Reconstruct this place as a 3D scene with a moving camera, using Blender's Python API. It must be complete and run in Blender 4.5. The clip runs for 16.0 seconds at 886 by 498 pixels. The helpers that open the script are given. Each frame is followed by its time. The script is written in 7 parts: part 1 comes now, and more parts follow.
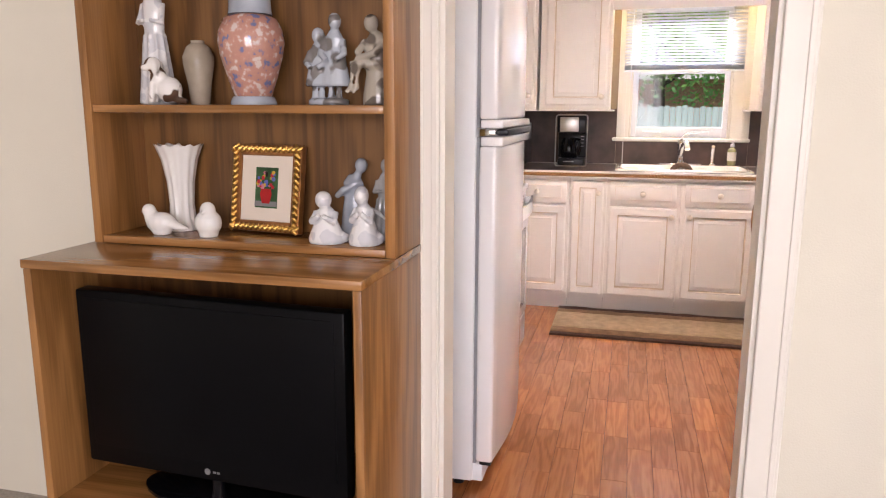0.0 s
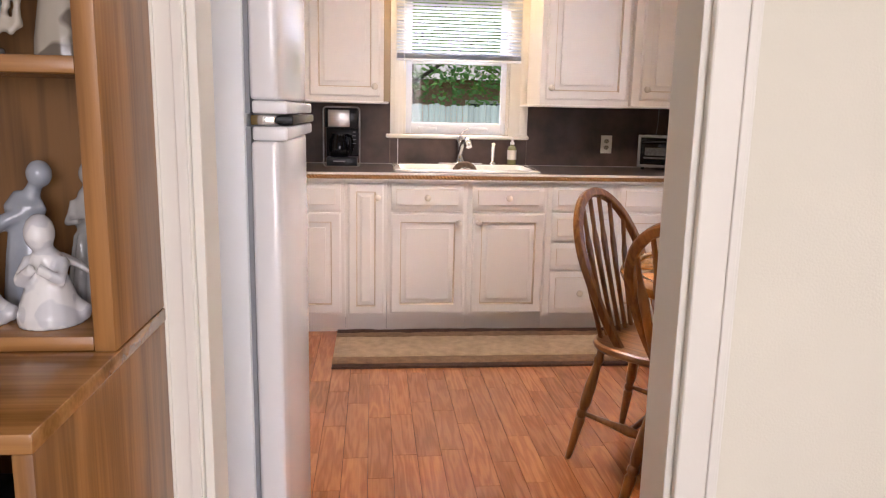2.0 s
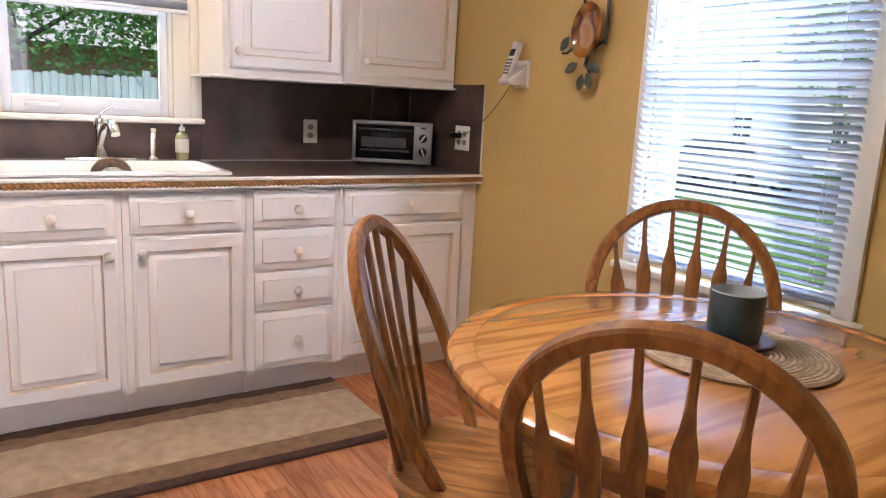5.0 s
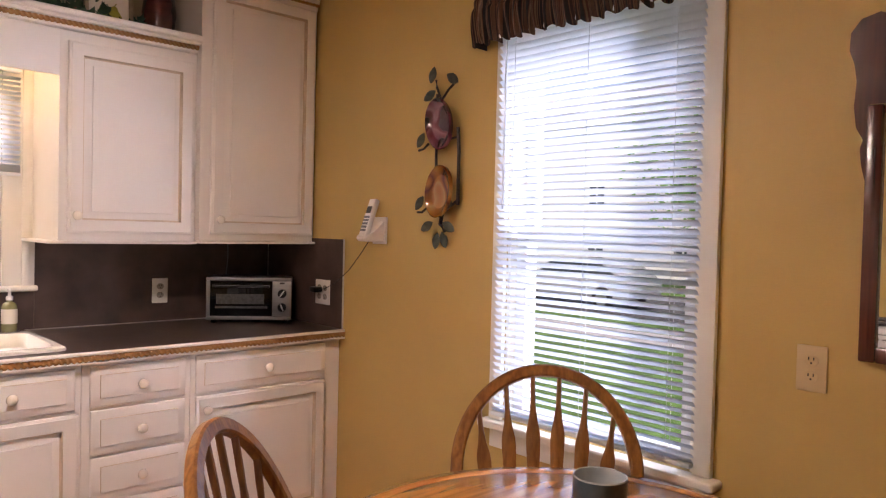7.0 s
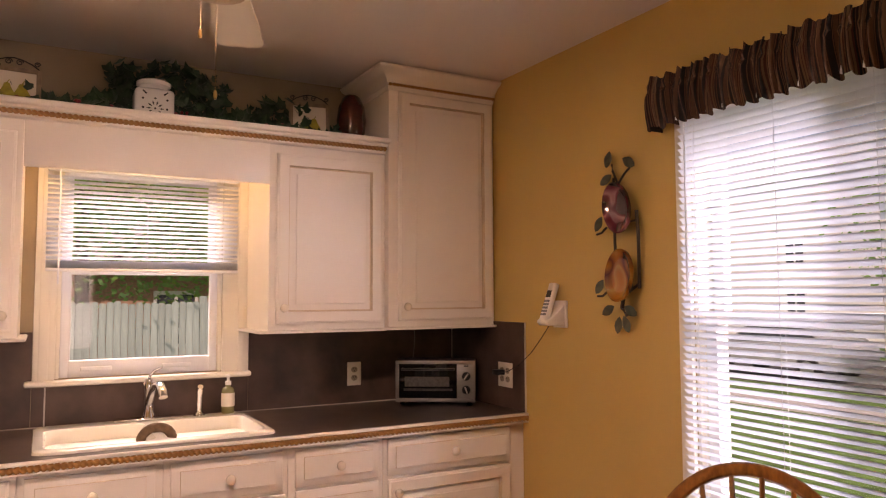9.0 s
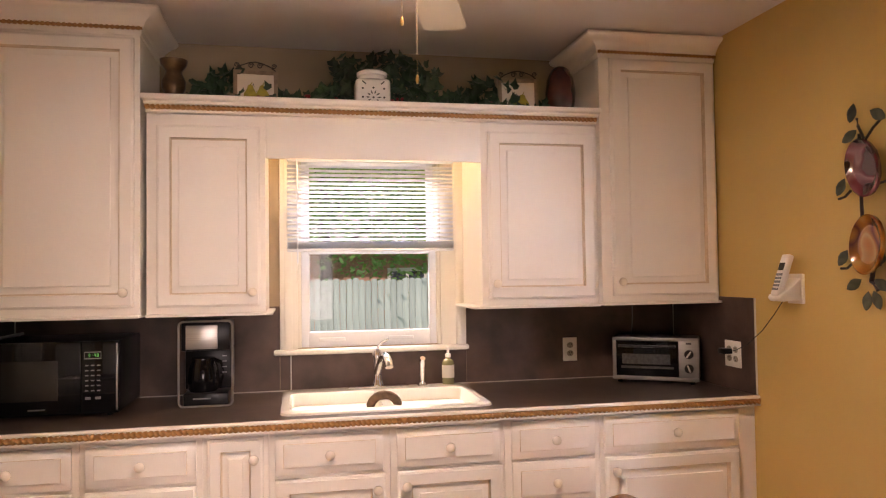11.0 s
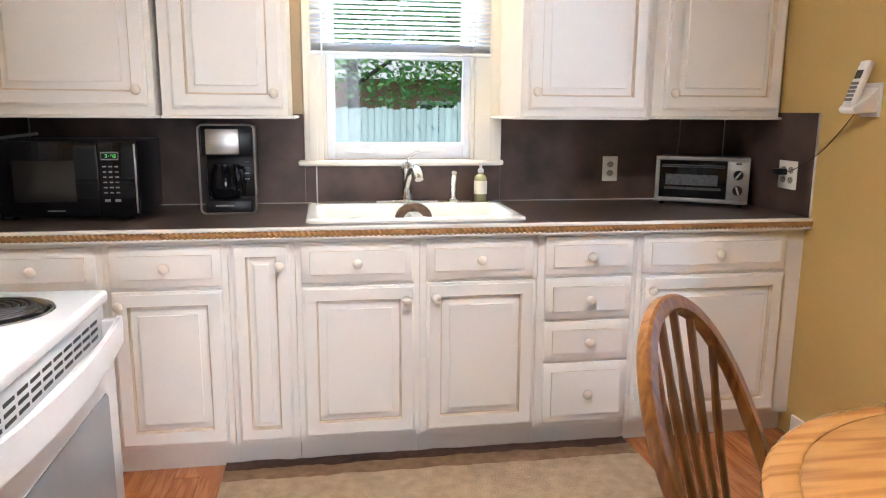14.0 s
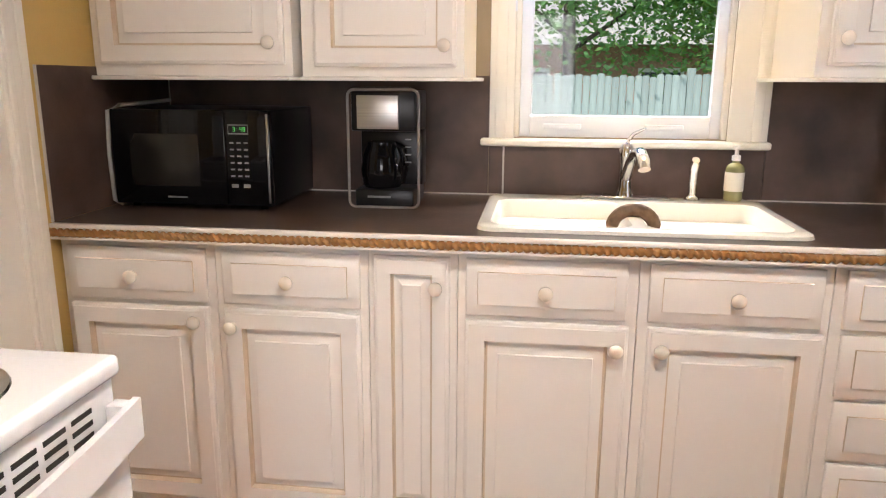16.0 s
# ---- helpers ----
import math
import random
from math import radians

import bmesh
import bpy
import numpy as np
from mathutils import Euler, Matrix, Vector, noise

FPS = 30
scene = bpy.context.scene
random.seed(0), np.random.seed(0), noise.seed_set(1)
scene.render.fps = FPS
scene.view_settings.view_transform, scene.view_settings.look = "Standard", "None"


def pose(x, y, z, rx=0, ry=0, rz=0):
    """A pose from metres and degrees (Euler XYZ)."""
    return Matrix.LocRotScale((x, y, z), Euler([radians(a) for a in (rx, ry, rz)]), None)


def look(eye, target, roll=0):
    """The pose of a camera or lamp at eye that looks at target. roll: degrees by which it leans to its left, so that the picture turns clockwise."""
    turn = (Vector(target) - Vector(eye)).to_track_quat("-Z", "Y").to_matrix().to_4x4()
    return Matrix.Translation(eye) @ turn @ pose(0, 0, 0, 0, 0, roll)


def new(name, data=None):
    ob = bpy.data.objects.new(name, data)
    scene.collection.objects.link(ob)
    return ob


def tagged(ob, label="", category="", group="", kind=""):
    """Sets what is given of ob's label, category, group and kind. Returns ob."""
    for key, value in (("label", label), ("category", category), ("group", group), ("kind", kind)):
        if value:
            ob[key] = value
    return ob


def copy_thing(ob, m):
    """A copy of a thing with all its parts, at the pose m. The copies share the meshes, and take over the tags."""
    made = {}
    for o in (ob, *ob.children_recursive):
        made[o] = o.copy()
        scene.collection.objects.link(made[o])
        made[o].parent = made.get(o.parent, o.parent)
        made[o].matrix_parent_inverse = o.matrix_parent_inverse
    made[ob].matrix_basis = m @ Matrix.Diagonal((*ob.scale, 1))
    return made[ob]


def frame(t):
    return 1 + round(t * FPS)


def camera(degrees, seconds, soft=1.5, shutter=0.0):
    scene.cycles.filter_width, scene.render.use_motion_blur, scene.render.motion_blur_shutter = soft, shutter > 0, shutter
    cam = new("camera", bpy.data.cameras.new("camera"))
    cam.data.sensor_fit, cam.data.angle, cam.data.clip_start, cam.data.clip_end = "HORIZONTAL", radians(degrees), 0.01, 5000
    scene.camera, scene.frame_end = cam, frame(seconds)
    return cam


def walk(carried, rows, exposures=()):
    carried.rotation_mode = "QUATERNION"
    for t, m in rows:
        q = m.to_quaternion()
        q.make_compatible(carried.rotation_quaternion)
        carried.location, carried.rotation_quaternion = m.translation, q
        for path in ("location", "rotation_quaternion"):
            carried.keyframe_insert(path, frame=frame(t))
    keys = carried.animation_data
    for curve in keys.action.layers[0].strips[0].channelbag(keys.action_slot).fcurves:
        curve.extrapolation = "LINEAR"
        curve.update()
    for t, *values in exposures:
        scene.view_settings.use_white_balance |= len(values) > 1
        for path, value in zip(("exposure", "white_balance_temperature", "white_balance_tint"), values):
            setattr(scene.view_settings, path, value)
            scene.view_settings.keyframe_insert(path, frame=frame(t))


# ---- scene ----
cam = camera(63.0, 16.0, soft=1.15)
EXPOSURES = [(0.0, 0.45, 6400, 24), (1.5, 0.25, 6350, 23), (2.5, 0.3, 6300, 24), (4.0, 0.4, 6350, 26), (5.0, 0.4, 5750, 20), (7.5, -0.05, 7000, 33), (8.5, -0.2, 7700, 36), (9.5, -0.25, 9200, 45), (10.0, -0.1, 8900, 44), (12.5, 0.4, 5800, 12), (14.5, 0.6, 5600, 11), (15.5, 0.55, 6000, 13), (16.0, 0.4, 6300, 15)]
PATH = [
    (0, (-1.854, -5.283, 1.276), (-2.342, -3.381, 0.9), 0.2),
    (0.5, (-1.966, -5.222, 1.294), (-2.165, -3.268, 0.918), 0.4),
    (1, (-2.022, -5.052, 1.273), (-2.039, -3.087, 0.901), 0.6),
    (1.5, (-2.047, -4.795, 1.25), (-1.932, -2.833, 0.878), 0.8),
    (2, (-2.06, -4.585, 1.232), (-1.867, -2.629, 0.861), 1.2),
    (2.5, (-2.115, -4.314, 1.212), (-1.806, -2.373, 0.841), 1.7),
    (3, (-2.038, -4.039, 1.226), (-1.629, -2.12, 0.841), 2.0),
    (3.5, (-2.028, -3.803, 1.217), (-1.47, -1.923, 0.823), 2.3),
    (4, (-1.999, -3.642, 1.209), (-1.287, -1.817, 0.804), 2.6),
    (4.5, (-1.958, -3.501, 1.201), (-1.063, -1.759, 0.793), 2.9),
    (5, (-1.967, -3.382, 1.219), (-0.891, -1.743, 0.825), 3.0),
    (5.2, (-1.94, -3.364, 1.21), (-0.8, -1.763, 0.841), 3.1),
    (7.3, (-1.895, -3.346, 1.387), (-0.532, -1.883, 1.383), 0.9),
    (7.5, (-1.897, -3.353, 1.4), (-0.559, -1.867, 1.424), 0.7),
    (8, (-1.907, -3.366, 1.413), (-0.664, -1.802, 1.499), 0.5),
    (8.5, (-1.92, -3.369, 1.432), (-0.804, -1.714, 1.547), 0.2),
    (9, (-1.928, -3.378, 1.431), (-0.961, -1.632, 1.562), -0.2),
    (9.5, (-1.929, -3.366, 1.432), (-1.121, -1.542, 1.563), -0.6),
    (10, (-1.905, -3.37, 1.432), (-1.264, -1.479, 1.55), -0.8),
    (10.2, (-1.896, -3.373, 1.434), (-1.313, -1.463, 1.546), -0.9),
    (12.3, (-1.873, -3.382, 1.408), (-1.608, -1.401, 1.351), -0.3),
    (12.5, (-1.87, -3.38, 1.389), (-1.606, -1.399, 1.307), -0.3),
    (13, (-1.847, -3.363, 1.371), (-1.578, -1.389, 1.19), -0.2),
    (13.5, (-1.861, -3.28, 1.337), (-1.557, -1.323, 1.056), 0.1),
    (14, (-1.866, -3.207, 1.304), (-1.552, -1.267, 0.932), 0.4),
    (14.5, (-1.876, -3.114, 1.28), (-1.587, -1.182, 0.849), 0.7),
    (15, (-1.831, -2.942, 1.256), (-1.626, -1.002, 0.814), 0.7),
    (15.5, (-1.79, -2.695, 1.273), (-1.762, -0.748, 0.819), 0.7),
    (16, (-1.793, -2.392, 1.277), (-2.046, -0.46, 0.823), 0.3),
]
walk(cam, [(t, look(eye, aim, roll)) for t, eye, aim, roll in PATH], EXPOSURES)

# ---------- world and lights ----------
world = bpy.data.worlds.new("world")
scene.world = world
world.use_nodes = True
wn = world.node_tree
sky = wn.nodes.new("ShaderNodeTexSky")
sky.sky_type = "NISHITA"
sky.sun_disc = False
sky.sun_elevation, sky.sun_rotation = radians(51), radians(232)
wn.nodes["Background"].inputs["Strength"].default_value = 0.11
wn.links.new(sky.outputs[0], wn.nodes["Background"].inputs["Color"])
sun = new("sun", bpy.data.lights.new("sun", "SUN"))
sun.data.energy, sun.data.angle, sun.data.color = 4.2, radians(0.5), (1.0, 0.95, 0.87)
sun.matrix_world = look((0, 0, 20), (12.9, 10.0, 0))


def area(name, eye, target, w, h, watts, colour):
    lamp = new(name, bpy.data.lights.new(name, "AREA"))
    lamp.data.shape, lamp.data.size, lamp.data.size_y = "RECTANGLE", w, h
    lamp.data.energy, lamp.data.color = watts, colour
    lamp.matrix_world = look(eye, target)


# First two lamps stand in living-room openings that are unseen and added.
area("unseen_window_light", (-1.2, -8.50, 1.45), (-1.2, -4, 1.3), 2.2, 1.5, 100, (1.0, 0.97, 0.96))
area("added_side_light", (0.64, -6.0, 1.45), (-2, -6.0, 1.2), 1.3, 1.5, 9, (1.0, 0.97, 0.98))
area("kitchen_window_light", (-1.54, 1.05, 2.75), (-1.54, -2.0, 0.6), 1.4, 0.7, 165, (1.0, 0.97, 0.95))
area("dining_window_light", (1.35, -2.01, 2.95), (-2.0, -2.1, 0.4), 1.5, 0.8, 85, (0.82, 0.91, 1.0))
area("dining_sky_light", (1.75, -4.55, 1.9), (-0.7, -0.9, 0.9), 1.4, 1.5, 600, (0.80, 0.90, 1.0))

# ---------- materials ----------
def mat(name, colour, rough=0.5, metal=0.0, vary=0.12, scale=6.0, bump=0.05, bscale=60.0, coat=0.0, stretch=(1, 1, 1), ior=1.45, per=0.0):
    m = bpy.data.materials.new(name)
    m.use_nodes = True
    nt = m.node_tree
    b = nt.nodes["Principled BSDF"]
    b.inputs["Roughness"].default_value, b.inputs["Metallic"].default_value = rough, metal
    b.inputs["Coat Weight"].default_value, b.inputs["IOR"].default_value = coat, ior
    tc = nt.nodes.new("ShaderNodeTexCoord")
    mp = nt.nodes.new("ShaderNodeMapping")
    mp.inputs["Scale"].default_value = stretch
    nt.links.new(tc.outputs["Object"], mp.inputs[0])
    n1 = nt.nodes.new("ShaderNodeTexNoise")
    n1.inputs["Scale"].default_value, n1.inputs["Detail"].default_value = scale, 6
    nt.links.new(mp.outputs[0], n1.inputs["Vector"])
    ramp = nt.nodes.new("ShaderNodeValToRGB")
    c = Vector(colour)
    ramp.color_ramp.elements[0].position, ramp.color_ramp.elements[1].position = 0.3, 0.7
    ramp.color_ramp.elements[0].color = (*(c * (1 - vary)), 1)
    ramp.color_ramp.elements[1].color = (*[min(0.95, v) for v in c * (1 + vary)], 1)
    nt.links.new(n1.outputs[0], ramp.inputs[0])
    out = ramp.outputs[0]
    if per:
        oi = nt.nodes.new("ShaderNodeObjectInfo")
        hsv = nt.nodes.new("ShaderNodeHueSaturation")
        mr = nt.nodes.new("ShaderNodeMapRange")
        mr.inputs[3].default_value, mr.inputs[4].default_value = 1 - per, 1 + per
        nt.links.new(oi.outputs["Random"], mr.inputs[0])
        nt.links.new(mr.outputs[0], hsv.inputs["Value"])
        nt.links.new(out, hsv.inputs["Color"])
        out = hsv.outputs[0]
    nt.links.new(out, b.inputs["Base Color"])
    if bump:
        n2 = nt.nodes.new("ShaderNodeTexNoise")
        n2.inputs["Scale"].default_value, n2.inputs["Detail"].default_value = bscale, 4
        nt.links.new(mp.outputs[0], n2.inputs["Vector"])
        bp = nt.nodes.new("ShaderNodeBump")
        bp.inputs["Strength"].default_value, bp.inputs["Distance"].default_value = bump, 0.01
        nt.links.new(n2.outputs[0], bp.inputs["Height"])
        nt.links.new(bp.outputs[0], b.inputs["Normal"])
    return m


def wood(name, dark, light, axis="y", rough=0.35, grain=1.0, per=0.0, coat=0.25, ring=9.0, pores=0.55):
    """Oak-like wood: long streaks along an axis, with broad cathedral figure and fine pores."""
    m = bpy.data.materials.new(name)
    m.use_nodes = True
    nt = m.node_tree
    L = nt.links.new
    b = nt.nodes["Principled BSDF"]
    b.inputs["Roughness"].default_value, b.inputs["Coat Weight"].default_value = rough, coat
    b.inputs["Coat Roughness"].default_value = 0.2
    tc = nt.nodes.new("ShaderNodeTexCoord")
    oi = nt.nodes.new("ShaderNodeObjectInfo")
    shift = nt.nodes.new("ShaderNodeVectorMath")
    shift.operation = "MULTIPLY_ADD"
    shift.inputs[1].default_value, = [(37.0, 53.0, 29.0)]
    L(oi.outputs["Random"], shift.inputs[0])
    L(tc.outputs["Object"], shift.inputs[2])
    long = {"x": (0.10, 1, 1), "y": (1, 0.10, 1), "z": (1, 1, 0.10)}[axis]
    mp = nt.nodes.new("ShaderNodeMapping")
    mp.inputs["Scale"].default_value = long
    L(shift.outputs[0], mp.inputs[0])
    warp = nt.nodes.new("ShaderNodeTexNoise")
    warp.inputs["Scale"].default_value, warp.inputs["Detail"].default_value = ring * 1.3, 3
    L(mp.outputs[0], warp.inputs["Vector"])
    sine = nt.nodes.new("ShaderNodeMath")
    sine.operation = "MULTIPLY"
    sine.inputs[1].default_value = 42.0
    L(warp.outputs[0], sine.inputs[0])
    s2 = nt.nodes.new("ShaderNodeMath")
    s2.operation = "SINE"
    L(sine.outputs[0], s2.inputs[0])
    mp2 = nt.nodes.new("ShaderNodeMapping")
    mp2.inputs["Scale"].default_value = tuple(v * (0.35 if v < 1 else 1) for v in long)
    L(shift.outputs[0], mp2.inputs[0])
    pore = nt.nodes.new("ShaderNodeTexNoise")
    pore.inputs["Scale"].default_value, pore.inputs["Detail"].default_value = 160.0, 5
    L(mp2.outputs[0], pore.inputs["Vector"])
    broad = nt.nodes.new("ShaderNodeTexNoise")
    broad.inputs["Scale"].default_value, broad.inputs["Detail"].default_value = 4.0, 2
    L(mp.outputs[0], broad.inputs["Vector"])
    soft = nt.nodes.new("ShaderNodeMath")
    soft.operation = "MULTIPLY_ADD"
    soft.inputs[1].default_value, soft.inputs[2].default_value = pores, 0.5 - 0.5 * pores
    L(pore.outputs[0], soft.inputs[0])
    a1 = nt.nodes.new("ShaderNodeMath")
    a1.operation = "MULTIPLY_ADD"
    a1.inputs[1].default_value = 0.16 * grain
    L(s2.outputs[0], a1.inputs[0])
    L(soft.outputs[0], a1.inputs[2])
    a2 = nt.nodes.new("ShaderNodeMath")
    a2.operation = "MULTIPLY_ADD"
    a2.inputs[1].default_value = 0.45
    L(broad.outputs[0], a2.inputs[0])
    L(a1.outputs[0], a2.inputs[2])
    ramp = nt.nodes.new("ShaderNodeValToRGB")
    ramp.color_ramp.elements[0].position, ramp.color_ramp.elements[1].position = 0.48, 0.92
    ramp.color_ramp.elements[0].color, ramp.color_ramp.elements[1].color = (*dark, 1), (*light, 1)
    L(a2.outputs[0], ramp.inputs[0])
    out = ramp.outputs[0]
    if per:
        hsv = nt.nodes.new("ShaderNodeHueSaturation")
        mr = nt.nodes.new("ShaderNodeMapRange")
        mr.inputs[3].default_value, mr.inputs[4].default_value = 1 - per, 1 + per
        L(oi.outputs["Random"], mr.inputs[0])
        L(mr.outputs[0], hsv.inputs["Value"])
        L(out, hsv.inputs["Color"])
        out = hsv.outputs[0]
    L(out, b.inputs["Base Color"])
    bp = nt.nodes.new("ShaderNodeBump")
    bp.inputs["Strength"].default_value, bp.inputs["Distance"].default_value = 0.12, 0.004
    L(a1.outputs[0], bp.inputs["Height"])
    L(bp.outputs[0], b.inputs["Normal"])
    return m


def glow(name, colour, strength):
    m = bpy.data.materials.new(name)
    m.use_nodes = True
    b = m.node_tree.nodes["Principled BSDF"]
    b.inputs["Base Color"].default_value = (*colour, 1)
    b.inputs["Emission Color"].default_value = (*colour, 1)
    b.inputs["Emission Strength"].default_value = strength
    return m


def clear(name, tint=(1, 1, 1)):
    m = bpy.data.materials.new(name)
    m.use_nodes = True
    nt = m.node_tree
    gl = nt.nodes.new("ShaderNodeBsdfGlossy")
    gl.inputs["Roughness"].default_value = 0.02
    tr = nt.nodes.new("ShaderNodeBsdfTransparent")
    tr.inputs["Color"].default_value = (*tint, 1)
    mx = nt.nodes.new("ShaderNodeMixShader")
    mx.inputs[0].default_value = 0.012
    nt.links.new(tr.outputs[0], mx.inputs[1])
    nt.links.new(gl.outputs[0], mx.inputs[2])
    nt.links.new(mx.outputs[0], nt.nodes["Material Output"].inputs["Surface"])
    return m


WHITE = mat("cabinet_paint", (0.86, 0.82, 0.765), 0.36, vary=0.025, scale=3, bump=0.03, bscale=140)
PANEL_IN = mat("trim_paint", (0.82, 0.79, 0.71), 0.4, vary=0.03, scale=3, bump=0.03, bscale=120)
CREAM = mat("cream_wall", (0.76, 0.725, 0.61), 0.75, vary=0.04, scale=2, bump=0.12, bscale=220)
OCHRE = mat("ochre_wall", (0.55, 0.375, 0.122), 0.5, vary=0.05, scale=2.2, bump=0.12, bscale=180)
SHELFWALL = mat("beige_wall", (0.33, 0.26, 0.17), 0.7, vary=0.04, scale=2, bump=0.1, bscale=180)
CEIL = mat("ceiling_paint", (0.70, 0.67, 0.65), 0.8, vary=0.03, scale=2, bump=0.12, bscale=150)
COUNTER = mat("brown_laminate", (0.070, 0.046, 0.036), 0.30, vary=0.38, scale=9, bump=0.05, bscale=90)
SPLASH = mat("backsplash_laminate", (0.080, 0.050, 0.039), 0.48, vary=0.42, scale=7, bump=0.05, bscale=90)
CAULK = mat("caulk", (0.55, 0.52, 0.48), 0.6, vary=0.05)
ROPE = mat("rope_wood", (0.36, 0.18, 0.058), 0.4, vary=0.07, scale=30)
GROOVE = mat("cabinet_frame_paint", (0.85, 0.805, 0.745), 0.4, vary=0.03, scale=3, bump=0.03, bscale=120)
KNOB = mat("porcelain_knob", (0.84, 0.77, 0.66), 0.2, vary=0.03, coat=0.4)
SINK = mat("sink_enamel", (0.84, 0.82, 0.74), 0.15, vary=0.02, coat=0.5, bump=0.0)
CHROME = mat("chrome", (0.75, 0.75, 0.76), 0.12, 1.0, vary=0.03, bump=0.0)
STEEL = mat("brushed_steel", (0.46, 0.445, 0.425), 0.34, 1.0, vary=0.10, scale=40, stretch=(0.05, 1, 6), bump=0.05)
DULLSTEEL = mat("dull_brushed_steel", (0.27, 0.265, 0.26), 0.45, 1.0, vary=0.10, scale=40, stretch=(0.05, 1, 6), bump=0.05)
BLACK = mat("black_plastic", (0.007, 0.007, 0.008), 0.3, vary=0.2, bump=0.02, ior=1.33)
SCREEN = mat("tv_screen", (0.004, 0.004, 0.0045), 0.3, vary=0.1, bump=0.0, ior=1.16)
BLACKGLOSS = mat("black_glass", (0.004, 0.004, 0.005), 0.06, vary=0.1, bump=0.0, ior=1.33)
DARKMESH = mat("microwave_window", (0.016, 0.015, 0.014), 0.12, vary=0.2, bump=0.0)
APPL = mat("appliance_enamel", (0.86, 0.86, 0.87), 0.16, vary=0.015, bump=0.01, coat=0.3)
APPLSIDE = mat("fridge_side", (0.84, 0.87, 0.90), 0.4, vary=0.02, bump=0.1, bscale=250)
GASKET = mat("gasket", (0.26, 0.27, 0.29), 0.6, vary=0.1)
OVENGLASS = mat("oven_glass", (0.30, 0.31, 0.33), 0.07, vary=0.05, bump=0.0, coat=0.3)
COIL = mat("burner_coil", (0.018, 0.016, 0.016), 0.45, vary=0.3)
TRAY = mat("pale_aluminium", (0.50, 0.50, 0.49), 0.5, 0.4, vary=0.06, bump=0.02)
PAN = mat("drip_pan", (0.55, 0.55, 0.55), 0.15, 1.0, vary=0.1, bump=0.0)
OAK = wood("table_oak", (0.34, 0.140, 0.032), (0.54, 0.250, 0.068), "x", 0.16, 1.4, coat=0.5, ring=6)
CHAIRWOOD = wood("chair_oak", (0.165, 0.058, 0.012), (0.33, 0.140, 0.034), "z", 0.3, 0.8, coat=0.35)
SEATWOOD = wood("seat_oak", (0.23, 0.090, 0.022), (0.45, 0.205, 0.060), "y", 0.28, 1.0, coat=0.35)
HUTCH = wood("hutch_oak", (0.20, 0.086, 0.022), (0.38, 0.180, 0.056), "z", 0.42, 1.0, coat=0.12, ring=5)
HUTCHX = wood("hutch_oak_across", (0.20, 0.086, 0.022), (0.38, 0.180, 0.056), "x", 0.25, 1.0, coat=0.3, ring=5)
# Hutch oak at about half tone: shade inside the hutch put into colour.
HUTCHBACK = wood("darkened_hutch_oak", (0.105, 0.045, 0.011), (0.21, 0.098, 0.027), "z", 0.45, 1.4, coat=0.1, ring=5)
FLOORWOOD = wood("floor_oak", (0.27, 0.088, 0.025), (0.49, 0.192, 0.064), "y", 0.22, 0.7, per=0.15, coat=0.2, ring=12, pores=0.30)
MAHOGANY = wood("mahogany", (0.035, 0.008, 0.005), (0.09, 0.022, 0.014), "z", 0.25, 0.6, coat=0.5)
CARPET = mat("carpet", (0.42, 0.38, 0.33), 0.95, vary=0.15, scale=90, bump=0.6, bscale=300)
RUG_DARK = mat("rug_dark_brown", (0.068, 0.032, 0.019), 0.95, vary=0.3, scale=40, bump=0.7, bscale=200)
RUG_MID = mat("rug_mid_brown", (0.235, 0.140, 0.075), 0.95, vary=0.22, scale=25, bump=0.7, bscale=180)
RUG_BEIGE = mat("rug_beige", (0.45, 0.325, 0.20), 0.95, vary=0.16, scale=22, bump=0.8, bscale=160)
BLIND = mat("blind_vinyl", (0.79, 0.82, 0.86), 0.4, vary=0.02, bump=0.0)
GLASS = clear("window_glass")
CERAMIC = mat("white_porcelain", (0.80, 0.79, 0.75), 0.18, vary=0.05, scale=12, bump=0.03, coat=0.4)
GREYPORC = mat("grey_porcelain", (0.36, 0.36, 0.35), 0.22, vary=0.22, scale=14, bump=0.03, coat=0.4)
BLUEPORC = mat("pale_blue_porcelain", (0.36, 0.40, 0.45), 0.22, vary=0.2, scale=10, bump=0.03, coat=0.4)
TANPORC = mat("tan_porcelain", (0.40, 0.34, 0.26), 0.25, vary=0.22, scale=12, bump=0.03, coat=0.3)
GOLD = mat("gilt", (0.62, 0.38, 0.10), 0.28, 0.85, vary=0.25, scale=30, bump=0.1)
GILTDARK = mat("dark_gilt", (0.30, 0.13, 0.04), 0.35, 0.5, vary=0.3, scale=30, bump=0.1)
MATBOARD = mat("mat_board", (0.74, 0.66, 0.55), 0.8, vary=0.03)
IRON = mat("dark_iron", (0.04, 0.030, 0.024), 0.45, 0.6, vary=0.3)
LEAF = mat("silk_leaf", (0.015, 0.042, 0.014), 0.5, vary=0.5, scale=14, bump=0.1)
LEAFMETAL = mat("painted_metal_leaf", (0.055, 0.060, 0.040), 0.4, 0.3, vary=0.4, scale=30)
BERRY = mat("red_berry", (0.22, 0.012, 0.014), 0.35, vary=0.3)
PEAR = mat("pear_yellow", (0.34, 0.29, 0.035), 0.6, vary=0.35, scale=30)
PEARDARK = mat("pear_green", (0.10, 0.13, 0.025), 0.6, vary=0.4, scale=30)
FRAMEWOOD = mat("weathered_frame", (0.28, 0.20, 0.13), 0.6, vary=0.3, scale=25)
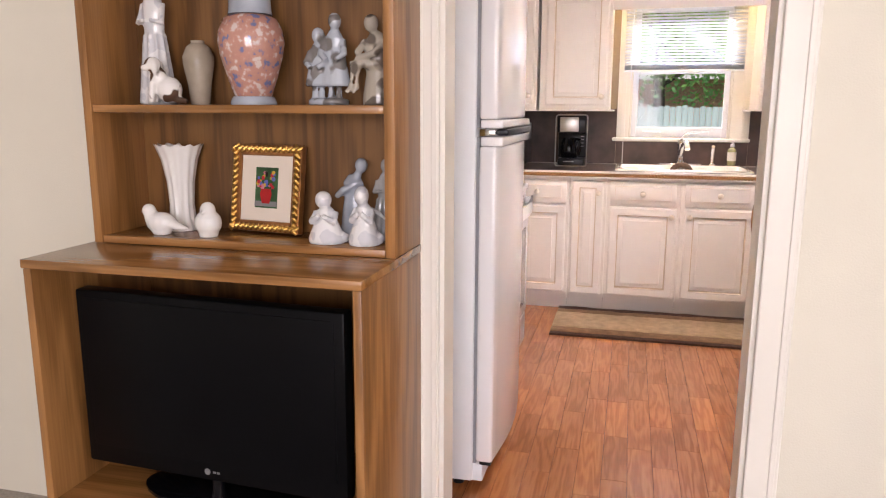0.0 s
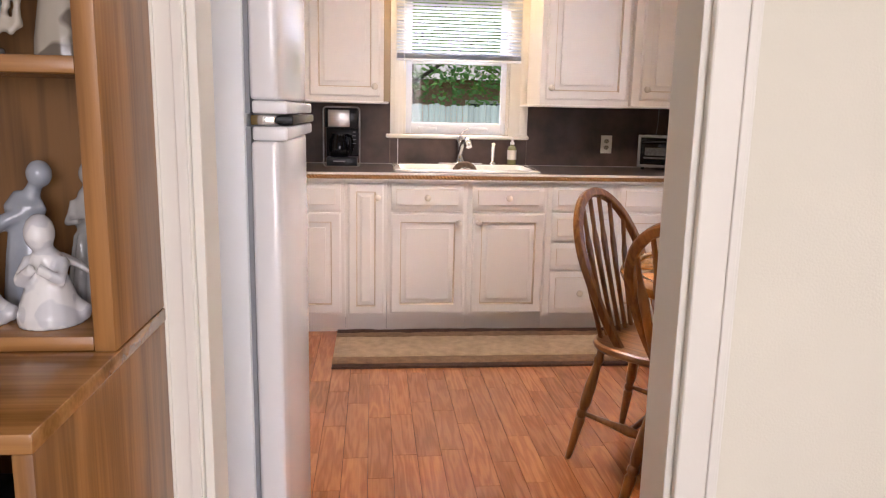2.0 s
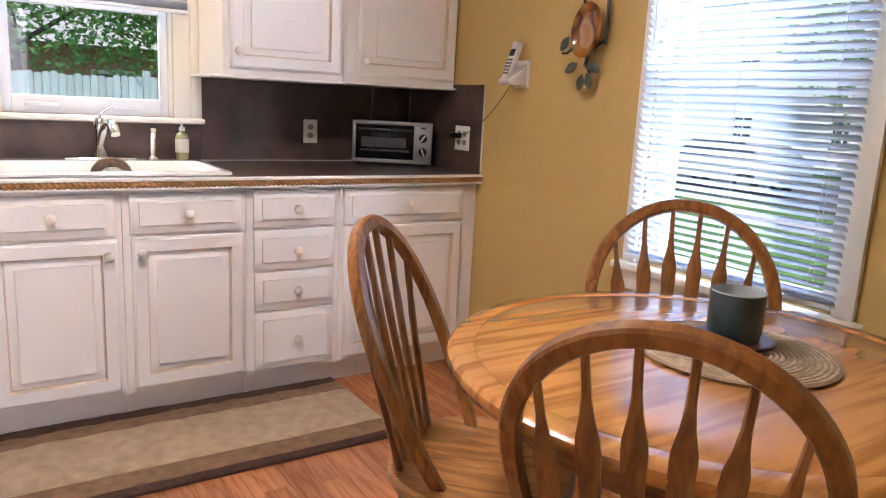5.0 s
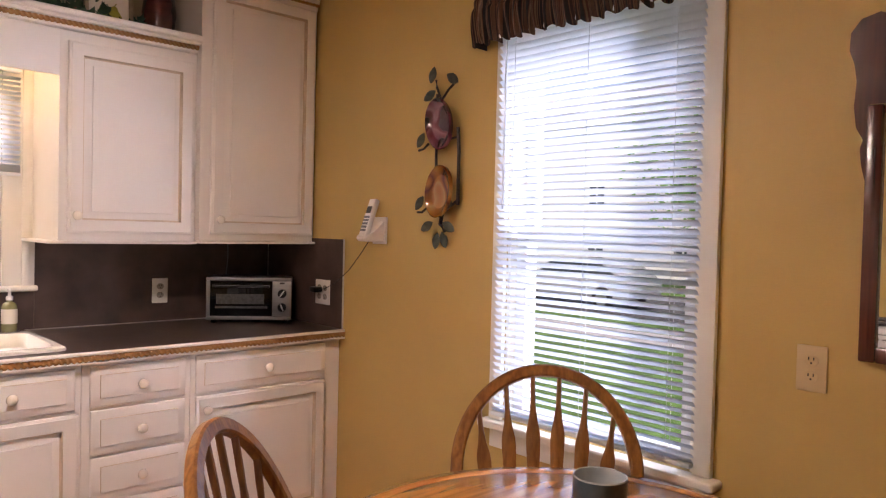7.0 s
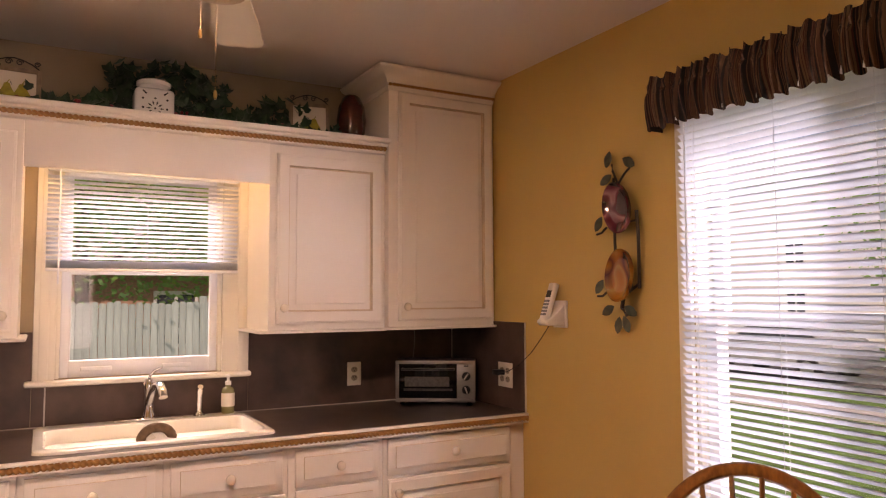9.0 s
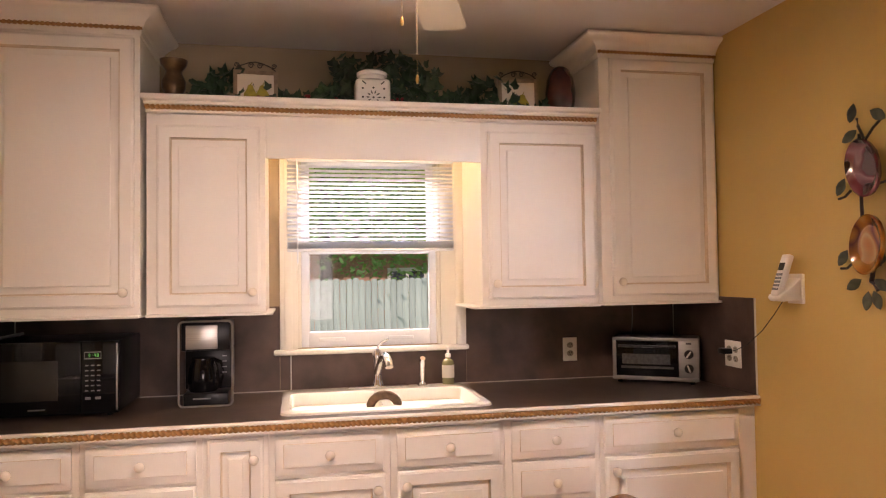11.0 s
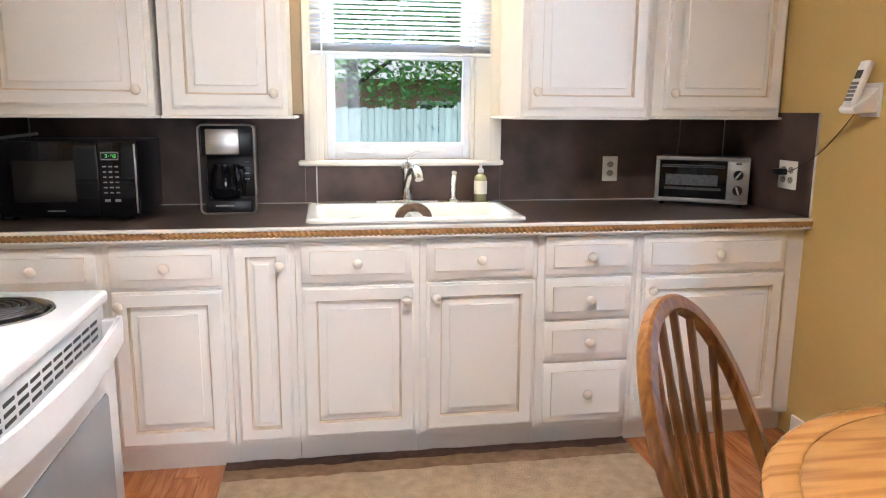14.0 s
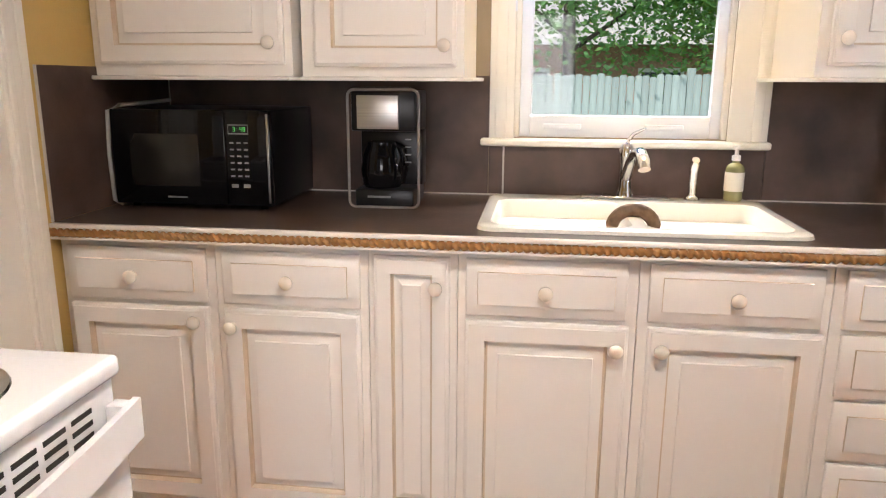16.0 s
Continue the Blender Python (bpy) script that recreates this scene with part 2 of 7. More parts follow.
REDVASE = mat("red_brown_glaze", (0.085, 0.016, 0.010), 0.2, vary=0.5, scale=14, coat=0.5)
BROWNVASE = mat("bronze_glaze", (0.10, 0.055, 0.025), 0.3, 0.4, vary=0.4, scale=25)


def agate(name, cols, seed):
    """Polished stone with wandering concentric bands."""
    m = bpy.data.materials.new(name)
    m.use_nodes = True
    nt = m.node_tree
    L = nt.links.new
    b = nt.nodes["Principled BSDF"]
    b.inputs["Roughness"].default_value, b.inputs["Coat Weight"].default_value = 0.1, 0.6
    tc = nt.nodes.new("ShaderNodeTexCoord")
    mp = nt.nodes.new("ShaderNodeMapping")
    mp.inputs["Location"].default_value = (seed, seed * 2, 0.3)
    L(tc.outputs["Object"], mp.inputs[0])
    n = nt.nodes.new("ShaderNodeTexNoise")
    n.inputs["Scale"].default_value, n.inputs["Detail"].default_value = 7.0, 1
    L(mp.outputs[0], n.inputs["Vector"])
    k = nt.nodes.new("ShaderNodeMath")
    k.operation = "MULTIPLY"
    k.inputs[1].default_value = 4.0
    L(n.outputs[0], k.inputs[0])
    f = nt.nodes.new("ShaderNodeMath")
    f.operation = "FRACT"
    L(k.outputs[0], f.inputs[0])
    r = nt.nodes.new("ShaderNodeValToRGB")
    e = r.color_ramp.elements
    e[0].color, e[1].color = (*cols[0], 1), (*cols[0], 1)
    for p, c in ((0.35, cols[1]), (0.62, cols[2]), (0.72, cols[1])):
        q = e.new(p)
        q.color = (*c, 1)
    L(f.outputs[0], r.inputs[0])
    L(r.outputs[0], b.inputs["Base Color"])
    return m


AGATERED = agate("agate_red", ((0.030, 0.005, 0.008), (0.10, 0.014, 0.022), (0.20, 0.075, 0.09)), 1.7)
AGATEAMBER = agate("agate_amber", ((0.075, 0.012, 0.006), (0.30, 0.11, 0.012), (0.36, 0.20, 0.05)), 4.1)
# Tan for the panel grooves: glaze and shadow line in one colour.
GROOVE_TAN = mat("groove_glaze_shade", (0.66, 0.545, 0.41), 0.45, vary=0.12, scale=8, bump=0.03)
PHONE = mat("phone_plastic", (0.80, 0.76, 0.72), 0.3, vary=0.02, bump=0.0)
GREYKEY = mat("grey_keys", (0.18, 0.18, 0.19), 0.4)
PLATEW = mat("outlet_plate", (0.80, 0.77, 0.70), 0.35, vary=0.02, bump=0.0)
PLATETAN = mat("tan_outlet_plate", (0.60, 0.45, 0.24), 0.4, vary=0.03, bump=0.0)
SOCKET = mat("grey_socket", (0.36, 0.32, 0.26), 0.4, vary=0.08, bump=0.0)
SLOT = mat("dark_slot", (0.02, 0.018, 0.015), 0.5, vary=0.1)
JUTE = mat("woven_jute", (0.44, 0.34, 0.21), 0.85, vary=0.25, scale=60, bump=0.5, bscale=220)
MUGBLUE = mat("blue_stoneware", (0.026, 0.055, 0.072), 0.3, vary=0.6, scale=16, coat=0.3)
MUGIN = mat("pale_glaze", (0.40, 0.44, 0.44), 0.25, vary=0.1)
COASTER = mat("dark_coaster", (0.075, 0.022, 0.018), 0.35, vary=0.2)
FROST = mat("frosted_blade", (0.74, 0.69, 0.58), 0.4, vary=0.02, bump=0.0)
BRASS = mat("antique_brass", (0.30, 0.19, 0.07), 0.3, 1.0, vary=0.2)
BULB = glow("lit_opal_glass", (1.0, 0.91, 0.79), 620.0)
SINKLAMP = glow("lit_warm_tube", (1.0, 0.72, 0.36), 52.0)
LED = glow("green_digits", (0.12, 0.75, 0.16), 0.22)
DIMRACK = mat("rack_behind_glass", (0.055, 0.055, 0.055), 0.25, vary=0.3, scale=60)
LABELGREY = mat("grey_print", (0.20, 0.20, 0.20), 0.5, bump=0.0)
SOAP = mat("soap_liquid", (0.26, 0.25, 0.12), 0.15, vary=0.05, bump=0.0, coat=0.4)
PAPER = mat("paper_label", (0.72, 0.68, 0.58), 0.7, vary=0.04)
SPONGE = mat("sponge_brown", (0.12, 0.075, 0.045), 0.8, vary=0.3, scale=40, bump=0.4)
GRASS = mat("grass", (0.085, 0.17, 0.035), 0.9, vary=0.4, scale=3, bump=0.8, bscale=40)
ROADM = mat("asphalt", (0.07, 0.07, 0.07), 0.85, vary=0.2, scale=4)
PAVE = mat("concrete", (0.42, 0.41, 0.39), 0.85, vary=0.12, scale=3)
FENCE = mat("weathered_fence", (0.33, 0.39, 0.36), 0.85, vary=0.2, scale=5, stretch=(4, 4, 0.4), per=0.14)
BRICK = mat("salmon_brick", (0.48, 0.27, 0.20), 0.85, vary=0.22, scale=18)
SIDING = mat("white_siding", (0.72, 0.72, 0.70), 0.7, vary=0.05, scale=4)
ROOF = mat("grey_shingle", (0.12, 0.115, 0.11), 0.9, vary=0.25, scale=14)
WINDARK = mat("far_pane", (0.05, 0.06, 0.07), 0.1, vary=0.2)
BARK = mat("bark", (0.085, 0.065, 0.05), 0.9, vary=0.35, scale=12, stretch=(3, 3, 0.5), bump=0.6, bscale=30)


def foliage(name, colour):
    """Leaves that let part of the sunlight through."""
    m = mat(name, colour, 0.55, vary=0.45, scale=2.5, bump=0.0)
    nt = m.node_tree
    tr = nt.nodes.new("ShaderNodeBsdfTranslucent")
    tr.inputs[0].default_value = (colour[0] * 1.7, colour[1] * 1.5, colour[2] * 0.9, 1)
    mix = nt.nodes.new("ShaderNodeMixShader")
    mix.inputs[0].default_value = 0.5
    nt.links.new(nt.nodes["Principled BSDF"].outputs[0], mix.inputs[1])
    nt.links.new(tr.outputs[0], mix.inputs[2])
    nt.links.new(mix.outputs[0], nt.nodes["Material Output"].inputs[0])
    return m


OPAL = foliage("opal_shade", (0.80, 0.75, 0.66))
OPAL.node_tree.nodes["Translucent BSDF"].inputs[0].default_value = (0.92, 0.87, 0.76, 1)
OPAL.node_tree.nodes["Mix Shader"].inputs[0].default_value = 0.92
SLAT = foliage("translucent_slat", (0.76, 0.80, 0.85))
SLAT.node_tree.nodes["Translucent BSDF"].inputs[0].default_value = (0.80, 0.85, 0.92, 1)
SLAT.node_tree.nodes["Mix Shader"].inputs[0].default_value = 0.62
FOLIAGE = foliage("foliage", (0.19, 0.37, 0.16))
FOLIAGE2 = foliage("sunlit_foliage", (0.22, 0.40, 0.13))
ORANGE = mat("orange_plastic", (0.62, 0.25, 0.03), 0.5, vary=0.1)
CARPAINT = mat("silver_car_paint", (0.50, 0.51, 0.53), 0.25, 0.3, vary=0.03, bump=0.0, coat=0.6)
TYRE = mat("tyre_rubber", (0.02, 0.02, 0.02), 0.8, vary=0.2)


def striped(name):
    """Fabric with narrow vertical stripes that follow the gathers."""
    m = bpy.data.materials.new(name)
    m.use_nodes = True
    nt = m.node_tree
    L = nt.links.new
    b = nt.nodes["Principled BSDF"]
    b.inputs["Roughness"].default_value = 0.85
    tc = nt.nodes.new("ShaderNodeTexCoord")
    sp = nt.nodes.new("ShaderNodeSeparateXYZ")
    L(tc.outputs["Object"], sp.inputs[0])
    ns = nt.nodes.new("ShaderNodeTexNoise")
    ns.noise_dimensions = "1D"
    ns.inputs["Scale"].default_value, ns.inputs["Detail"].default_value = 105, 1
    L(sp.outputs["Y"], ns.inputs["W"])
    r = nt.nodes.new("ShaderNodeValToRGB")
    r.color_ramp.interpolation = "CONSTANT"
    e = r.color_ramp.elements
    e[0].color, e[1].color, e[1].position = (0.008, 0.006, 0.006, 1), (0.070, 0.020, 0.012, 1), 0.45
    for p, c in ((0.50, (0.17, 0.105, 0.06, 1)), (0.545, (0.03, 0.012, 0.010, 1)), (0.60, (0.10, 0.05, 0.028, 1))):
        k = e.new(p)
        k.color = c
    L(ns.outputs[0], r.inputs[0])
    L(r.outputs[0], b.inputs["Base Color"])
    return m


STRIPE = striped("striped_fabric")


def vase_paint(name):
    """Salmon-red glaze with pale and blue blossoms."""
    m = bpy.data.materials.new(name)
    m.use_nodes = True
    nt = m.node_tree
    L = nt.links.new
    b = nt.nodes["Principled BSDF"]
    b.inputs["Roughness"].default_value, b.inputs["Coat Weight"].default_value = 0.15, 0.5
    tc = nt.nodes.new("ShaderNodeTexCoord")
    n = nt.nodes.new("ShaderNodeTexNoise")
    n.inputs["Scale"].default_value, n.inputs["Detail"].default_value = 40, 4
    L(tc.outputs["Object"], n.inputs["Vector"])
    r = nt.nodes.new("ShaderNodeValToRGB")
    e = r.color_ramp.elements
    e[0].position, e[0].color = 0.36, (0.16, 0.17, 0.32, 1)
    e[1].position, e[1].color = 0.43, (0.46, 0.24, 0.19, 1)
    for p, c in ((0.56, (0.50, 0.26, 0.20, 1)), (0.64, (0.62, 0.52, 0.48, 1))):
        k = e.new(p)
        k.color = c
    L(n.outputs[0], r.inputs[0])
    L(r.outputs[0], b.inputs["Base Color"])
    return m


VASE = vase_paint("painted_vase")


def two_tone(name, one, two, scale, cut):
    """Glazed porcelain with soft-edged patches of a second colour."""
    m = mat(name, one, 0.2, vary=0.04, bump=0.02, coat=0.4)
    nt = m.node_tree
    n = nt.nodes.new("ShaderNodeTexNoise")
    n.inputs["Scale"].default_value, n.inputs["Detail"].default_value = scale, 1
    tc = nt.nodes.new("ShaderNodeTexCoord")
    nt.links.new(tc.outputs["Object"], n.inputs["Vector"])
    r = nt.nodes.new("ShaderNodeValToRGB")
    e = r.color_ramp.elements
    e[0].position, e[0].color = cut, (*one, 1)
    e[1].position, e[1].color = cut + 0.05, (*two, 1)
    nt.links.new(n.outputs[0], r.inputs[0])
    nt.links.new(r.outputs[0], nt.nodes["Principled BSDF"].inputs["Base Color"])
    return m


SPANIEL = two_tone("spaniel_glaze", (0.78, 0.76, 0.72), (0.10, 0.055, 0.035), 26, 0.52)
GIRLS = two_tone("girls_glaze", (0.42, 0.46, 0.50), (0.17, 0.16, 0.15), 24, 0.50)
CHILD = two_tone("child_glaze", (0.42, 0.38, 0.31), (0.15, 0.125, 0.10), 22, 0.52)
CHERUB = two_tone("cherub_glaze", (0.74, 0.74, 0.73), (0.58, 0.59, 0.61), 34, 0.48)

# ---------- mesh helpers ----------
def box(bm, x0, x1, y0, y1, z0, z1, bev=0.0, seg=2):
    vs = [bm.verts.new((x, y, z)) for x in (x0, x1) for y in (y0, y1) for z in (z0, z1)]
    fs = [bm.faces.new([vs[i] for i in q]) for q in ((0, 1, 3, 2), (4, 6, 7, 5), (0, 4, 5, 1), (2, 3, 7, 6), (0, 2, 6, 4), (1, 5, 7, 3))]
    if bev:
        es = {e for f in fs for e in f.edges}
        bmesh.ops.bevel(bm, geom=list(es), offset=bev, segments=seg, affect="EDGES", profile=0.5)
    return bm


def lathe(bm, prof, seg=20, at=(0, 0, 0), cap=True, sx=1.0, sy=1.0):
    rings = []
    for r, z in prof:
        rings.append([bm.verts.new((at[0] + sx * r * math.cos(2 * math.pi * k / seg), at[1] + sy * r * math.sin(2 * math.pi * k / seg), at[2] + z)) for k in range(seg)])
    for a, b in zip(rings, rings[1:]):
        for k in range(seg):
            bm.faces.new((a[k], a[(k + 1) % seg], b[(k + 1) % seg], b[k]))
    if cap:
        bm.faces.new(rings[0][::-1])
        bm.faces.new(rings[-1])
    return bm


def tube(bm, pts, rad, seg=8, flat=1.0, up=(0, 0, 1)):
    """A tube along points; rad: one radius or one per point; flat squeezes it across the up direction."""
    pts = [Vector(p) for p in pts]
    rad = rad if isinstance(rad, (list, tuple)) else [rad] * len(pts)
    rings = []
    for i, p in enumerate(pts):
        d = (pts[min(i + 1, len(pts) - 1)] - pts[max(i - 1, 0)]).normalized()
        u = Vector(up)
        if abs(d.dot(u)) > 0.95:
            u = Vector((0, 1, 0)) if abs(d.y) < 0.9 else Vector((1, 0, 0))
        s = d.cross(u).normalized()
        n = s.cross(d).normalized()
        rings.append([bm.verts.new(p + s * rad[i] * math.cos(2 * math.pi * k / seg) + n * rad[i] * flat * math.sin(2 * math.pi * k / seg)) for k in range(seg)])
    for a, b in zip(rings, rings[1:]):
        for k in range(seg):
            bm.faces.new((a[k], a[(k + 1) % seg], b[(k + 1) % seg], b[k]))
    bm.faces.new(rings[0][::-1])
    bm.faces.new(rings[-1])
    return bm


def slab(bm, outline, axis, d0, d1):
    """An outline in two coordinates drawn out along the third axis from d0 to d1."""
    def at(u, v, d):
        return {"x": (d, u, v), "y": (u, d, v), "z": (u, v, d)}[axis]
    a = [bm.verts.new(at(u, v, d0)) for u, v in outline]
    b = [bm.verts.new(at(u, v, d1)) for u, v in outline]
    n = len(a)
    bm.faces.new(a)
    bm.faces.new(b[::-1])
    for k in range(n):
        bm.faces.new((a[k], b[k], b[(k + 1) % n], a[(k + 1) % n]))
    return bm


def rings_panel(bm, w, h, steps):
    """Nested rectangles lofted towards -y: steps of (inset, depth)."""
    rs = []
    for i, d in steps:
        rs.append([bm.verts.new(p) for p in ((i, -d, i), (w - i, -d, i), (w - i, -d, h - i), (i, -d, h - i))])
    for a, b in zip(rs, rs[1:]):
        for k in range(4):
            bm.faces.new((a[k], a[(k + 1) % 4], b[(k + 1) % 4], b[k]))
    bm.faces.new(rs[-1])
    bm.faces.new(rs[0][::-1])
    return bm


def ball(bm, c, r, sx=1, sy=1, sz=1, seg=14):
    m = Matrix.Translation(c) @ Matrix.Diagonal((sx * r, sy * r, sz * r, 1))
    bmesh.ops.create_uvsphere(bm, u_segments=seg, v_segments=max(6, seg // 2 + 1), radius=1, matrix=m)
    return bm


def mesh_of(name, bm, material, smooth=True):
    bmesh.ops.recalc_face_normals(bm, faces=bm.faces)
    me = bpy.data.meshes.new(name)
    bm.to_mesh(me)
    bm.free()
    for m in material if isinstance(material, (list, tuple)) else [material]:
        me.materials.append(m)
    if smooth:
        for p in me.polygons:
            p.use_smooth = True
        me.set_sharp_from_angle(angle=radians(38))
    return me


def part(name, bm, material, parent=None, label="", at=(0, 0, 0), rot=(0, 0, 0), smooth=True):
    ob = new(name, mesh_of(name, bm, material, smooth))
    ob.matrix_basis = pose(*at, *rot)
    if parent:
        ob.parent = parent
    if label:
        tagged(ob, label)
    return ob


def piece(name, me, parent, at=(0, 0, 0), rot=(0, 0, 0)):
    ob = new(name, me)
    ob.matrix_basis = pose(*at, *rot)
    ob.parent = parent
    return ob


def thing(name, at, label, category, rz=0, group=""):
    ob = tagged(new(name), label, category, group)
    ob.empty_display_size = 0.1
    ob.matrix_basis = pose(*at, 0, 0, rz)
    return ob


def B():
    return bmesh.new()


def setting(name, bm, material, label, category="", smooth=False):
    return tagged(part(name, bm, material, smooth=smooth), label, category or name.split("_")[0], kind="structure")

# ---------- the setting ----------
XW, XE, YS, YN, ZC = -3.06, 0.0, -3.345, 0.0, 2.48
YL = -3.455          # living-room face of the dividing wall
DX0, DX1, DZ = -2.335, -1.532, 2.05   # doorway
NX0, NX1, NZ0, NZ1 = -1.875, -1.21, 1.10, 1.99   # sink window opening
EY0, EY1, EZ0, EZ1 = -2.37, -1.65, 0.70, 2.03    # dining window opening

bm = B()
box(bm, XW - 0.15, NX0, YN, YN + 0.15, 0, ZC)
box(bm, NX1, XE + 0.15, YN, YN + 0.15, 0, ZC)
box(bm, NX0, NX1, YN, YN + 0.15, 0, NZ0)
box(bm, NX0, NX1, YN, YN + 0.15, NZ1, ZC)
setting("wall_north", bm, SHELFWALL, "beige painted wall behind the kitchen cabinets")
bm = B()
box(bm, XE, XE + 0.15, EY1, YN, 0, ZC)
box(bm, XE, XE + 0.15, YL, EY0, 0, ZC)
box(bm, XE, XE + 0.15, EY0, EY1, 0, EZ0)
box(bm, XE, XE + 0.15, EY0, EY1, EZ1, ZC)
setting("wall_east", bm, OCHRE, "ochre yellow painted wall beside the dining table")
bm = B()
box(bm, XW - 0.15, XW, YS, YN, 0, ZC)
setting("wall_west", bm, OCHRE, "ochre yellow painted wall behind the stove")
bm = B()
box(bm, XW - 0.15, DX0, YS - 0.055, YS, 0, ZC)
box(bm, DX1, XE + 0.0, YS - 0.055, YS, 0, ZC)
box(bm, DX0, DX1, YS - 0.055, YS, DZ, ZC)
setting("wall_south", bm, OCHRE, "ochre yellow kitchen side of the dividing wall")
bm = B()
box(bm, -4.8, DX0, YL, YL + 0.055, 0, ZC)
box(bm, DX1, 0.6, YL, YL + 0.055, 0, ZC)
box(bm, DX0, DX1, YL, YL + 0.055, DZ, ZC)
setting("wall_living", bm, CREAM, "cream painted living room wall around the doorway")
bm = B()
box(bm, -4.95, -4.8, -8.6, YL + 0.055, 0, ZC)
# Both gaps are added to hold the two unseen windows and their lamps.
for y0, y1, z0, z1 in ((-8.6, -6.68, 0, ZC), (-5.32, YL + 0.055, 0, ZC), (-6.68, -5.32, 0, 0.67), (-6.68, -5.32, 2.23, ZC)):
    box(bm, 0.6, 0.75, y0, y1, z0, z1)
for x0, x1, z0, z1 in ((-4.8, -2.33, 0, ZC), (-0.07, 0.6, 0, ZC), (-2.33, -0.07, 0, 0.67), (-2.33, -0.07, 2.23, ZC)):
    box(bm, x0, x1, -8.6, -8.45, z0, z1)
setting("wall_living_rear", bm, CREAM, "cream painted walls that close the living room")
bm = B()
box(bm, XW - 0.15, XE + 0.15, YS - 0.055, YN + 0.15, ZC, ZC + 0.1)
setting("ceiling", bm, CEIL, "white painted kitchen ceiling")
bm = B()
box(bm, -4.95, 0.75, -8.6, YL + 0.055, ZC, ZC + 0.1)
setting("ceiling_living", bm, CEIL, "white painted living room ceiling")
bm = B()
box(bm, -4.95, 0.75, -8.6, YL - 0.0, -0.12, 0.0)
setting("floor_living", bm, CARPET, "beige carpet on the living room floor", "floor")
bm = B()
box(bm, XW - 0.15, XE + 0.15, YL, YN + 0.15, -0.12, -0.012)
floor = setting("floor", bm, mat("plank_joint", (0.05, 0.022, 0.01), 0.7), "reddish oak laminate plank floor", "floor")


def door_casing(name, x0, x1, y0, y1, z1, label):
    bm = B()
    box(bm, x0, x1, y0, y1, 0, z1, 0.004)
    w = x1 - x0
    box(bm, x0 + w * 0.12, x0 + w * 0.34, y0 - 0.006, y0 + 0.004, 0, z1, 0.003)
    box(bm, x0 + w * 0.70, x1 - w * 0.06, y0 - 0.004, y0 + 0.004, 0, z1, 0.002)
    return bm


bm = door_casing("", DX0 - 0.062, DX0 + 0.004, YL - 0.016, YL - 0.0005, DZ + 0.06, "")
box(bm, DX1 - 0.004, DX1 + 0.074, YL - 0.016, YL - 0.0005, 0, DZ + 0.06, 0.004)
box(bm, DX1 + 0.051, DX1 + 0.065, YL - 0.021, YL - 0.012, 0, DZ + 0.06, 0.002)
box(bm, DX0 - 0.06, DX1 + 0.072, YL - 0.015, YL - 0.001, DZ, DZ + 0.06, 0.003)
setting("trim_doorway", bm, PANEL_IN, "cream painted moulded casing around the doorway", "door casing")
bm = B()
box(bm, DX0 - 0.001, DX0 + 0.016, YL + 0.002, YS - 0.002, 0, DZ, 0.002)
box(bm, DX1 - 0.016, DX1 + 0.001, YL + 0.002, YS - 0.002, 0, DZ, 0.002)
box(bm, DX0, DX1, YL + 0.002, YS - 0.002, DZ - 0.016, DZ, 0.002)
setting("door_1", bm, PANEL_IN, "cream painted lining of the open doorway", "doorway")
bm = B()
box(bm, DX0 - 0.06, DX0 + 0.0, YS + 0.0005, YS + 0.016, 0, DZ + 0.06, 0.004)
box(bm, DX1, DX1 + 0.06, YS + 0.0005, YS + 0.016, 0, DZ + 0.06, 0.004)
box(bm, DX0, DX1, YS + 0.0005, YS + 0.015, DZ, DZ + 0.06, 0.003)
setting("trim_doorway_kitchen", bm, PANEL_IN, "cream painted casing on the kitchen side of the doorway", "door casing")
# side door on the west wall beyond the stove
bm = B()
for y0, y1 in ((-0.80, -0.705), (-1.50, -1.42)):
    box(bm, XW + 0.0005, XW + 0.018, y0, y1, 0, 2.1, 0.004)
    box(bm, XW + 0.014, XW + 0.024, y0 + 0.012, y0 + 0.03, 0, 2.1, 0.003)
    box(bm, XW + 0.014, XW + 0.022, y1 - 0.035, y1 - 0.012, 0, 2.1, 0.003)
box(bm, XW + 0.0005, XW + 0.017, -1.42, -0.80, 2.02, 2.1, 0.004)
setting("trim_side_door", bm, PANEL_IN, "cream painted moulded casing of the side door", "door casing")
bm = B()
box(bm, XW + 0.0005, XW + 0.010, -1.42, -0.80, 0.01, 2.02, 0.003)
setting("door_2", bm, PANEL_IN, "cream painted closed side door", "door")
bm = B()
for y0, y1 in ((-3.345, -0.69),):
    box(bm, -0.014, -0.0005, y0 + 0.02, y1, 0, 0.10, 0.004)
box(bm, DX1 + 0.065, -0.02, YS + 0.0005, YS + 0.014, 0, 0.10, 0.004)
setting("baseboard", bm, PANEL_IN, "cream painted baseboard along the kitchen walls")
bm = B()
box(bm, DX1 + 0.0755, 0.58, YL - 0.014, YL - 0.0005, 0, 0.12, 0.004)
setting("baseboard_living", bm, PANEL_IN, "cream painted baseboard along the living room wall")

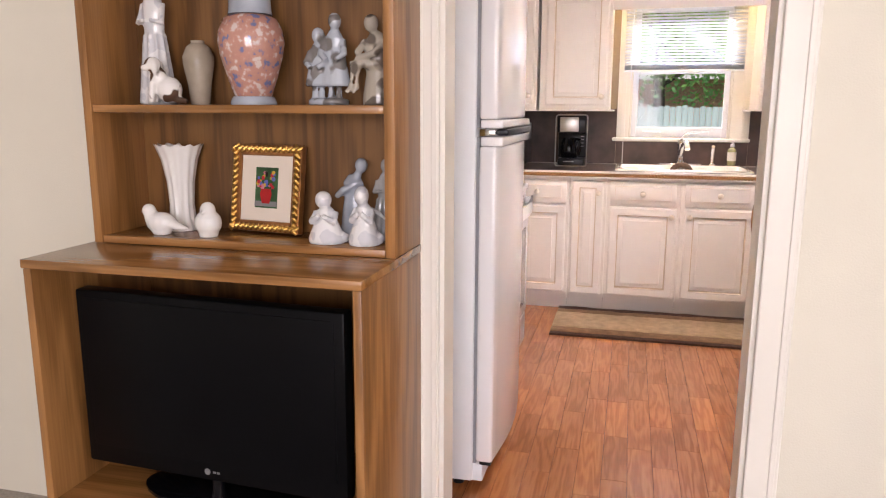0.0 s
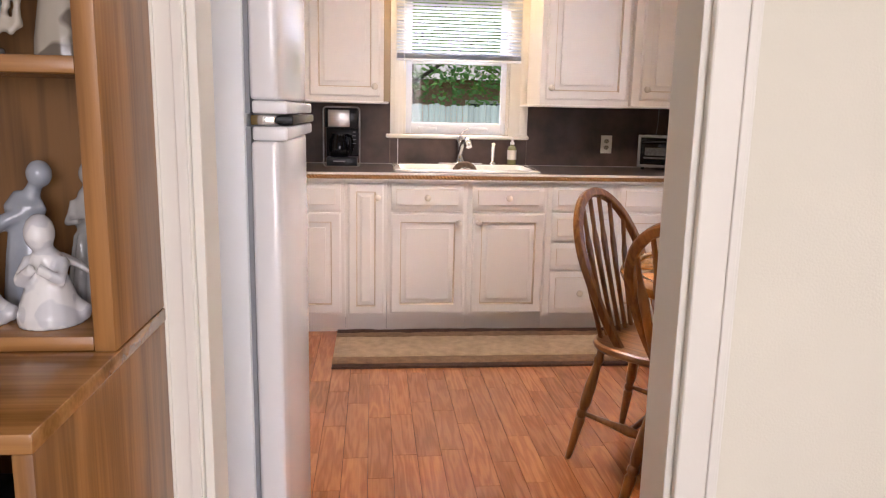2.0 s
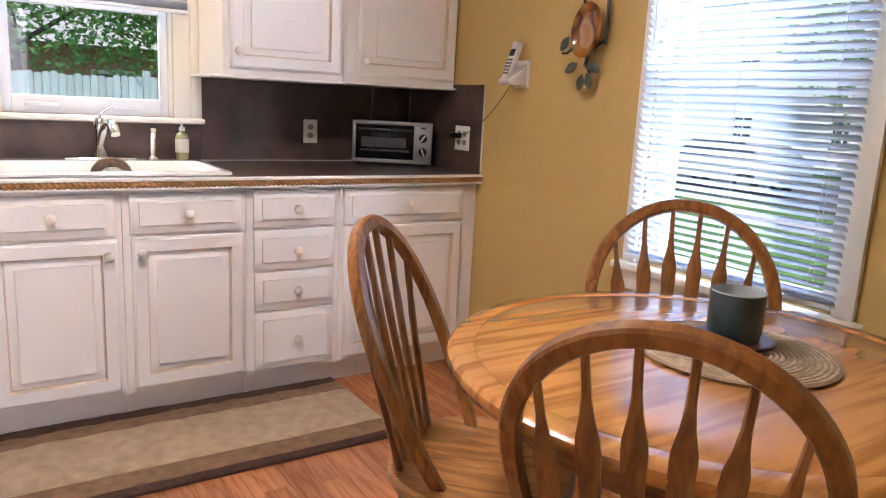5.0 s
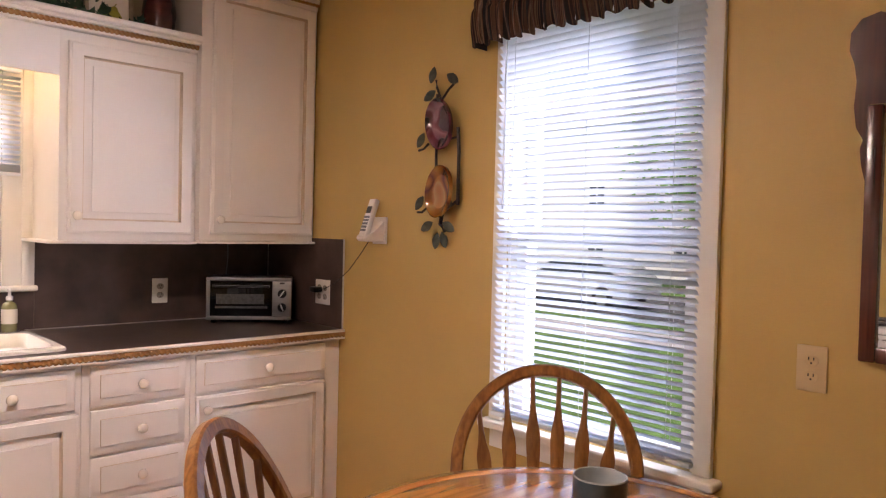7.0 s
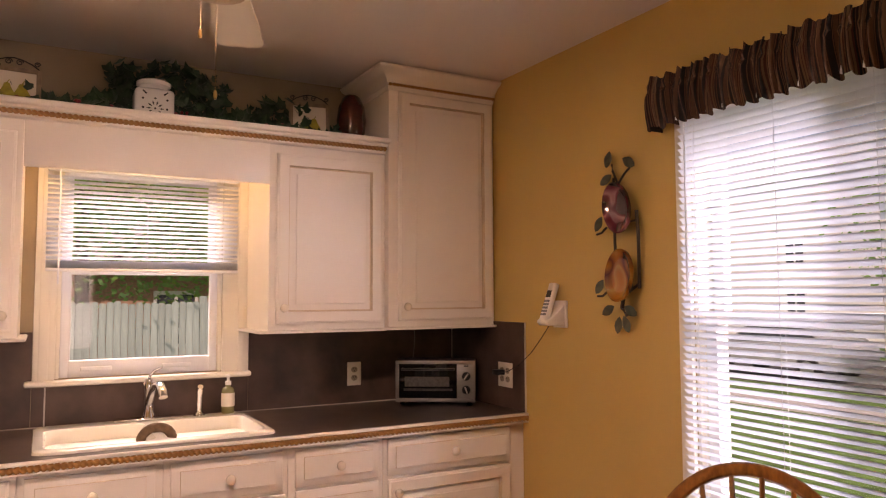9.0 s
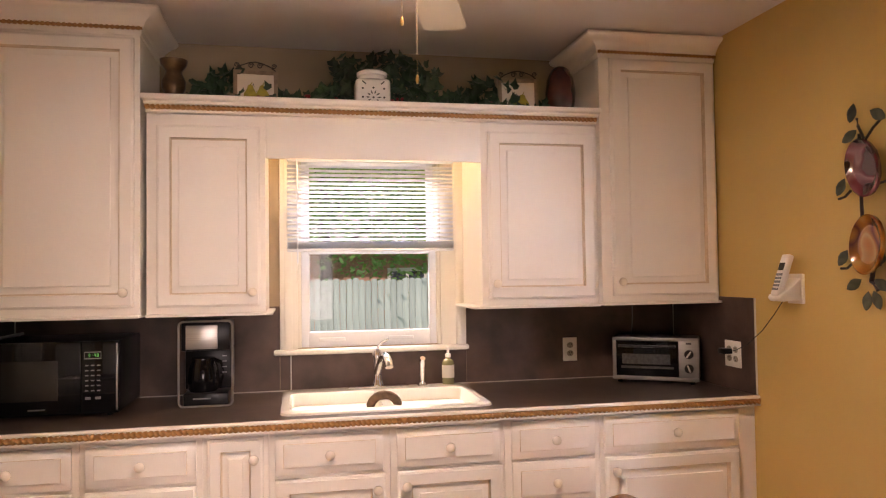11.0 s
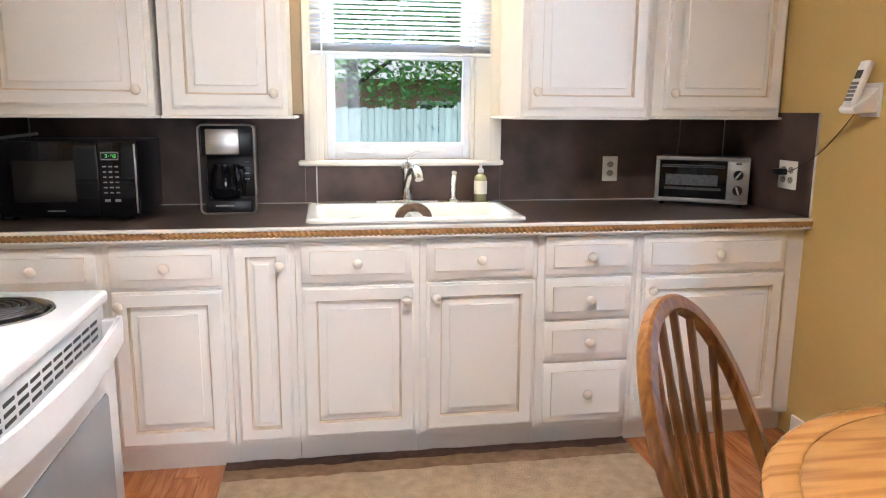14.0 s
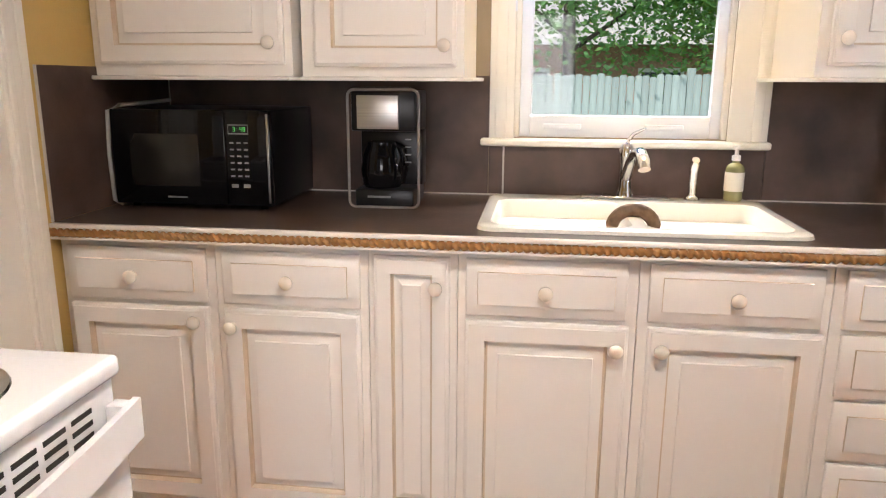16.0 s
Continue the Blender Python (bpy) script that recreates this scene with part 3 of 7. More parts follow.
# ---------- windows ----------
def blind_slat(length, width=0.0255, axis="x", tilt=0.0):
    bm = B()
    n = 4
    rows = []
    for k in range(n + 1):
        u = (k / n - 0.5) * width
        crown = 0.0022 * (1 - (2 * k / n - 1) ** 2)
        y, z = u * math.cos(tilt) - crown * math.sin(tilt), u * math.sin(tilt) + crown * math.cos(tilt)
        rows.append([bm.verts.new((-length / 2, y, z)), bm.verts.new((length / 2, y, z)), bm.verts.new((length / 2, y, z + 0.0006)), bm.verts.new((-length / 2, y, z + 0.0006))])
    for a, b in zip(rows, rows[1:]):
        for k in range(4):
            bm.faces.new((a[k], a[(k + 1) % 4], b[(k + 1) % 4], b[k]))
    bm.faces.new(rows[0])
    bm.faces.new(rows[-1][::-1])
    return bm


def make_blind(label, at, rz, length, top, bottom, pitch, tilt, gather, wand):
    """A horizontal blind: head rail, slats, gathered stack, bottom rail, ladder cords and wand."""
    t = thing("window_blind", at, label, "window blind", rz)
    bm = B()
    box(bm, -length / 2, length / 2, -0.02, 0.02, top - 0.035, top, 0.003)
    part("head_rail", bm, BLIND, t)
    bm = B()
    box(bm, -length / 2, length / 2, -0.013, 0.013, bottom, bottom + 0.014, 0.004)
    part("bottom_rail", bm, BLIND, t)
    me = mesh_of("slat", blind_slat(length, tilt=tilt), SLAT)
    z = bottom + 0.016
    for k in range(gather):
        piece("slat", me, t, (0, 0, z))
        z += 0.0035
    z += 0.012
    while z < top - 0.045:
        piece("slat", me, t, (random.uniform(-0.001, 0.001), 0, z), (random.uniform(-1.5, 1.5), 0, random.uniform(-0.05, 0.05)))
        z += pitch
    for u in (-length * 0.40, 0.0, length * 0.40):
        bm = B()
        for d in (-0.0125, 0.0125):
            tube(bm, [(u, d, bottom + 0.01), (u, d, top - 0.03)], 0.0008, 5)
        part("ladder_cord", bm, BLIND, t)
    bm = B()
    tube(bm, [(-length * 0.44, -0.024, top - 0.03), (-length * 0.44, -0.026, top - wand)], 0.0035, 6)
    part("tilt_wand", bm, BLIND, t, "clear plastic tilt wand")
    return t


win = tagged(new("window_1"), "white sash window above the kitchen sink", "window", kind="structure")
bm = B()
box(bm, -1.955, NX0, -0.018, -0.0005, 1.095, 2.06, 0.004)
box(bm, NX1, -1.09, -0.018, -0.0005, 1.095, 2.06, 0.004)
box(bm, NX0, NX1, -0.018, -0.0005, NZ1, 2.06, 0.004)
box(bm, -1.935, -1.90, -0.024, -0.014, 1.095, 2.05, 0.003)
box(bm, -1.14, -1.11, -0.024, -0.014, 1.095, 2.05, 0.003)
part("casing", bm, PANEL_IN, win, "moulded cream casing")
bm = B()
box(bm, -1.982, -1.082, -0.045, 0.13, 1.072, 1.096, 0.008, 3)
part("sill", bm, PANEL_IN, win, "rounded cream window sill")
bm = B()
for x0, x1 in ((NX0, NX0 + 0.016), (NX1 - 0.016, NX1)):
    box(bm, x0, x1, 0.0, 0.14, 1.096, NZ1, 0.002)
box(bm, NX0 + 0.016, NX1 - 0.016, 0.0, 0.14, NZ1 - 0.016, NZ1, 0.002)
part("jamb", bm, PANEL_IN, win)


def sash(parent, x0, x1, y, z0, z1, fw, fb, t=0.035):
    bm = B()
    box(bm, x0, x0 + fw, y, y + t, z0, z1, 0.003)
    box(bm, x1 - fw, x1, y, y + t, z0, z1, 0.003)
    box(bm, x0 + fw, x1 - fw, y, y + t, z0, z0 + fb, 0.003)
    box(bm, x0 + fw, x1 - fw, y, y + t, z1 - fw, z1, 0.003)
    box(bm, x0 + fw, x0 + fw + 0.006, y + 0.002, y + 0.012, z0 + fb, z1 - fw, 0.001)
    s = part("sash", bm, BLIND, parent, "white vinyl sash frame")
    bm = B()
    box(bm, x0 + fw, x1 - fw, y + 0.015, y + 0.019, z0 + fb, z1 - fw)
    g = part("pane", bm, GLASS, s, "clear glass pane", smooth=False)
    g.visible_shadow = False
    return s


s1 = sash(win, -1.858, -1.227, 0.02, 1.097, 1.56, 0.032, 0.072)
bm = B()
for x in (-1.72, -1.40):
    box(bm, x - 0.06, x + 0.06, 0.006, 0.024, 1.125, 1.142, 0.003)
part("lift_rail", bm, BLIND, s1)
sash(win, -1.858, -1.227, 0.062, 1.53, NZ1 - 0.017, 0.032, 0.035)
make_blind("white vinyl blind half raised over the sink window", (-1.5375, -0.052, 0), 0, 0.765, 1.985, 1.538, 0.0195, -0.36, 8, 0.5)

win = tagged(new("window_2"), "tall white sash window by the dining table", "window", kind="structure")
bm = B()
box(bm, -0.020, -0.0005, -2.425, EY0, EZ0, 2.08, 0.004)
box(bm, -0.020, -0.0005, EY1, -1.595, EZ0, 2.08, 0.004)
box(bm, -0.020, -0.0005, EY0, EY1, EZ1, 2.08, 0.004)
part("casing", bm, PANEL_IN, win, "white painted casing")
bm = B()
box(bm, -0.055, 0.13, -2.45, -1.57, EZ0 - 0.028, EZ0 - 0.001, 0.008, 3)
box(bm, -0.018, -0.0005, -2.42, -1.60, EZ0 - 0.10, EZ0 - 0.03, 0.004)
part("sill", bm, PANEL_IN, win)
bm = B()
for y0, y1 in ((EY0, EY0 + 0.016), (EY1 - 0.016, EY1)):
    box(bm, 0.0, 0.14, y0, y1, EZ0, EZ1, 0.002)
box(bm, 0.0, 0.14, EY0 + 0.016, EY1 - 0.016, EZ1 - 0.016, EZ1, 0.002)
part("jamb", bm, PANEL_IN, win)
for z0, z1, x in ((EZ0 + 0.001, 1.37, 0.03), (1.335, EZ1 - 0.017, 0.072)):
    bm = B()
    for y0, y1 in ((EY0 + 0.017, EY0 + 0.062), (EY1 - 0.062, EY1 - 0.017)):
        box(bm, x, x + 0.035, y0, y1, z0, z1, 0.003)
    box(bm, x, x + 0.035, EY0 + 0.062, EY1 - 0.062, z0, z0 + 0.045, 0.003)
    box(bm, x, x + 0.035, EY0 + 0.062, EY1 - 0.062, z1 - 0.036, z1, 0.003)
    sh = part("sash", bm, BLIND, win, "white vinyl sash frame")
    bm = B()
    box(bm, x + 0.015, x + 0.019, EY0 + 0.062, EY1 - 0.062, z0 + 0.045, z1 - 0.036)
    g = part("pane", bm, GLASS, sh, "clear glass pane", smooth=False)
    g.visible_shadow = False

def plain_window(name, label, at, rz, w, z0, z1):
    """A fixed window in an unseen, added living-room opening: frame and glass, in its own plane."""
    wd = tagged(new(name), label, "window", kind="structure")
    wd.matrix_basis = pose(*at, 0, 0, rz)
    bm = B()
    for x0, x1, a, b in ((-w / 2, -w / 2 + 0.05, z0, z1), (w / 2 - 0.05, w / 2, z0, z1), (-w / 2 + 0.05, w / 2 - 0.05, z0, z0 + 0.05), (-w / 2 + 0.05, w / 2 - 0.05, z1 - 0.05, z1), (-0.02, 0.02, z0 + 0.05, z1 - 0.05)):
        box(bm, x0, x1, -0.02, 0.02, a, b, 0.003)
    part("window_frame", bm, PANEL_IN, wd)
    bm = B()
    box(bm, -w / 2 + 0.05, w / 2 - 0.05, -0.002, 0.002, z0 + 0.05, z1 - 0.05)
    part("pane", bm, GLASS, wd, "clear glass pane", smooth=False).visible_shadow = False


plain_window("window_3", "white framed living room window, unseen and added for its light", (-1.2, -8.56, 0), 0, 2.26, 0.67, 2.23)
plain_window("window_4", "white framed side window of the living room, unseen and added for its light", (0.71, -6.0, 0), 90, 1.36, 0.67, 2.23)
make_blind("white vinyl blind lowered over the dining window", (-0.046, -2.012, 0), 270, 0.745, 2.06, 0.725, 0.0236, -0.72, 2, 0.62)

# gathered valance on its rod
def gathered_valance():
    t = thing("window_valance", (-0.075, -2.005, 2.015), "gathered valance of dark brown striped fabric above the blind", "valance")
    bm = B()
    n, rows = 560, 10
    grid = []
    hgt, half = 0.178, 0.475
    ph = [random.uniform(0, 6.28) for _ in range(4)]
    for j in range(rows + 1):
        v = j / rows
        row = []
        for i in range(n + 1):
            y = -half + 2 * half * i / n
            fold = 0.60 * math.sin(y * 185 + ph[0] + 2.2 * math.sin(y * 23 + ph[1]) + 0.9 * math.sin(3 * v + y * 9)) + 0.42 * math.sin(y * 97 + ph[2] + 1.6 * v)
            amp = 0.007 if 0.62 < v < 0.80 else 0.017 if v > 0.80 else 0.020
            belly = -0.018 * math.sin(math.pi * v)
            ruffle = 0.007 * math.sin(y * 118 + ph[3]) + 0.004 * math.sin(y * 211) if j in (0, rows) else 0.0
            row.append(bm.verts.new((belly + amp * fold, y, v * hgt + ruffle)))
        grid.append(row)
    for a, b in zip(grid, grid[1:]):
        for i in range(n):
            bm.faces.new((a[i], a[i + 1], b[i + 1], b[i]))
    for s in (0, n):
        back = [bm.verts.new((0.07, grid[j][s].co.y, grid[j][s].co.z)) for j in range(rows + 1)]
        for j in range(rows):
            bm.faces.new((grid[j][s], grid[j + 1][s], back[j + 1], back[j]))
    part("fabric", bm, STRIPE, t)
    bm = B()
    tube(bm, [(0.008, -0.47, 0.14), (0.008, 0.47, 0.14)], 0.006, 8)
    for y in (-0.468, 0.468):
        tube(bm, [(0.008, y, 0.14), (0.075, y, 0.14)], 0.005, 6)
    part("rod", bm, IRON, t)


gathered_valance()

# ---------- kitchen cabinets ----------
def make_knob():
    bm = B()
    lathe(bm, [(0.011, 0), (0.008, 0.003), (0.007, 0.011), (0.013, 0.016), (0.0180, 0.023), (0.0178, 0.028), (0.0135, 0.033), (0.006, 0.0355), (0.001, 0.036)], 18)
    return mesh_of("knob", bm, KNOB)


KNOB_MESH = make_knob()
DOOR_STEPS = [(0, 0), (0, 0.013), (0.003, 0.0165), (0.0075, 0.0185), (0.009, 0.0215), (0.050, 0.0215), (0.0525, 0.004), (0.057, 0.004), (0.083, 0.0155), (0.0845, 0.0205)]
DRAWER_STEPS = [(0, 0), (0, 0.009), (0.003, 0.012), (0.0065, 0.013), (0.008, 0.0140), (0.030, 0.0195), (0.0315, 0.0235)]
NARROW_STEPS = [(0, 0), (0, 0.013), (0.003, 0.0165), (0.0075, 0.0185), (0.009, 0.0215), (0.044, 0.0215), (0.0465, 0.004), (0.0505, 0.004), (0.072, 0.0155), (0.0735, 0.0205)]


def front(parent, kind, x0, x1, z0, z1, y, knob):
    bm = B()
    rings_panel(bm, x1 - x0, z1 - z0, {"door": DOOR_STEPS, "drawer": DRAWER_STEPS, "narrow": NARROW_STEPS}[kind])
    bm.faces.ensure_lookup_table()
    # Groove faces carry the glaze and the painted shadow line.
    for k in range(20, 24) if kind == "drawer" else range(20, 28):
        bm.faces[k].material_index = 1
    d = part("drawer_front" if kind == "drawer" else "door", bm, [WHITE, GROOVE_TAN], parent, at=(x0, y, z0))
    piece("knob", KNOB_MESH, d, (knob[0] - x0, -0.020, knob[1] - z0), (90, 0, 0))
    return d


FY = -0.648     # face frame of the base cabinets
def base_unit(x0, x1, label, fronts):
    t = thing("base_cabinet", (0, 0, 0), label, "base cabinet", group="base cabinets")
    bm = B()
    box(bm, x0, x1, FY, -0.004, 0.095, 0.868)
    part("body", bm, GROOVE, t, smooth=False)
    bm = B()
    box(bm, x0, x1, -0.60, -0.585, 0.0, 0.094)
    part("toe_kick", bm, GROOVE, t, smooth=False)
    for f in fronts:
        front(t, f[0], *f[1:5], FY - 0.0006, f[5])
    return t


base_unit(-3.055, -2.624, "cream base cabinet with a drawer over one raised-panel door", [("drawer", -3.035, -2.646, 0.702, 0.846, (-2.84, 0.774)), ("door", -3.035, -2.646, 0.122, 0.688, (-2.675, 0.655))])
base_unit(-2.622, -2.214, "cream base cabinet with a drawer over one raised-panel door", [("drawer", -2.602, -2.234, 0.702, 0.846, (-2.418, 0.774)), ("door", -2.602, -2.234, 0.122, 0.688, (-2.575, 0.645))])
base_unit(-2.212, -1.984, "narrow cream base cabinet with one tall panelled door", [("narrow", -2.196, -2.002, 0.118, 0.848, (-2.035, 0.774))])
base_unit(-1.982, -1.540, "cream sink cabinet with a drawer front over one panelled door", [("drawer", -1.962, -1.566, 0.702, 0.848, (-1.764, 0.774)), ("door", -1.962, -1.558, 0.122, 0.688, (-1.59, 0.635))])
base_unit(-1.538, -1.094, "cream sink cabinet with a drawer front over one panelled door", [("drawer", -1.515, -1.115, 0.704, 0.850, (-1.315, 0.776)), ("door", -1.512, -1.105, 0.122, 0.690, (-1.482, 0.640))])
base_unit(-1.092, -0.700, "cream base cabinet with a stack of four drawers", [("drawer", -1.066, -0.722, 0.706, 0.851, (-0.894, 0.778)), ("drawer", -1.064, -0.722, 0.534, 0.692, (-0.893, 0.613)), ("drawer", -1.062, -0.722, 0.368, 0.522, (-0.892, 0.445)), ("drawer", -1.060, -0.722, 0.118, 0.356, (-0.891, 0.238))])
base_unit(-0.698, -0.004, "wide cream base cabinet with a drawer over one panelled door", [("drawer", -0.680, -0.085, 0.704, 0.853, (-0.38, 0.780)), ("door", -0.678, -0.085, 0.120, 0.690, (-0.645, 0.640))])


def rope(bm, x0, x1, y, z, r, twist=0.019, axis="x"):
    """A twisted half-round rope moulding: two lobes winding along its length."""
    n = int((x1 - x0) / 0.0022)
    seg = 10
    prev = None
    for i in range(n + 1):
        x = x0 + (x1 - x0) * i / n
        a0 = math.pi * (x - x0) / twist
        ring = []
        for k in range(seg):
            a = 2 * math.pi * k / seg
            rr = r * (1.0 + 0.34 * math.cos(2 * (a - a0)))
            ring.append(bm.verts.new((x, y + rr * 0.8 * math.cos(a), z + rr * math.sin(a))))
        if prev:
            for k in range(seg):
                bm.faces.new((prev[k], prev[(k + 1) % seg], ring[(k + 1) % seg], ring[k]))
        prev = ring
    return bm


ct = thing("countertop", (0, 0, 0.87), "dark brown laminate countertop with cream edge and rope moulding", "countertop")
SX0, SX1, SY0, SY1 = -1.93, -1.135, -0.595, -0.14
bm = B()
loops = []
for z in (0.003, 0.037):
    for x0, x1, y0, y1 in ((-3.055, -0.002, -0.672, -0.002), (SX0, SX1, SY0, SY1)):
        loops.append([bm.verts.new((x, y, z)) for x, y in ((x0, y0), (x1, y0), (x1, y1), (x0, y1))])
for a, b in ((0, 1), (2, 3), (0, 2), (1, 3)):
    for k in range(4):
        bm.faces.new((loops[a][k], loops[a][(k + 1) % 4], loops[b][(k + 1) % 4], loops[b][k]))
part("top", bm, COUNTER, ct, smooth=False)
bm = B()
box(bm, -3.055, -0.002, -0.690, -0.672, 0.0265, 0.039, 0.003)
box(bm, -3.055, -0.002, -0.690, -0.672, -0.004, 0.0035, 0.002)
box(bm, -3.055, -0.002, -0.679, -0.672, 0.0035, 0.0265)
part("edge", bm, WHITE, ct, "cream wooden edge moulding")
bm = rope(B(), -3.055, -0.002, -0.6840, 0.015, 0.0106)
part("rope_moulding", bm, ROPE, ct, "brown twisted rope moulding")

bs = thing("backsplash", (0, 0, 0.907), "dark brown mottled laminate backsplash panels with pale seams", "backsplash")
for x0, x1, z1 in ((-3.056, -1.957, 0.385), (-1.955, -1.910, 0.160), (-1.904, -1.178, 0.160), (-1.172, -1.089, 0.160), (-1.087, -0.010, 0.385)):
    bm = B()
    box(bm, x0, x1, -0.006, -0.0006, 0.001, z1)
    part("panel", bm, SPLASH, bs, smooth=False)
bm = B()
box(bm, -0.0065, -0.0008, -0.668, -0.007, 0.001, 0.404)
part("panel", bm, SPLASH, bs, smooth=False)
bm = B()
box(bm, XW + 0.0008, XW + 0.0065, -0.668, -0.007, 0.001, 0.404)
part("panel", bm, SPLASH, bs, smooth=False)
bm = B()
for x in (-1.907, -1.175):
    box(bm, x - 0.003, x + 0.003, -0.0075, -0.003, 0.002, 0.162)
for x in (-3.051, -0.009):
    box(bm, x - 0.002, x + 0.002, -0.0085, -0.004, 0.002, 0.385)
box(bm, -3.05, -0.01, -0.011, -0.006, 0.001, 0.005)
box(bm, -0.0075, -0.0005, -0.672, -0.668, 0.002, 0.404)
box(bm, XW + 0.0005, XW + 0.0075, -0.672, -0.668, 0.002, 0.404)
part("seam", bm, CAULK, bs, "pale caulk seams", smooth=False)

UY = -0.378      # face frame of the upper cabinets
UT = -0.412      # face frame of the two tall ones
def upper_unit(x0, x1, z0, z1, label, door, ext=(0, 0), uy=UY):
    t = thing("wall_cabinet", (0, 0, 0), label, "wall cabinet", group="wall cabinets")
    bm = B()
    box(bm, x0, x1, uy, -0.004, z0 + 0.012, z1)
    part("body", bm, GROOVE, t, smooth=False)
    bm = B()
    box(bm, x0 - ext[0], x1 + ext[1], uy - 0.028, -0.024, z0, z0 + 0.011, 0.004)
    part("bottom_moulding", bm, WHITE, t)
    front(t, "door", *door[:4], uy - 0.0006, door[4])
    return t


def crown(t, x0, x1, left, right, z0=2.375):
    prof = [(0.0, 0.0), (0.006, 0.0), (0.008, 0.022), (0.018, 0.030), (0.022, 0.045), (0.050, 0.070), (0.072, 0.078), (0.080, 0.088), (0.080, 0.097), (0.0, 0.097)]
    bm = B()
    rows = []
    for d, h in prof:
        f = UT - 0.003 - d
        rows.append([bm.verts.new(p) for p in ((x0 - (d if left else 0), -0.004, z0 + h), (x0 - (d if left else 0), f, z0 + h), (x1 + (d if right else 0), f, z0 + h), (x1 + (d if right else 0), -0.004, z0 + h))])
    for a, b in zip(rows, rows[1:]):
        for k in range(3):
            bm.faces.new((a[k], a[k + 1], b[k + 1], b[k]))
    part("crown_moulding", bm, WHITE, t)
    bm = rope(B(), x0 - (0.012 if left else 0), x1 + (0.012 if right else 0), UT - 0.019, z0 + 0.024, 0.0065)
    part("rope_moulding", bm, ROPE, t, "brown twisted rope moulding")


u1 = upper_unit(-3.056, -2.472, 1.275, 2.40, "tall cream wall cabinet with crown moulding, left of the window", (-3.03, -2.492, 1.318, 2.362, (-2.525, 1.375)), uy=UT)
tagged(u1, "tall cream wall cabinet with crown moulding above the microwave")
crown(u1, -3.056, -2.472, False, True)
upper_unit(-2.455, -2.002, 1.275, 2.078, "cream wall cabinet with a raised-panel door above the coffee maker", (-2.416, -2.022, 1.312, 2.032, (-2.052, 1.368)), (0.0, 0.028))
upper_unit(-1.100, -0.570, 1.278, 2.078, "cream wall cabinet with a raised-panel door beside the window", (-1.072, -0.588, 1.318, 2.040, (-1.045, 1.385)), (0.045, 0.0))
u4 = upper_unit(-0.566, -0.004, 1.282, 2.40, "tall cream wall cabinet with crown moulding in the corner", (-0.520, -0.016, 1.322, 2.372, (-0.49, 1.385)), uy=UT)
crown(u4, -0.566, -0.004, True, False)

sh = thing("display_shelf", (0, 0, 2.08), "cream shelf with rope moulding and valance board over the window", "shelf")
bm = B()
box(bm, -2.455, -0.582, -0.372, -0.004, 0.004, 0.052)
part("shelf_board", bm, WHITE, sh, smooth=False)
bm = B()
box(bm, -2.466, -0.570, -0.450, -0.372, 0.042, 0.064, 0.006, 3)
box(bm, -2.460, -0.574, -0.428, -0.374, 0.029, 0.042, 0.004)
box(bm, -2.456, -0.578, -0.412, -0.376, 0.000, 0.0095, 0.003)
box(bm, -2.456, -0.578, -0.402, -0.376, 0.0095, 0.029)
part("edge_moulding", bm, WHITE, sh, "cream stepped edge moulding")
bm = rope(B(), -2.456, -0.578, -0.409, 0.019, 0.0088)
part("rope_moulding", bm, ROPE, sh, "brown twisted rope moulding")
bm = B()
box(bm, -2.000, -1.102, -0.385, -0.365, -0.172, -0.002, 0.002)
part("valance_board", bm, WHITE, sh, "plain cream board between the cabinets")

lt = thing("sink_light", (-1.55, -0.315, 2.0835), "lit warm tube light hidden behind the board over the sink", "light")
bm = B()
box(bm, -0.33, 0.33, -0.028, 0.028, -0.022, 0.0, 0.003)
part("housing", bm, BLIND, lt, "slim white housing")
bm = B()
tube(bm, [(-0.30, 0, -0.034), (0.30, 0, -0.034)], 0.0115, 12)
part("lamp_tube", bm, SINKLAMP, lt, "glowing warm tube")

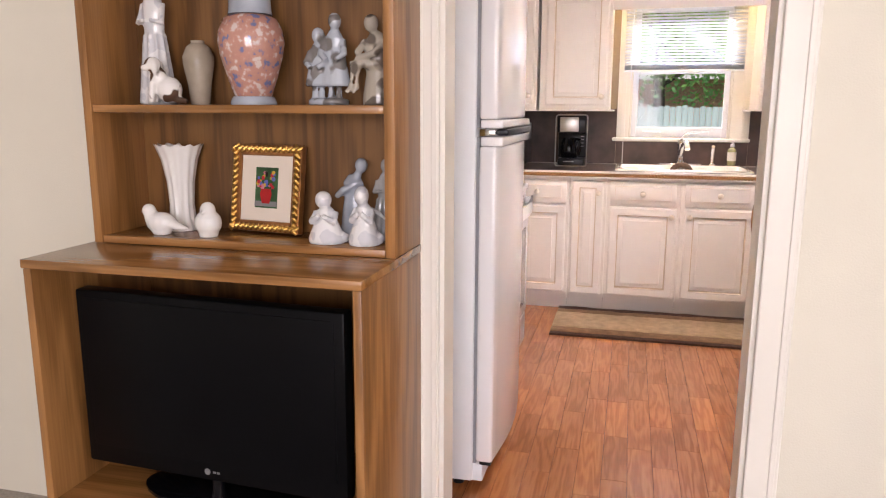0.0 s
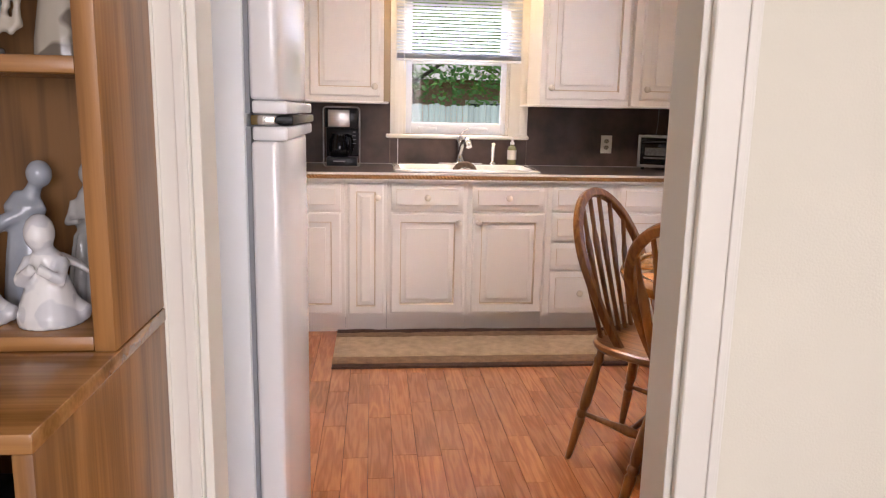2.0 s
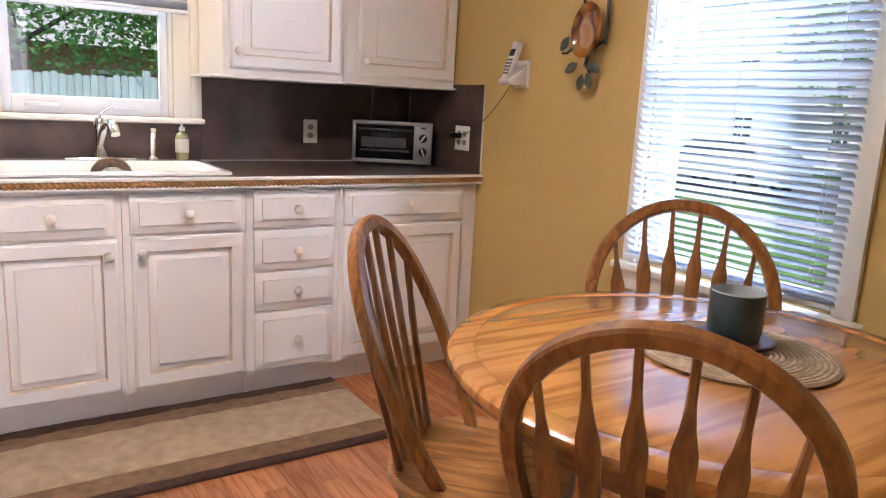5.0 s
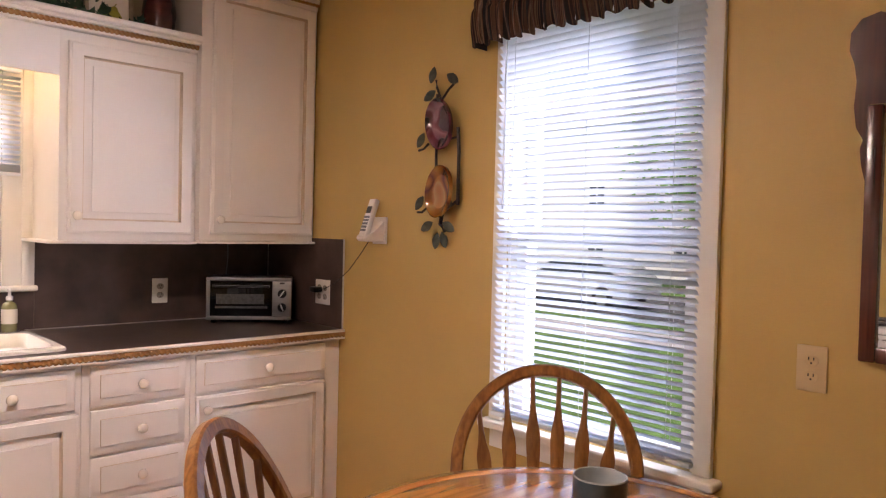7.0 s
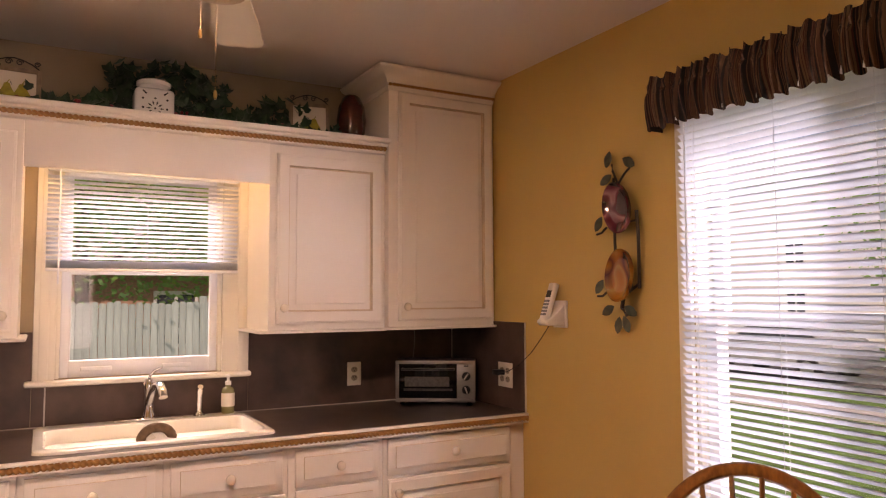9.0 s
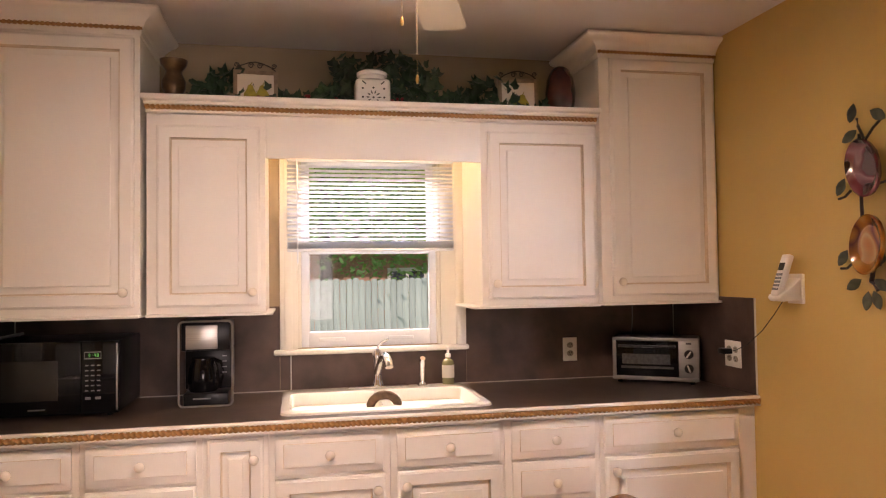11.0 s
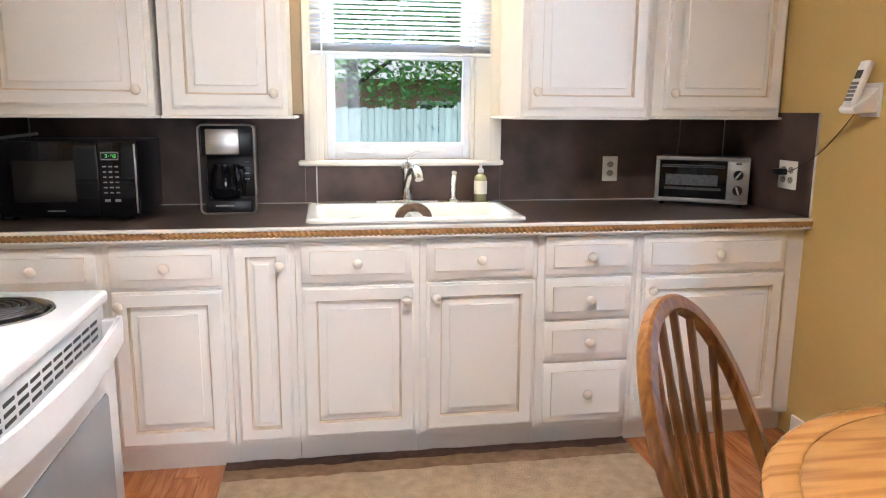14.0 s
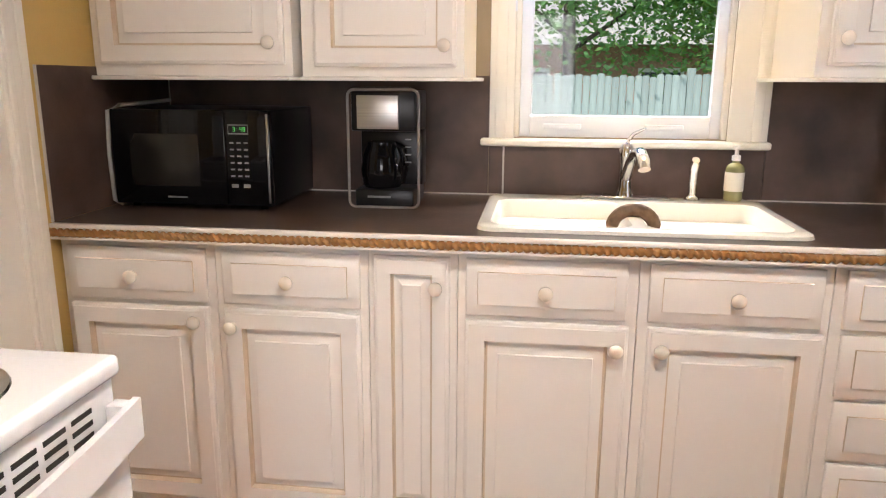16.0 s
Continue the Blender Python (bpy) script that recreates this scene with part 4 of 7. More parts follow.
# ---------- table and chairs ----------
def make_table():
    t = thing("dining_table", (-0.785, -2.545, 0), "round oak pedestal dining table with a glossy top", "table")
    R = 0.512
    bm = B()
    lathe(bm, [(0.40, 0.722), (R - 0.055, 0.722), (R - 0.055, 0.7585), (R - 0.058, 0.760), (0.3, 0.7602), (0.02, 0.7602)], 72)
    part("tabletop", bm, OAK, t)
    bm = B()
    lathe(bm, [(R - 0.054, 0.720), (R - 0.02, 0.720), (R - 0.008, 0.726), (R - 0.004, 0.734), (R, 0.742), (R - 0.002, 0.752), (R - 0.012, 0.7600), (R - 0.050, 0.7610), (R - 0.054, 0.7595)], 96, cap=False)
    part("rim", bm, OAK, t, "rounded oak rim band")
    bm = B()
    lathe(bm, [(0.40, 0.64), (0.405, 0.644), (0.405, 0.7195), (0.38, 0.7195)], 72, cap=False)
    part("apron", bm, SEATWOOD, t)
    bm = B()
    lathe(bm, [(0.20, 0.715), (0.19, 0.69), (0.085, 0.66), (0.07, 0.60), (0.10, 0.50), (0.115, 0.40), (0.09, 0.32), (0.075, 0.27), (0.12, 0.22), (0.13, 0.15), (0.10, 0.11)], 32)
    part("pedestal", bm, CHAIRWOOD, t, "turned oak pedestal")
    for k in range(4):
        a = math.pi / 4 + k * math.pi / 2
        d = Vector((math.cos(a), math.sin(a), 0))
        bm = B()
        tube(bm, [d * 0.09 + Vector((0, 0, 0.20)), d * 0.2 + Vector((0, 0, 0.16)), d * 0.32 + Vector((0, 0, 0.075)), d * 0.42 + Vector((0, 0, 0.045)), d * 0.44 + Vector((0, 0, 0.022))], [0.045, 0.042, 0.034, 0.032, 0.021], 10)
        part("foot", bm, CHAIRWOOD, t)


make_table()
CHZ = 0.968


def bow_point(a, W=0.226):
    """The bent rail, by angle: its place in the back's own plane (across, height)."""
    x, z = W * math.cos(a), 0.715 + (CHZ - 0.014 - 0.715) * math.sin(a)
    if a < 0 or a > math.pi:
        z = 0.715 + 0.42 * math.sin(a)
    return x, z


def lean(z):
    return -0.065 - 0.45 * (z - 0.45)


def make_chair(W=0.226):
    t = thing("windsor_chair", (0, 0, 0), "oak arrow-back windsor chair with a bent bow back", "chair", group="chairs round the table")
    # seat
    bm = B()
    seat = []
    n = 40
    for zz, k in ((0.418, 0.90), (0.424, 0.97), (0.434, 1.0), (0.446, 0.99), (0.452, 0.955)):
        ring = []
        for i in range(n):
            a = 2 * math.pi * i / n
            c, s = math.cos(a), math.sin(a)
            x = 0.222 * math.copysign(abs(c) ** 0.72, c) * (1.0 + 0.05 * s)
            y = 0.205 * math.copysign(abs(s) ** 0.78, s)
            ring.append(bm.verts.new((x * k, y * k, zz)))
        seat.append(ring)
    for k in (0.7, 0.4, 0.15):
        ring = []
        for i in range(n):
            a = 2 * math.pi * i / n
            x, y = 0.215 * k * math.cos(a), 0.195 * k * math.sin(a)
            dip = 0.010 * (1 - k) - 0.004 * math.exp(-(x / 0.04) ** 2) * (y > 0)
            ring.append(bm.verts.new((x, y, 0.450 - dip)))
        seat.append(ring)
    for a, b in zip(seat, seat[1:]):
        for i in range(n):
            bm.faces.new((a[i], a[(i + 1) % n], b[(i + 1) % n], b[i]))
    bm.faces.new(seat[0][::-1])
    bm.faces.new(seat[-1])
    part("seat", bm, SEATWOOD, t, "shaped oak saddle seat")
    # bow
    pts = []
    for i in range(49):
        a = radians(-40 + 260 * i / 48)
        x, z = bow_point(a, W)
        pts.append((x, lean(z), z))
    pts = [(0.160 * W / 0.215, lean(0.435), 0.435)] + pts + [(-0.160 * W / 0.215, lean(0.435), 0.435)]
    bm = B()
    rings = []
    P = [Vector(p) for p in pts]
    nrm = Vector((0, 1, 0.45)).normalized()
    for i, p in enumerate(P):
        d = (P[min(i + 1, len(P) - 1)] - P[max(0, i - 1)]).normalized()
        s = d.cross(nrm).normalized()
        taper = 0.012 + 0.0045 * min(1, max(0, (p.z - 0.45) / 0.3))
        ring = []
        for u, v in ((-1, -0.6), (-0.7, -0.9), (0.7, -0.9), (1, -0.6), (1, 0.6), (0.7, 0.9), (-0.7, 0.9), (-1, 0.6)):
            ring.append(bm.verts.new(p + s * u * taper + nrm * v * 0.0150))
        rings.append(ring)
    for a, b in zip(rings, rings[1:]):
        for k in range(8):
            bm.faces.new((a[k], a[(k + 1) % 8], b[(k + 1) % 8], b[k]))
    bm.faces.new(rings[0])
    bm.faces.new(rings[-1][::-1])
    part("bow", bm, CHAIRWOOD, t, "steam-bent oak bow")
    # arrow spindles
    for k in range(6):
        f = (k - 2.5) / 2.5
        xb, xt = 0.122 * f * W / 0.226, 0.176 * f * W / 0.226
        ang = math.acos(max(-1, min(1, xt / W)))
        zt = 0.715 + (CHZ - 0.014 - 0.715) * math.sin(ang) - 0.006
        z0 = 0.44
        bm = B()
        prof = [(0, 0.0075), (0.04, 0.0085), (0.22, 0.0115), (0.50, 0.0155), (0.62, 0.0180), (0.66, 0.0185), (0.70, 0.0175), (0.77, 0.0105), (0.84, 0.0068), (1.0, 0.0060)]
        rings = []
        for q, w in prof:
            z = z0 + (zt - z0) * q
            x = xb + (xt - xb) * q
            y = -0.158 + (lean(zt) + 0.158) * q - 0.006 * math.sin(math.pi * q)
            th = 0.0075 if w < 0.010 else 0.0058
            rings.append([bm.verts.new((x + w * u, y + th * v, z)) for u, v in ((-1, -0.4), (-0.6, -1), (0.6, -1), (1, -0.4), (1, 0.4), (0.6, 1), (-0.6, 1), (-1, 0.4))])
        for a, b in zip(rings, rings[1:]):
            for j in range(8):
                bm.faces.new((a[j], a[(j + 1) % 8], b[(j + 1) % 8], b[j]))
        bm.faces.new(rings[0][::-1])
        bm.faces.new(rings[-1])
        part("spindle", bm, CHAIRWOOD, t)
    # turned legs
    legprof = [(0, 0.010), (0.05, 0.0125), (0.25, 0.016), (0.36, 0.0185), (0.38, 0.014), (0.40, 0.019), (0.43, 0.019), (0.45, 0.014), (0.50, 0.0195), (0.66, 0.0205), (0.80, 0.016), (0.86, 0.0135), (0.88, 0.018), (0.91, 0.018), (0.93, 0.0135), (1.0, 0.016)]
    feet = {}
    for sx in (-1, 1):
        for sy in (-1, 1):
            top, foot = Vector((0.145 * sx, 0.135 * sy, 0.425)), Vector((0.205 * sx, 0.215 * sy, 0.0))
            bm = B()
            tube(bm, [foot.lerp(top, q) for q, _ in legprof], [r for _, r in legprof], 12)
            part("leg", bm, CHAIRWOOD, t)
            feet[sx, sy] = (foot, top)
    sp = [(0, 0.008), (0.15, 0.0095), (0.3, 0.012), (0.45, 0.0165), (0.48, 0.019), (0.5, 0.0165), (0.52, 0.019), (0.55, 0.0165), (0.7, 0.012), (0.85, 0.0095), (1, 0.008)]
    mids = []
    for sx in (-1, 1):
        a = feet[sx, -1][0].lerp(feet[sx, -1][1], 0.42)
        b = feet[sx, 1][0].lerp(feet[sx, 1][1], 0.36)
        bm = B()
        tube(bm, [a.lerp(b, q) for q, _ in sp], [r for _, r in sp], 10)
        part("stretcher", bm, CHAIRWOOD, t)
        mids.append(a.lerp(b, 0.5))
    bm = B()
    tube(bm, [mids[0].lerp(mids[1], q) for q, _ in sp], [r for _, r in sp], 10)
    part("stretcher", bm, CHAIRWOOD, t)
    return t


def chair_pose(ax, ay, fx, fy):
    """A chair whose bow's top stands over (ax, ay) and that faces (fx, fy)."""
    n = math.hypot(fx, fy)
    fx, fy = fx / n, fy / n
    back = -lean(CHZ)
    return pose(ax + fx * back, ay + fy * back, 0, 0, 0, math.degrees(math.atan2(-fx, fy)))


chair = make_chair(0.208)
chair.matrix_basis = chair_pose(-1.255, -1.982, 0.682, -0.731)
tagged(chair, "oak arrow-back windsor chair standing at an angle before the cabinets")
c2 = make_chair()
c2.matrix_basis = chair_pose(-1.272, -2.832, 0.84, 0.54)
tagged(c2, "oak arrow-back windsor chair pushed up to the round table")
c3 = copy_thing(c2, chair_pose(-0.285, -2.062, -0.74, -0.67) @ Matrix.Diagonal((1.06, 1.0, 1.02, 1.0)))
tagged(c3, "oak arrow-back windsor chair with its back to the window")

# ---------- fridge ----------
def make_fridge():
    t = thing("refrigerator", (-2.66, -2.75, 0), "white top-freezer refrigerator with rounded glossy doors", "refrigerator")
    y0, y1 = -0.302, 0.302
    bm = B()
    box(bm, -0.34, 0.338, y0, y1, 0.03, 1.74, 0.008)
    part("body", bm, APPLSIDE, t, "pale grey-white textured cabinet")
    bm = B()
    box(bm, 0.338, 0.348, y0 + 0.012, y1 - 0.012, 0.075, 1.195)
    box(bm, 0.338, 0.348, y0 + 0.012, y1 - 0.012, 1.222, 1.735)
    part("gasket", bm, GASKET, t, "grey rubber door gasket")

    def door(name, z0, z1, label):
        bm = B()
        out = []
        for k in range(13):
            v = k / 12
            y = y0 + (y1 - y0) * v
            out.append((0.405 + 0.022 * math.sin(math.pi * v), y))
        out = [(0.349, y0), (0.39, y0)] + out[0:] + [(0.39, y1), (0.349, y1)]
        out = [o for i, o in enumerate(out) if i == 0 or (abs(o[0] - out[i - 1][0]) + abs(o[1] - out[i - 1][1])) > 1e-4]
        slab(bm, out, "z", z0, z1)
        bmesh.ops.recalc_face_normals(bm, faces=bm.faces)
        sharp = [e for e in bm.edges if len(e.link_faces) == 2 and e.calc_face_angle(0) > 0.6]
        bmesh.ops.bevel(bm, geom=sharp, offset=0.009, segments=3, affect="EDGES", profile=0.5)
        return part(name, bm, APPL, t, label)
    d1 = door("freezer_door", 1.250, 1.745, "glossy white freezer door")
    d2 = door("fridge_door", 0.105, 1.166, "glossy white lower door")
    for z0, z1, par in ((1.222, 1.249, d1), (1.167, 1.196, d2)):
        bm = B()
        box(bm, 0.352, 0.424, y0 + 0.002, y1 - 0.002, z0, z1, 0.006, 3)
        part("door_cap", bm, APPL, par, "white plastic door cap")
    bm = B()
    box(bm, 0.348, 0.398, y0 + 0.006, y1 - 0.02, 1.198, 1.220, 0.004)
    part("handle_recess", bm, CHROME, t, "chrome handle strip between the doors")
    bm = B()
    box(bm, 0.396, 0.430, y0 + 0.06, y1 - 0.01, 1.199, 1.219, 0.004)
    part("handle", bm, BLACK, t, "black handle grip")
    bm = B()
    box(bm, 0.30, 0.372, y0 + 0.01, y1 - 0.01, 0.03, 0.095, 0.004)
    part("base_grille", bm, APPLSIDE, t)
    for y in (y0 + 0.05, y1 - 0.05):
        for x in (-0.28, 0.28):
            part("foot", lathe(B(), [(0.02, 0), (0.02, 0.032)], 10, (x, y, 0)), BLACK, t)
    bm = B()
    box(bm, 0.36, 0.40, y0 + 0.01, y0 + 0.05, 0.090, 0.104, 0.003)
    part("hinge", bm, BLACK, t, "black lower hinge")


make_fridge()


# ---------- stove ----------
def make_stove():
    t = thing("stove", (-2.70, -1.89, 0), "white electric stove with coil burners and oven window", "stove")
    y0, y1, xf = -0.38, 0.38, 0.312
    bm = B()
    box(bm, -0.33, xf, y0 + 0.003, y1 - 0.003, 0.0, 0.868, 0.004)
    part("body", bm, APPL, t)
    bm = B()
    box(bm, -0.335, xf + 0.026, y0, y1, 0.874, 0.905, 0.009, 3)
    top = part("cooktop", bm, APPL, t, "white enamel cooktop")
    bm = B()
    box(bm, -0.31, xf - 0.01, y0 + 0.02, y1 - 0.02, 0.868, 0.8735)
    part("gap", bm, BLACK, t)
    for bx, by, r in ((0.165, 0.195, 0.098), (0.165, -0.185, 0.078), (-0.13, 0.195, 0.078), (-0.13, -0.185, 0.098)):
        bm = B()
        lathe(bm, [(r + 0.022, 0.9055), (r + 0.020, 0.9085), (r + 0.012, 0.9085), (r, 0.904), (0.03, 0.901), (0.005, 0.901)], 32, (bx, by, 0))
        part("drip_pan", bm, PAN, top)
        bm = B()
        pts = []
        turns = 5 if r > 0.09 else 4
        for k in range(turns * 20 + 1):
            a = 2 * math.pi * k / 20
            rr = 0.018 + (r - 0.022) * k / (turns * 20)
            pts.append((bx + rr * math.cos(a), by + rr * math.sin(a), 0.9125))
        tube(bm, pts, 0.0062, 6, 0.8)
        part("burner_coil", bm, COIL, top, "black coil burner")
    bm = B()
    box(bm, xf + 0.0005, xf + 0.014, y0 + 0.006, y1 - 0.006, 0.794, 0.870, 0.003)
    vp = part("vent_panel", bm, APPL, t)
    slot = B()
    box(slot, -0.0008, 0.0008, -0.021, 0.021, -0.0035, 0.0035)
    me = mesh_of("vent_slot", slot, SLOT)
    for k in range(12):
        for j in range(3):
            piece("vent_slot", me, vp, (xf + 0.0145, -0.30 + k * 0.0545, 0.812 + j * 0.017))
    bm = B()
    box(bm, xf + 0.0005, xf + 0.030, y0 + 0.006, y1 - 0.006, 0.225, 0.792, 0.006, 3)
    d = part("oven_door", bm, APPL, t, "white oven door")
    bm = B()
    slab(bm, [(y0 + 0.075, 0.30), (y0 + 0.09, 0.285), (y1 - 0.09, 0.285), (y1 - 0.075, 0.30), (y1 - 0.075, 0.675), (y1 - 0.09, 0.690), (y0 + 0.09, 0.690), (y0 + 0.075, 0.675)], "x", xf + 0.0295, xf + 0.0315)
    part("oven_window", bm, OVENGLASS, d, "grey reflective oven window", smooth=False)
    bm = B()
    outer, inner = [], []
    for k in range(25):
        v = k / 24
        y = y0 + 0.004 + (y1 - y0 - 0.008) * v
        bow = xf + 0.042 + 0.028 * math.sin(math.pi * v)
        outer.append((bow + 0.011, y))
        inner.append((bow, y))
    slab(bm, outer + inner[::-1], "z", 0.782, 0.842)
    for ya in (y0 + 0.004, y1 - 0.030):
        box(bm, xf + 0.014, xf + 0.044, ya, ya + 0.026, 0.784, 0.838, 0.003)
    part("handle", bm, APPL, d, "white bowed oven handle")
    bm = B()
    box(bm, xf + 0.0005, xf + 0.026, y0 + 0.006, y1 - 0.006, 0.06, 0.215, 0.006, 3)
    part("drawer", bm, APPL, t, "white storage drawer")


make_stove()

# ---------- sink ----------
def make_sink():
    t = thing("kitchen_sink", (-1.5325, -0.33, 0.907), "cream enamel double kitchen sink set in the counter", "sink")
    w, d = 0.413, 0.283
    bm = B()

    def rr(hw, hd, r, z, cx=0.0, cy=0.0, n=6):
        vs = []
        for qx, qy, a0 in ((1, 1, 0), (-1, 1, 90), (-1, -1, 180), (1, -1, 270)):
            for k in range(n + 1):
                a = radians(a0 + 90 * k / n)
                vs.append(bm.verts.new((cx + qx * (hw - r) + r * math.cos(a), cy + qy * (hd - r) + r * math.sin(a), z)))
        return vs

    def join(a, b):
        for k in range(len(a)):
            bm.faces.new((a[k], a[(k + 1) % len(a)], b[(k + 1) % len(b)], b[k]))
    o1 = rr(w, d, 0.05, 0.001)
    o2 = rr(w - 0.003, d - 0.003, 0.05, 0.010)
    o3 = rr(w - 0.014, d - 0.014, 0.045, 0.0145)
    join(o1, o2)
    join(o2, o3)
    bowls = []
    for cx in (-0.198, 0.198):
        b0 = rr(0.180, 0.205, 0.05, 0.0145, cx, -0.045)
        b1 = rr(0.174, 0.199, 0.048, 0.006, cx, -0.045)
        b2 = rr(0.165, 0.190, 0.05, -0.16, cx, -0.045)
        b3 = rr(0.13, 0.15, 0.05, -0.178, cx, -0.045)
        join(b0, b1)
        join(b1, b2)
        join(b2, b3)
        bm.faces.new(b3)
        bowls.append(b0)
    edges = []
    for loop in [o3] + bowls:
        for k in range(len(loop)):
            edges.append(bm.edges.get((loop[k], loop[(k + 1) % len(loop)])))
    bmesh.ops.triangle_fill(bm, use_beauty=True, edges=edges)
    part("basin", bm, SINK, t, "cream enamel double bowl")
    for cx in (-0.198, 0.198):
        bm = B()
        lathe(bm, [(0.042, -0.1775), (0.042, -0.175), (0.03, -0.175), (0.02, -0.177)], 18, (cx, -0.045, 0))
        part("drain", bm, CHROME, t)
    return t


make_sink()
fz = 0.9215


def make_faucet():
    t = thing("kitchen_faucet", (-1.522, -0.085, fz), "chrome single-lever kitchen faucet on its base plate", "faucet")
    bm = B()
    box(bm, -0.135, 0.135, -0.028, 0.028, 0.0, 0.008, 0.004)
    part("base_plate", bm, CHROME, t)
    bm = B()
    lathe(bm, [(0.031, 0.008), (0.029, 0.02), (0.022, 0.035), (0.021, 0.10), (0.024, 0.125), (0.024, 0.150), (0.016, 0.168), (0.004, 0.172)], 20)
    part("body", bm, CHROME, t)
    bm = B()
    tube(bm, [(0.0, -0.005, 0.06), (0.008, -0.05, 0.115), (0.016, -0.10, 0.150), (0.022, -0.15, 0.155), (0.026, -0.19, 0.135), (0.028, -0.205, 0.112)], [0.017, 0.0165, 0.016, 0.0165, 0.018, 0.018], 14)
    part("spout", bm, CHROME, t)
    bm = B()
    tube(bm, [(0, 0, 0.165), (0.004, 0.005, 0.180), (0.020, -0.004, 0.200), (0.050, -0.018, 0.216)], [0.010, 0.010, 0.009, 0.006], 10, 0.6)
    part("lever", bm, CHROME, t)


make_faucet()


def make_sprayer():
    t = thing("side_sprayer", (-1.317, -0.085, fz), "chrome side sprayer standing on the sink rim", "sprayer")
    bm = B()
    lathe(bm, [(0.024, 0), (0.022, 0.006), (0.013, 0.014), (0.012, 0.03), (0.0145, 0.055)], 16)
    part("base", bm, CHROME, t)
    bm = B()
    tube(bm, [(0, 0, 0.054), (0, -0.002, 0.085), (0, -0.008, 0.110), (0, -0.022, 0.124)], [0.0125, 0.0135, 0.0155, 0.012], 14)
    part("spray_head", bm, CHROME, t)


make_sprayer()


def make_soap():
    t = thing("soap_bottle", (-1.195, -0.085, fz), "clear soap bottle with a paper label and white pump", "soap bottle")
    bm = B()
    lathe(bm, [(0.026, 0.0), (0.028, 0.004), (0.028, 0.098), (0.022, 0.110), (0.011, 0.116), (0.011, 0.122)], 20)
    part("bottle", bm, SOAP, t, "bottle of pale green soap")
    bm = B()
    lathe(bm, [(0.0287, 0.030), (0.0287, 0.088)], 20, cap=False)
    part("label", bm, PAPER, t, "cream paper label")
    bm = B()
    lathe(bm, [(0.013, 0.1225), (0.013, 0.138), (0.006, 0.140), (0.006, 0.156), (0.010, 0.157), (0.010, 0.168), (0.004, 0.170)], 14)
    tube(bm, [(0, 0, 0.163), (0, -0.03, 0.162)], 0.004, 8)
    part("pump", bm, PHONE, t, "white pump top")


make_soap()


def make_scrubber():
    t = thing("sink_strap", (-1.5325, -0.40, 0.908), "dark brown curved strap hung over the sink divider", "strap")
    bm = B()
    pts = []
    for k in range(13):
        a = math.pi * k / 12
        pts.append((0.058 * math.cos(a), 0.0, -0.030 + 0.062 * math.sin(a) ** 0.8))
    pts = [(p[0], p[1] - 0.02, p[2] + 0.0) for p in pts]
    tube(bm, pts, [0.010] + [0.018] * 11 + [0.010], 10, 0.7, up=(0, 1, 0))
    part("band", bm, SPONGE, t)


make_scrubber()

# ---------- counter appliances ----------
def make_coffee():
    t = thing("coffee_maker", (-2.242, -0.215, 0.907), "black drip coffee maker with a steel front panel", "coffee maker")
    part("base", box(B(), -0.088, 0.088, -0.095, 0.10, 0.0, 0.055, 0.006), BLACK, t)
    part("column", box(B(), -0.096, 0.096, 0.02, 0.10, 0.055, 0.225, 0.006), BLACK, t)
    part("brew_head", box(B(), -0.096, 0.096, -0.095, 0.10, 0.225, 0.340, 0.006), BLACK, t)
    bm = B()
    path = []
    for cx, cz, a0 in ((0.085, 0.325, 0), (-0.085, 0.325, 90), (-0.085, 0.022, 180), (0.085, 0.022, 270)):
        for k in range(5):
            a = radians(a0 + 22.5 * k)
            path.append((cx + 0.019 * math.cos(a), -0.100, cz + 0.019 * math.sin(a)))
    path.append(path[0])
    tube(bm, path, 0.0042, 8, up=(0, 1, 0))
    part("trim", bm, STEEL, t, "pale metal trim round the front")
    bm = B()
    box(bm, -0.077, 0.046, -0.103, -0.094, 0.232, 0.328, 0.002)
    part("steel_panel", bm, STEEL, t, "brushed steel filter panel")
    bm = B()
    box(bm, -0.09, 0.05, -0.092, 0.09, 0.341, 0.350, 0.003)
    part("lid", bm, BLACK, t)
    bm = B()
    lathe(bm, [(0.052, 0.0), (0.060, 0.010), (0.064, 0.05), (0.058, 0.10), (0.046, 0.125), (0.046, 0.135)], 24)
    pot = part("carafe", bm, BLACKGLOSS, t, "dark glass carafe", at=(-0.016, -0.040, 0.057))
    bm = B()
    tube(bm, [(0.045, -0.015, 0.128), (0.075, -0.04, 0.118), (0.080, -0.045, 0.07), (0.068, -0.040, 0.015)], [0.008, 0.009, 0.009, 0.007], 8)
    part("handle", bm, BLACKGLOSS, pot)
    bm = B()
    box(bm, -0.05, 0.02, -0.0965, -0.0945, 0.03, 0.036)
    part("print", bm, LABELGREY, t, "grey printed bar", smooth=False)
    for k in range(4):
        bm = B()
        box(bm, 0.064, 0.082, -0.0965, -0.0945, 0.135 + k * 0.022, 0.139 + k * 0.022)
        part("button_mark", bm, LABELGREY, t, smooth=False)


make_coffee()


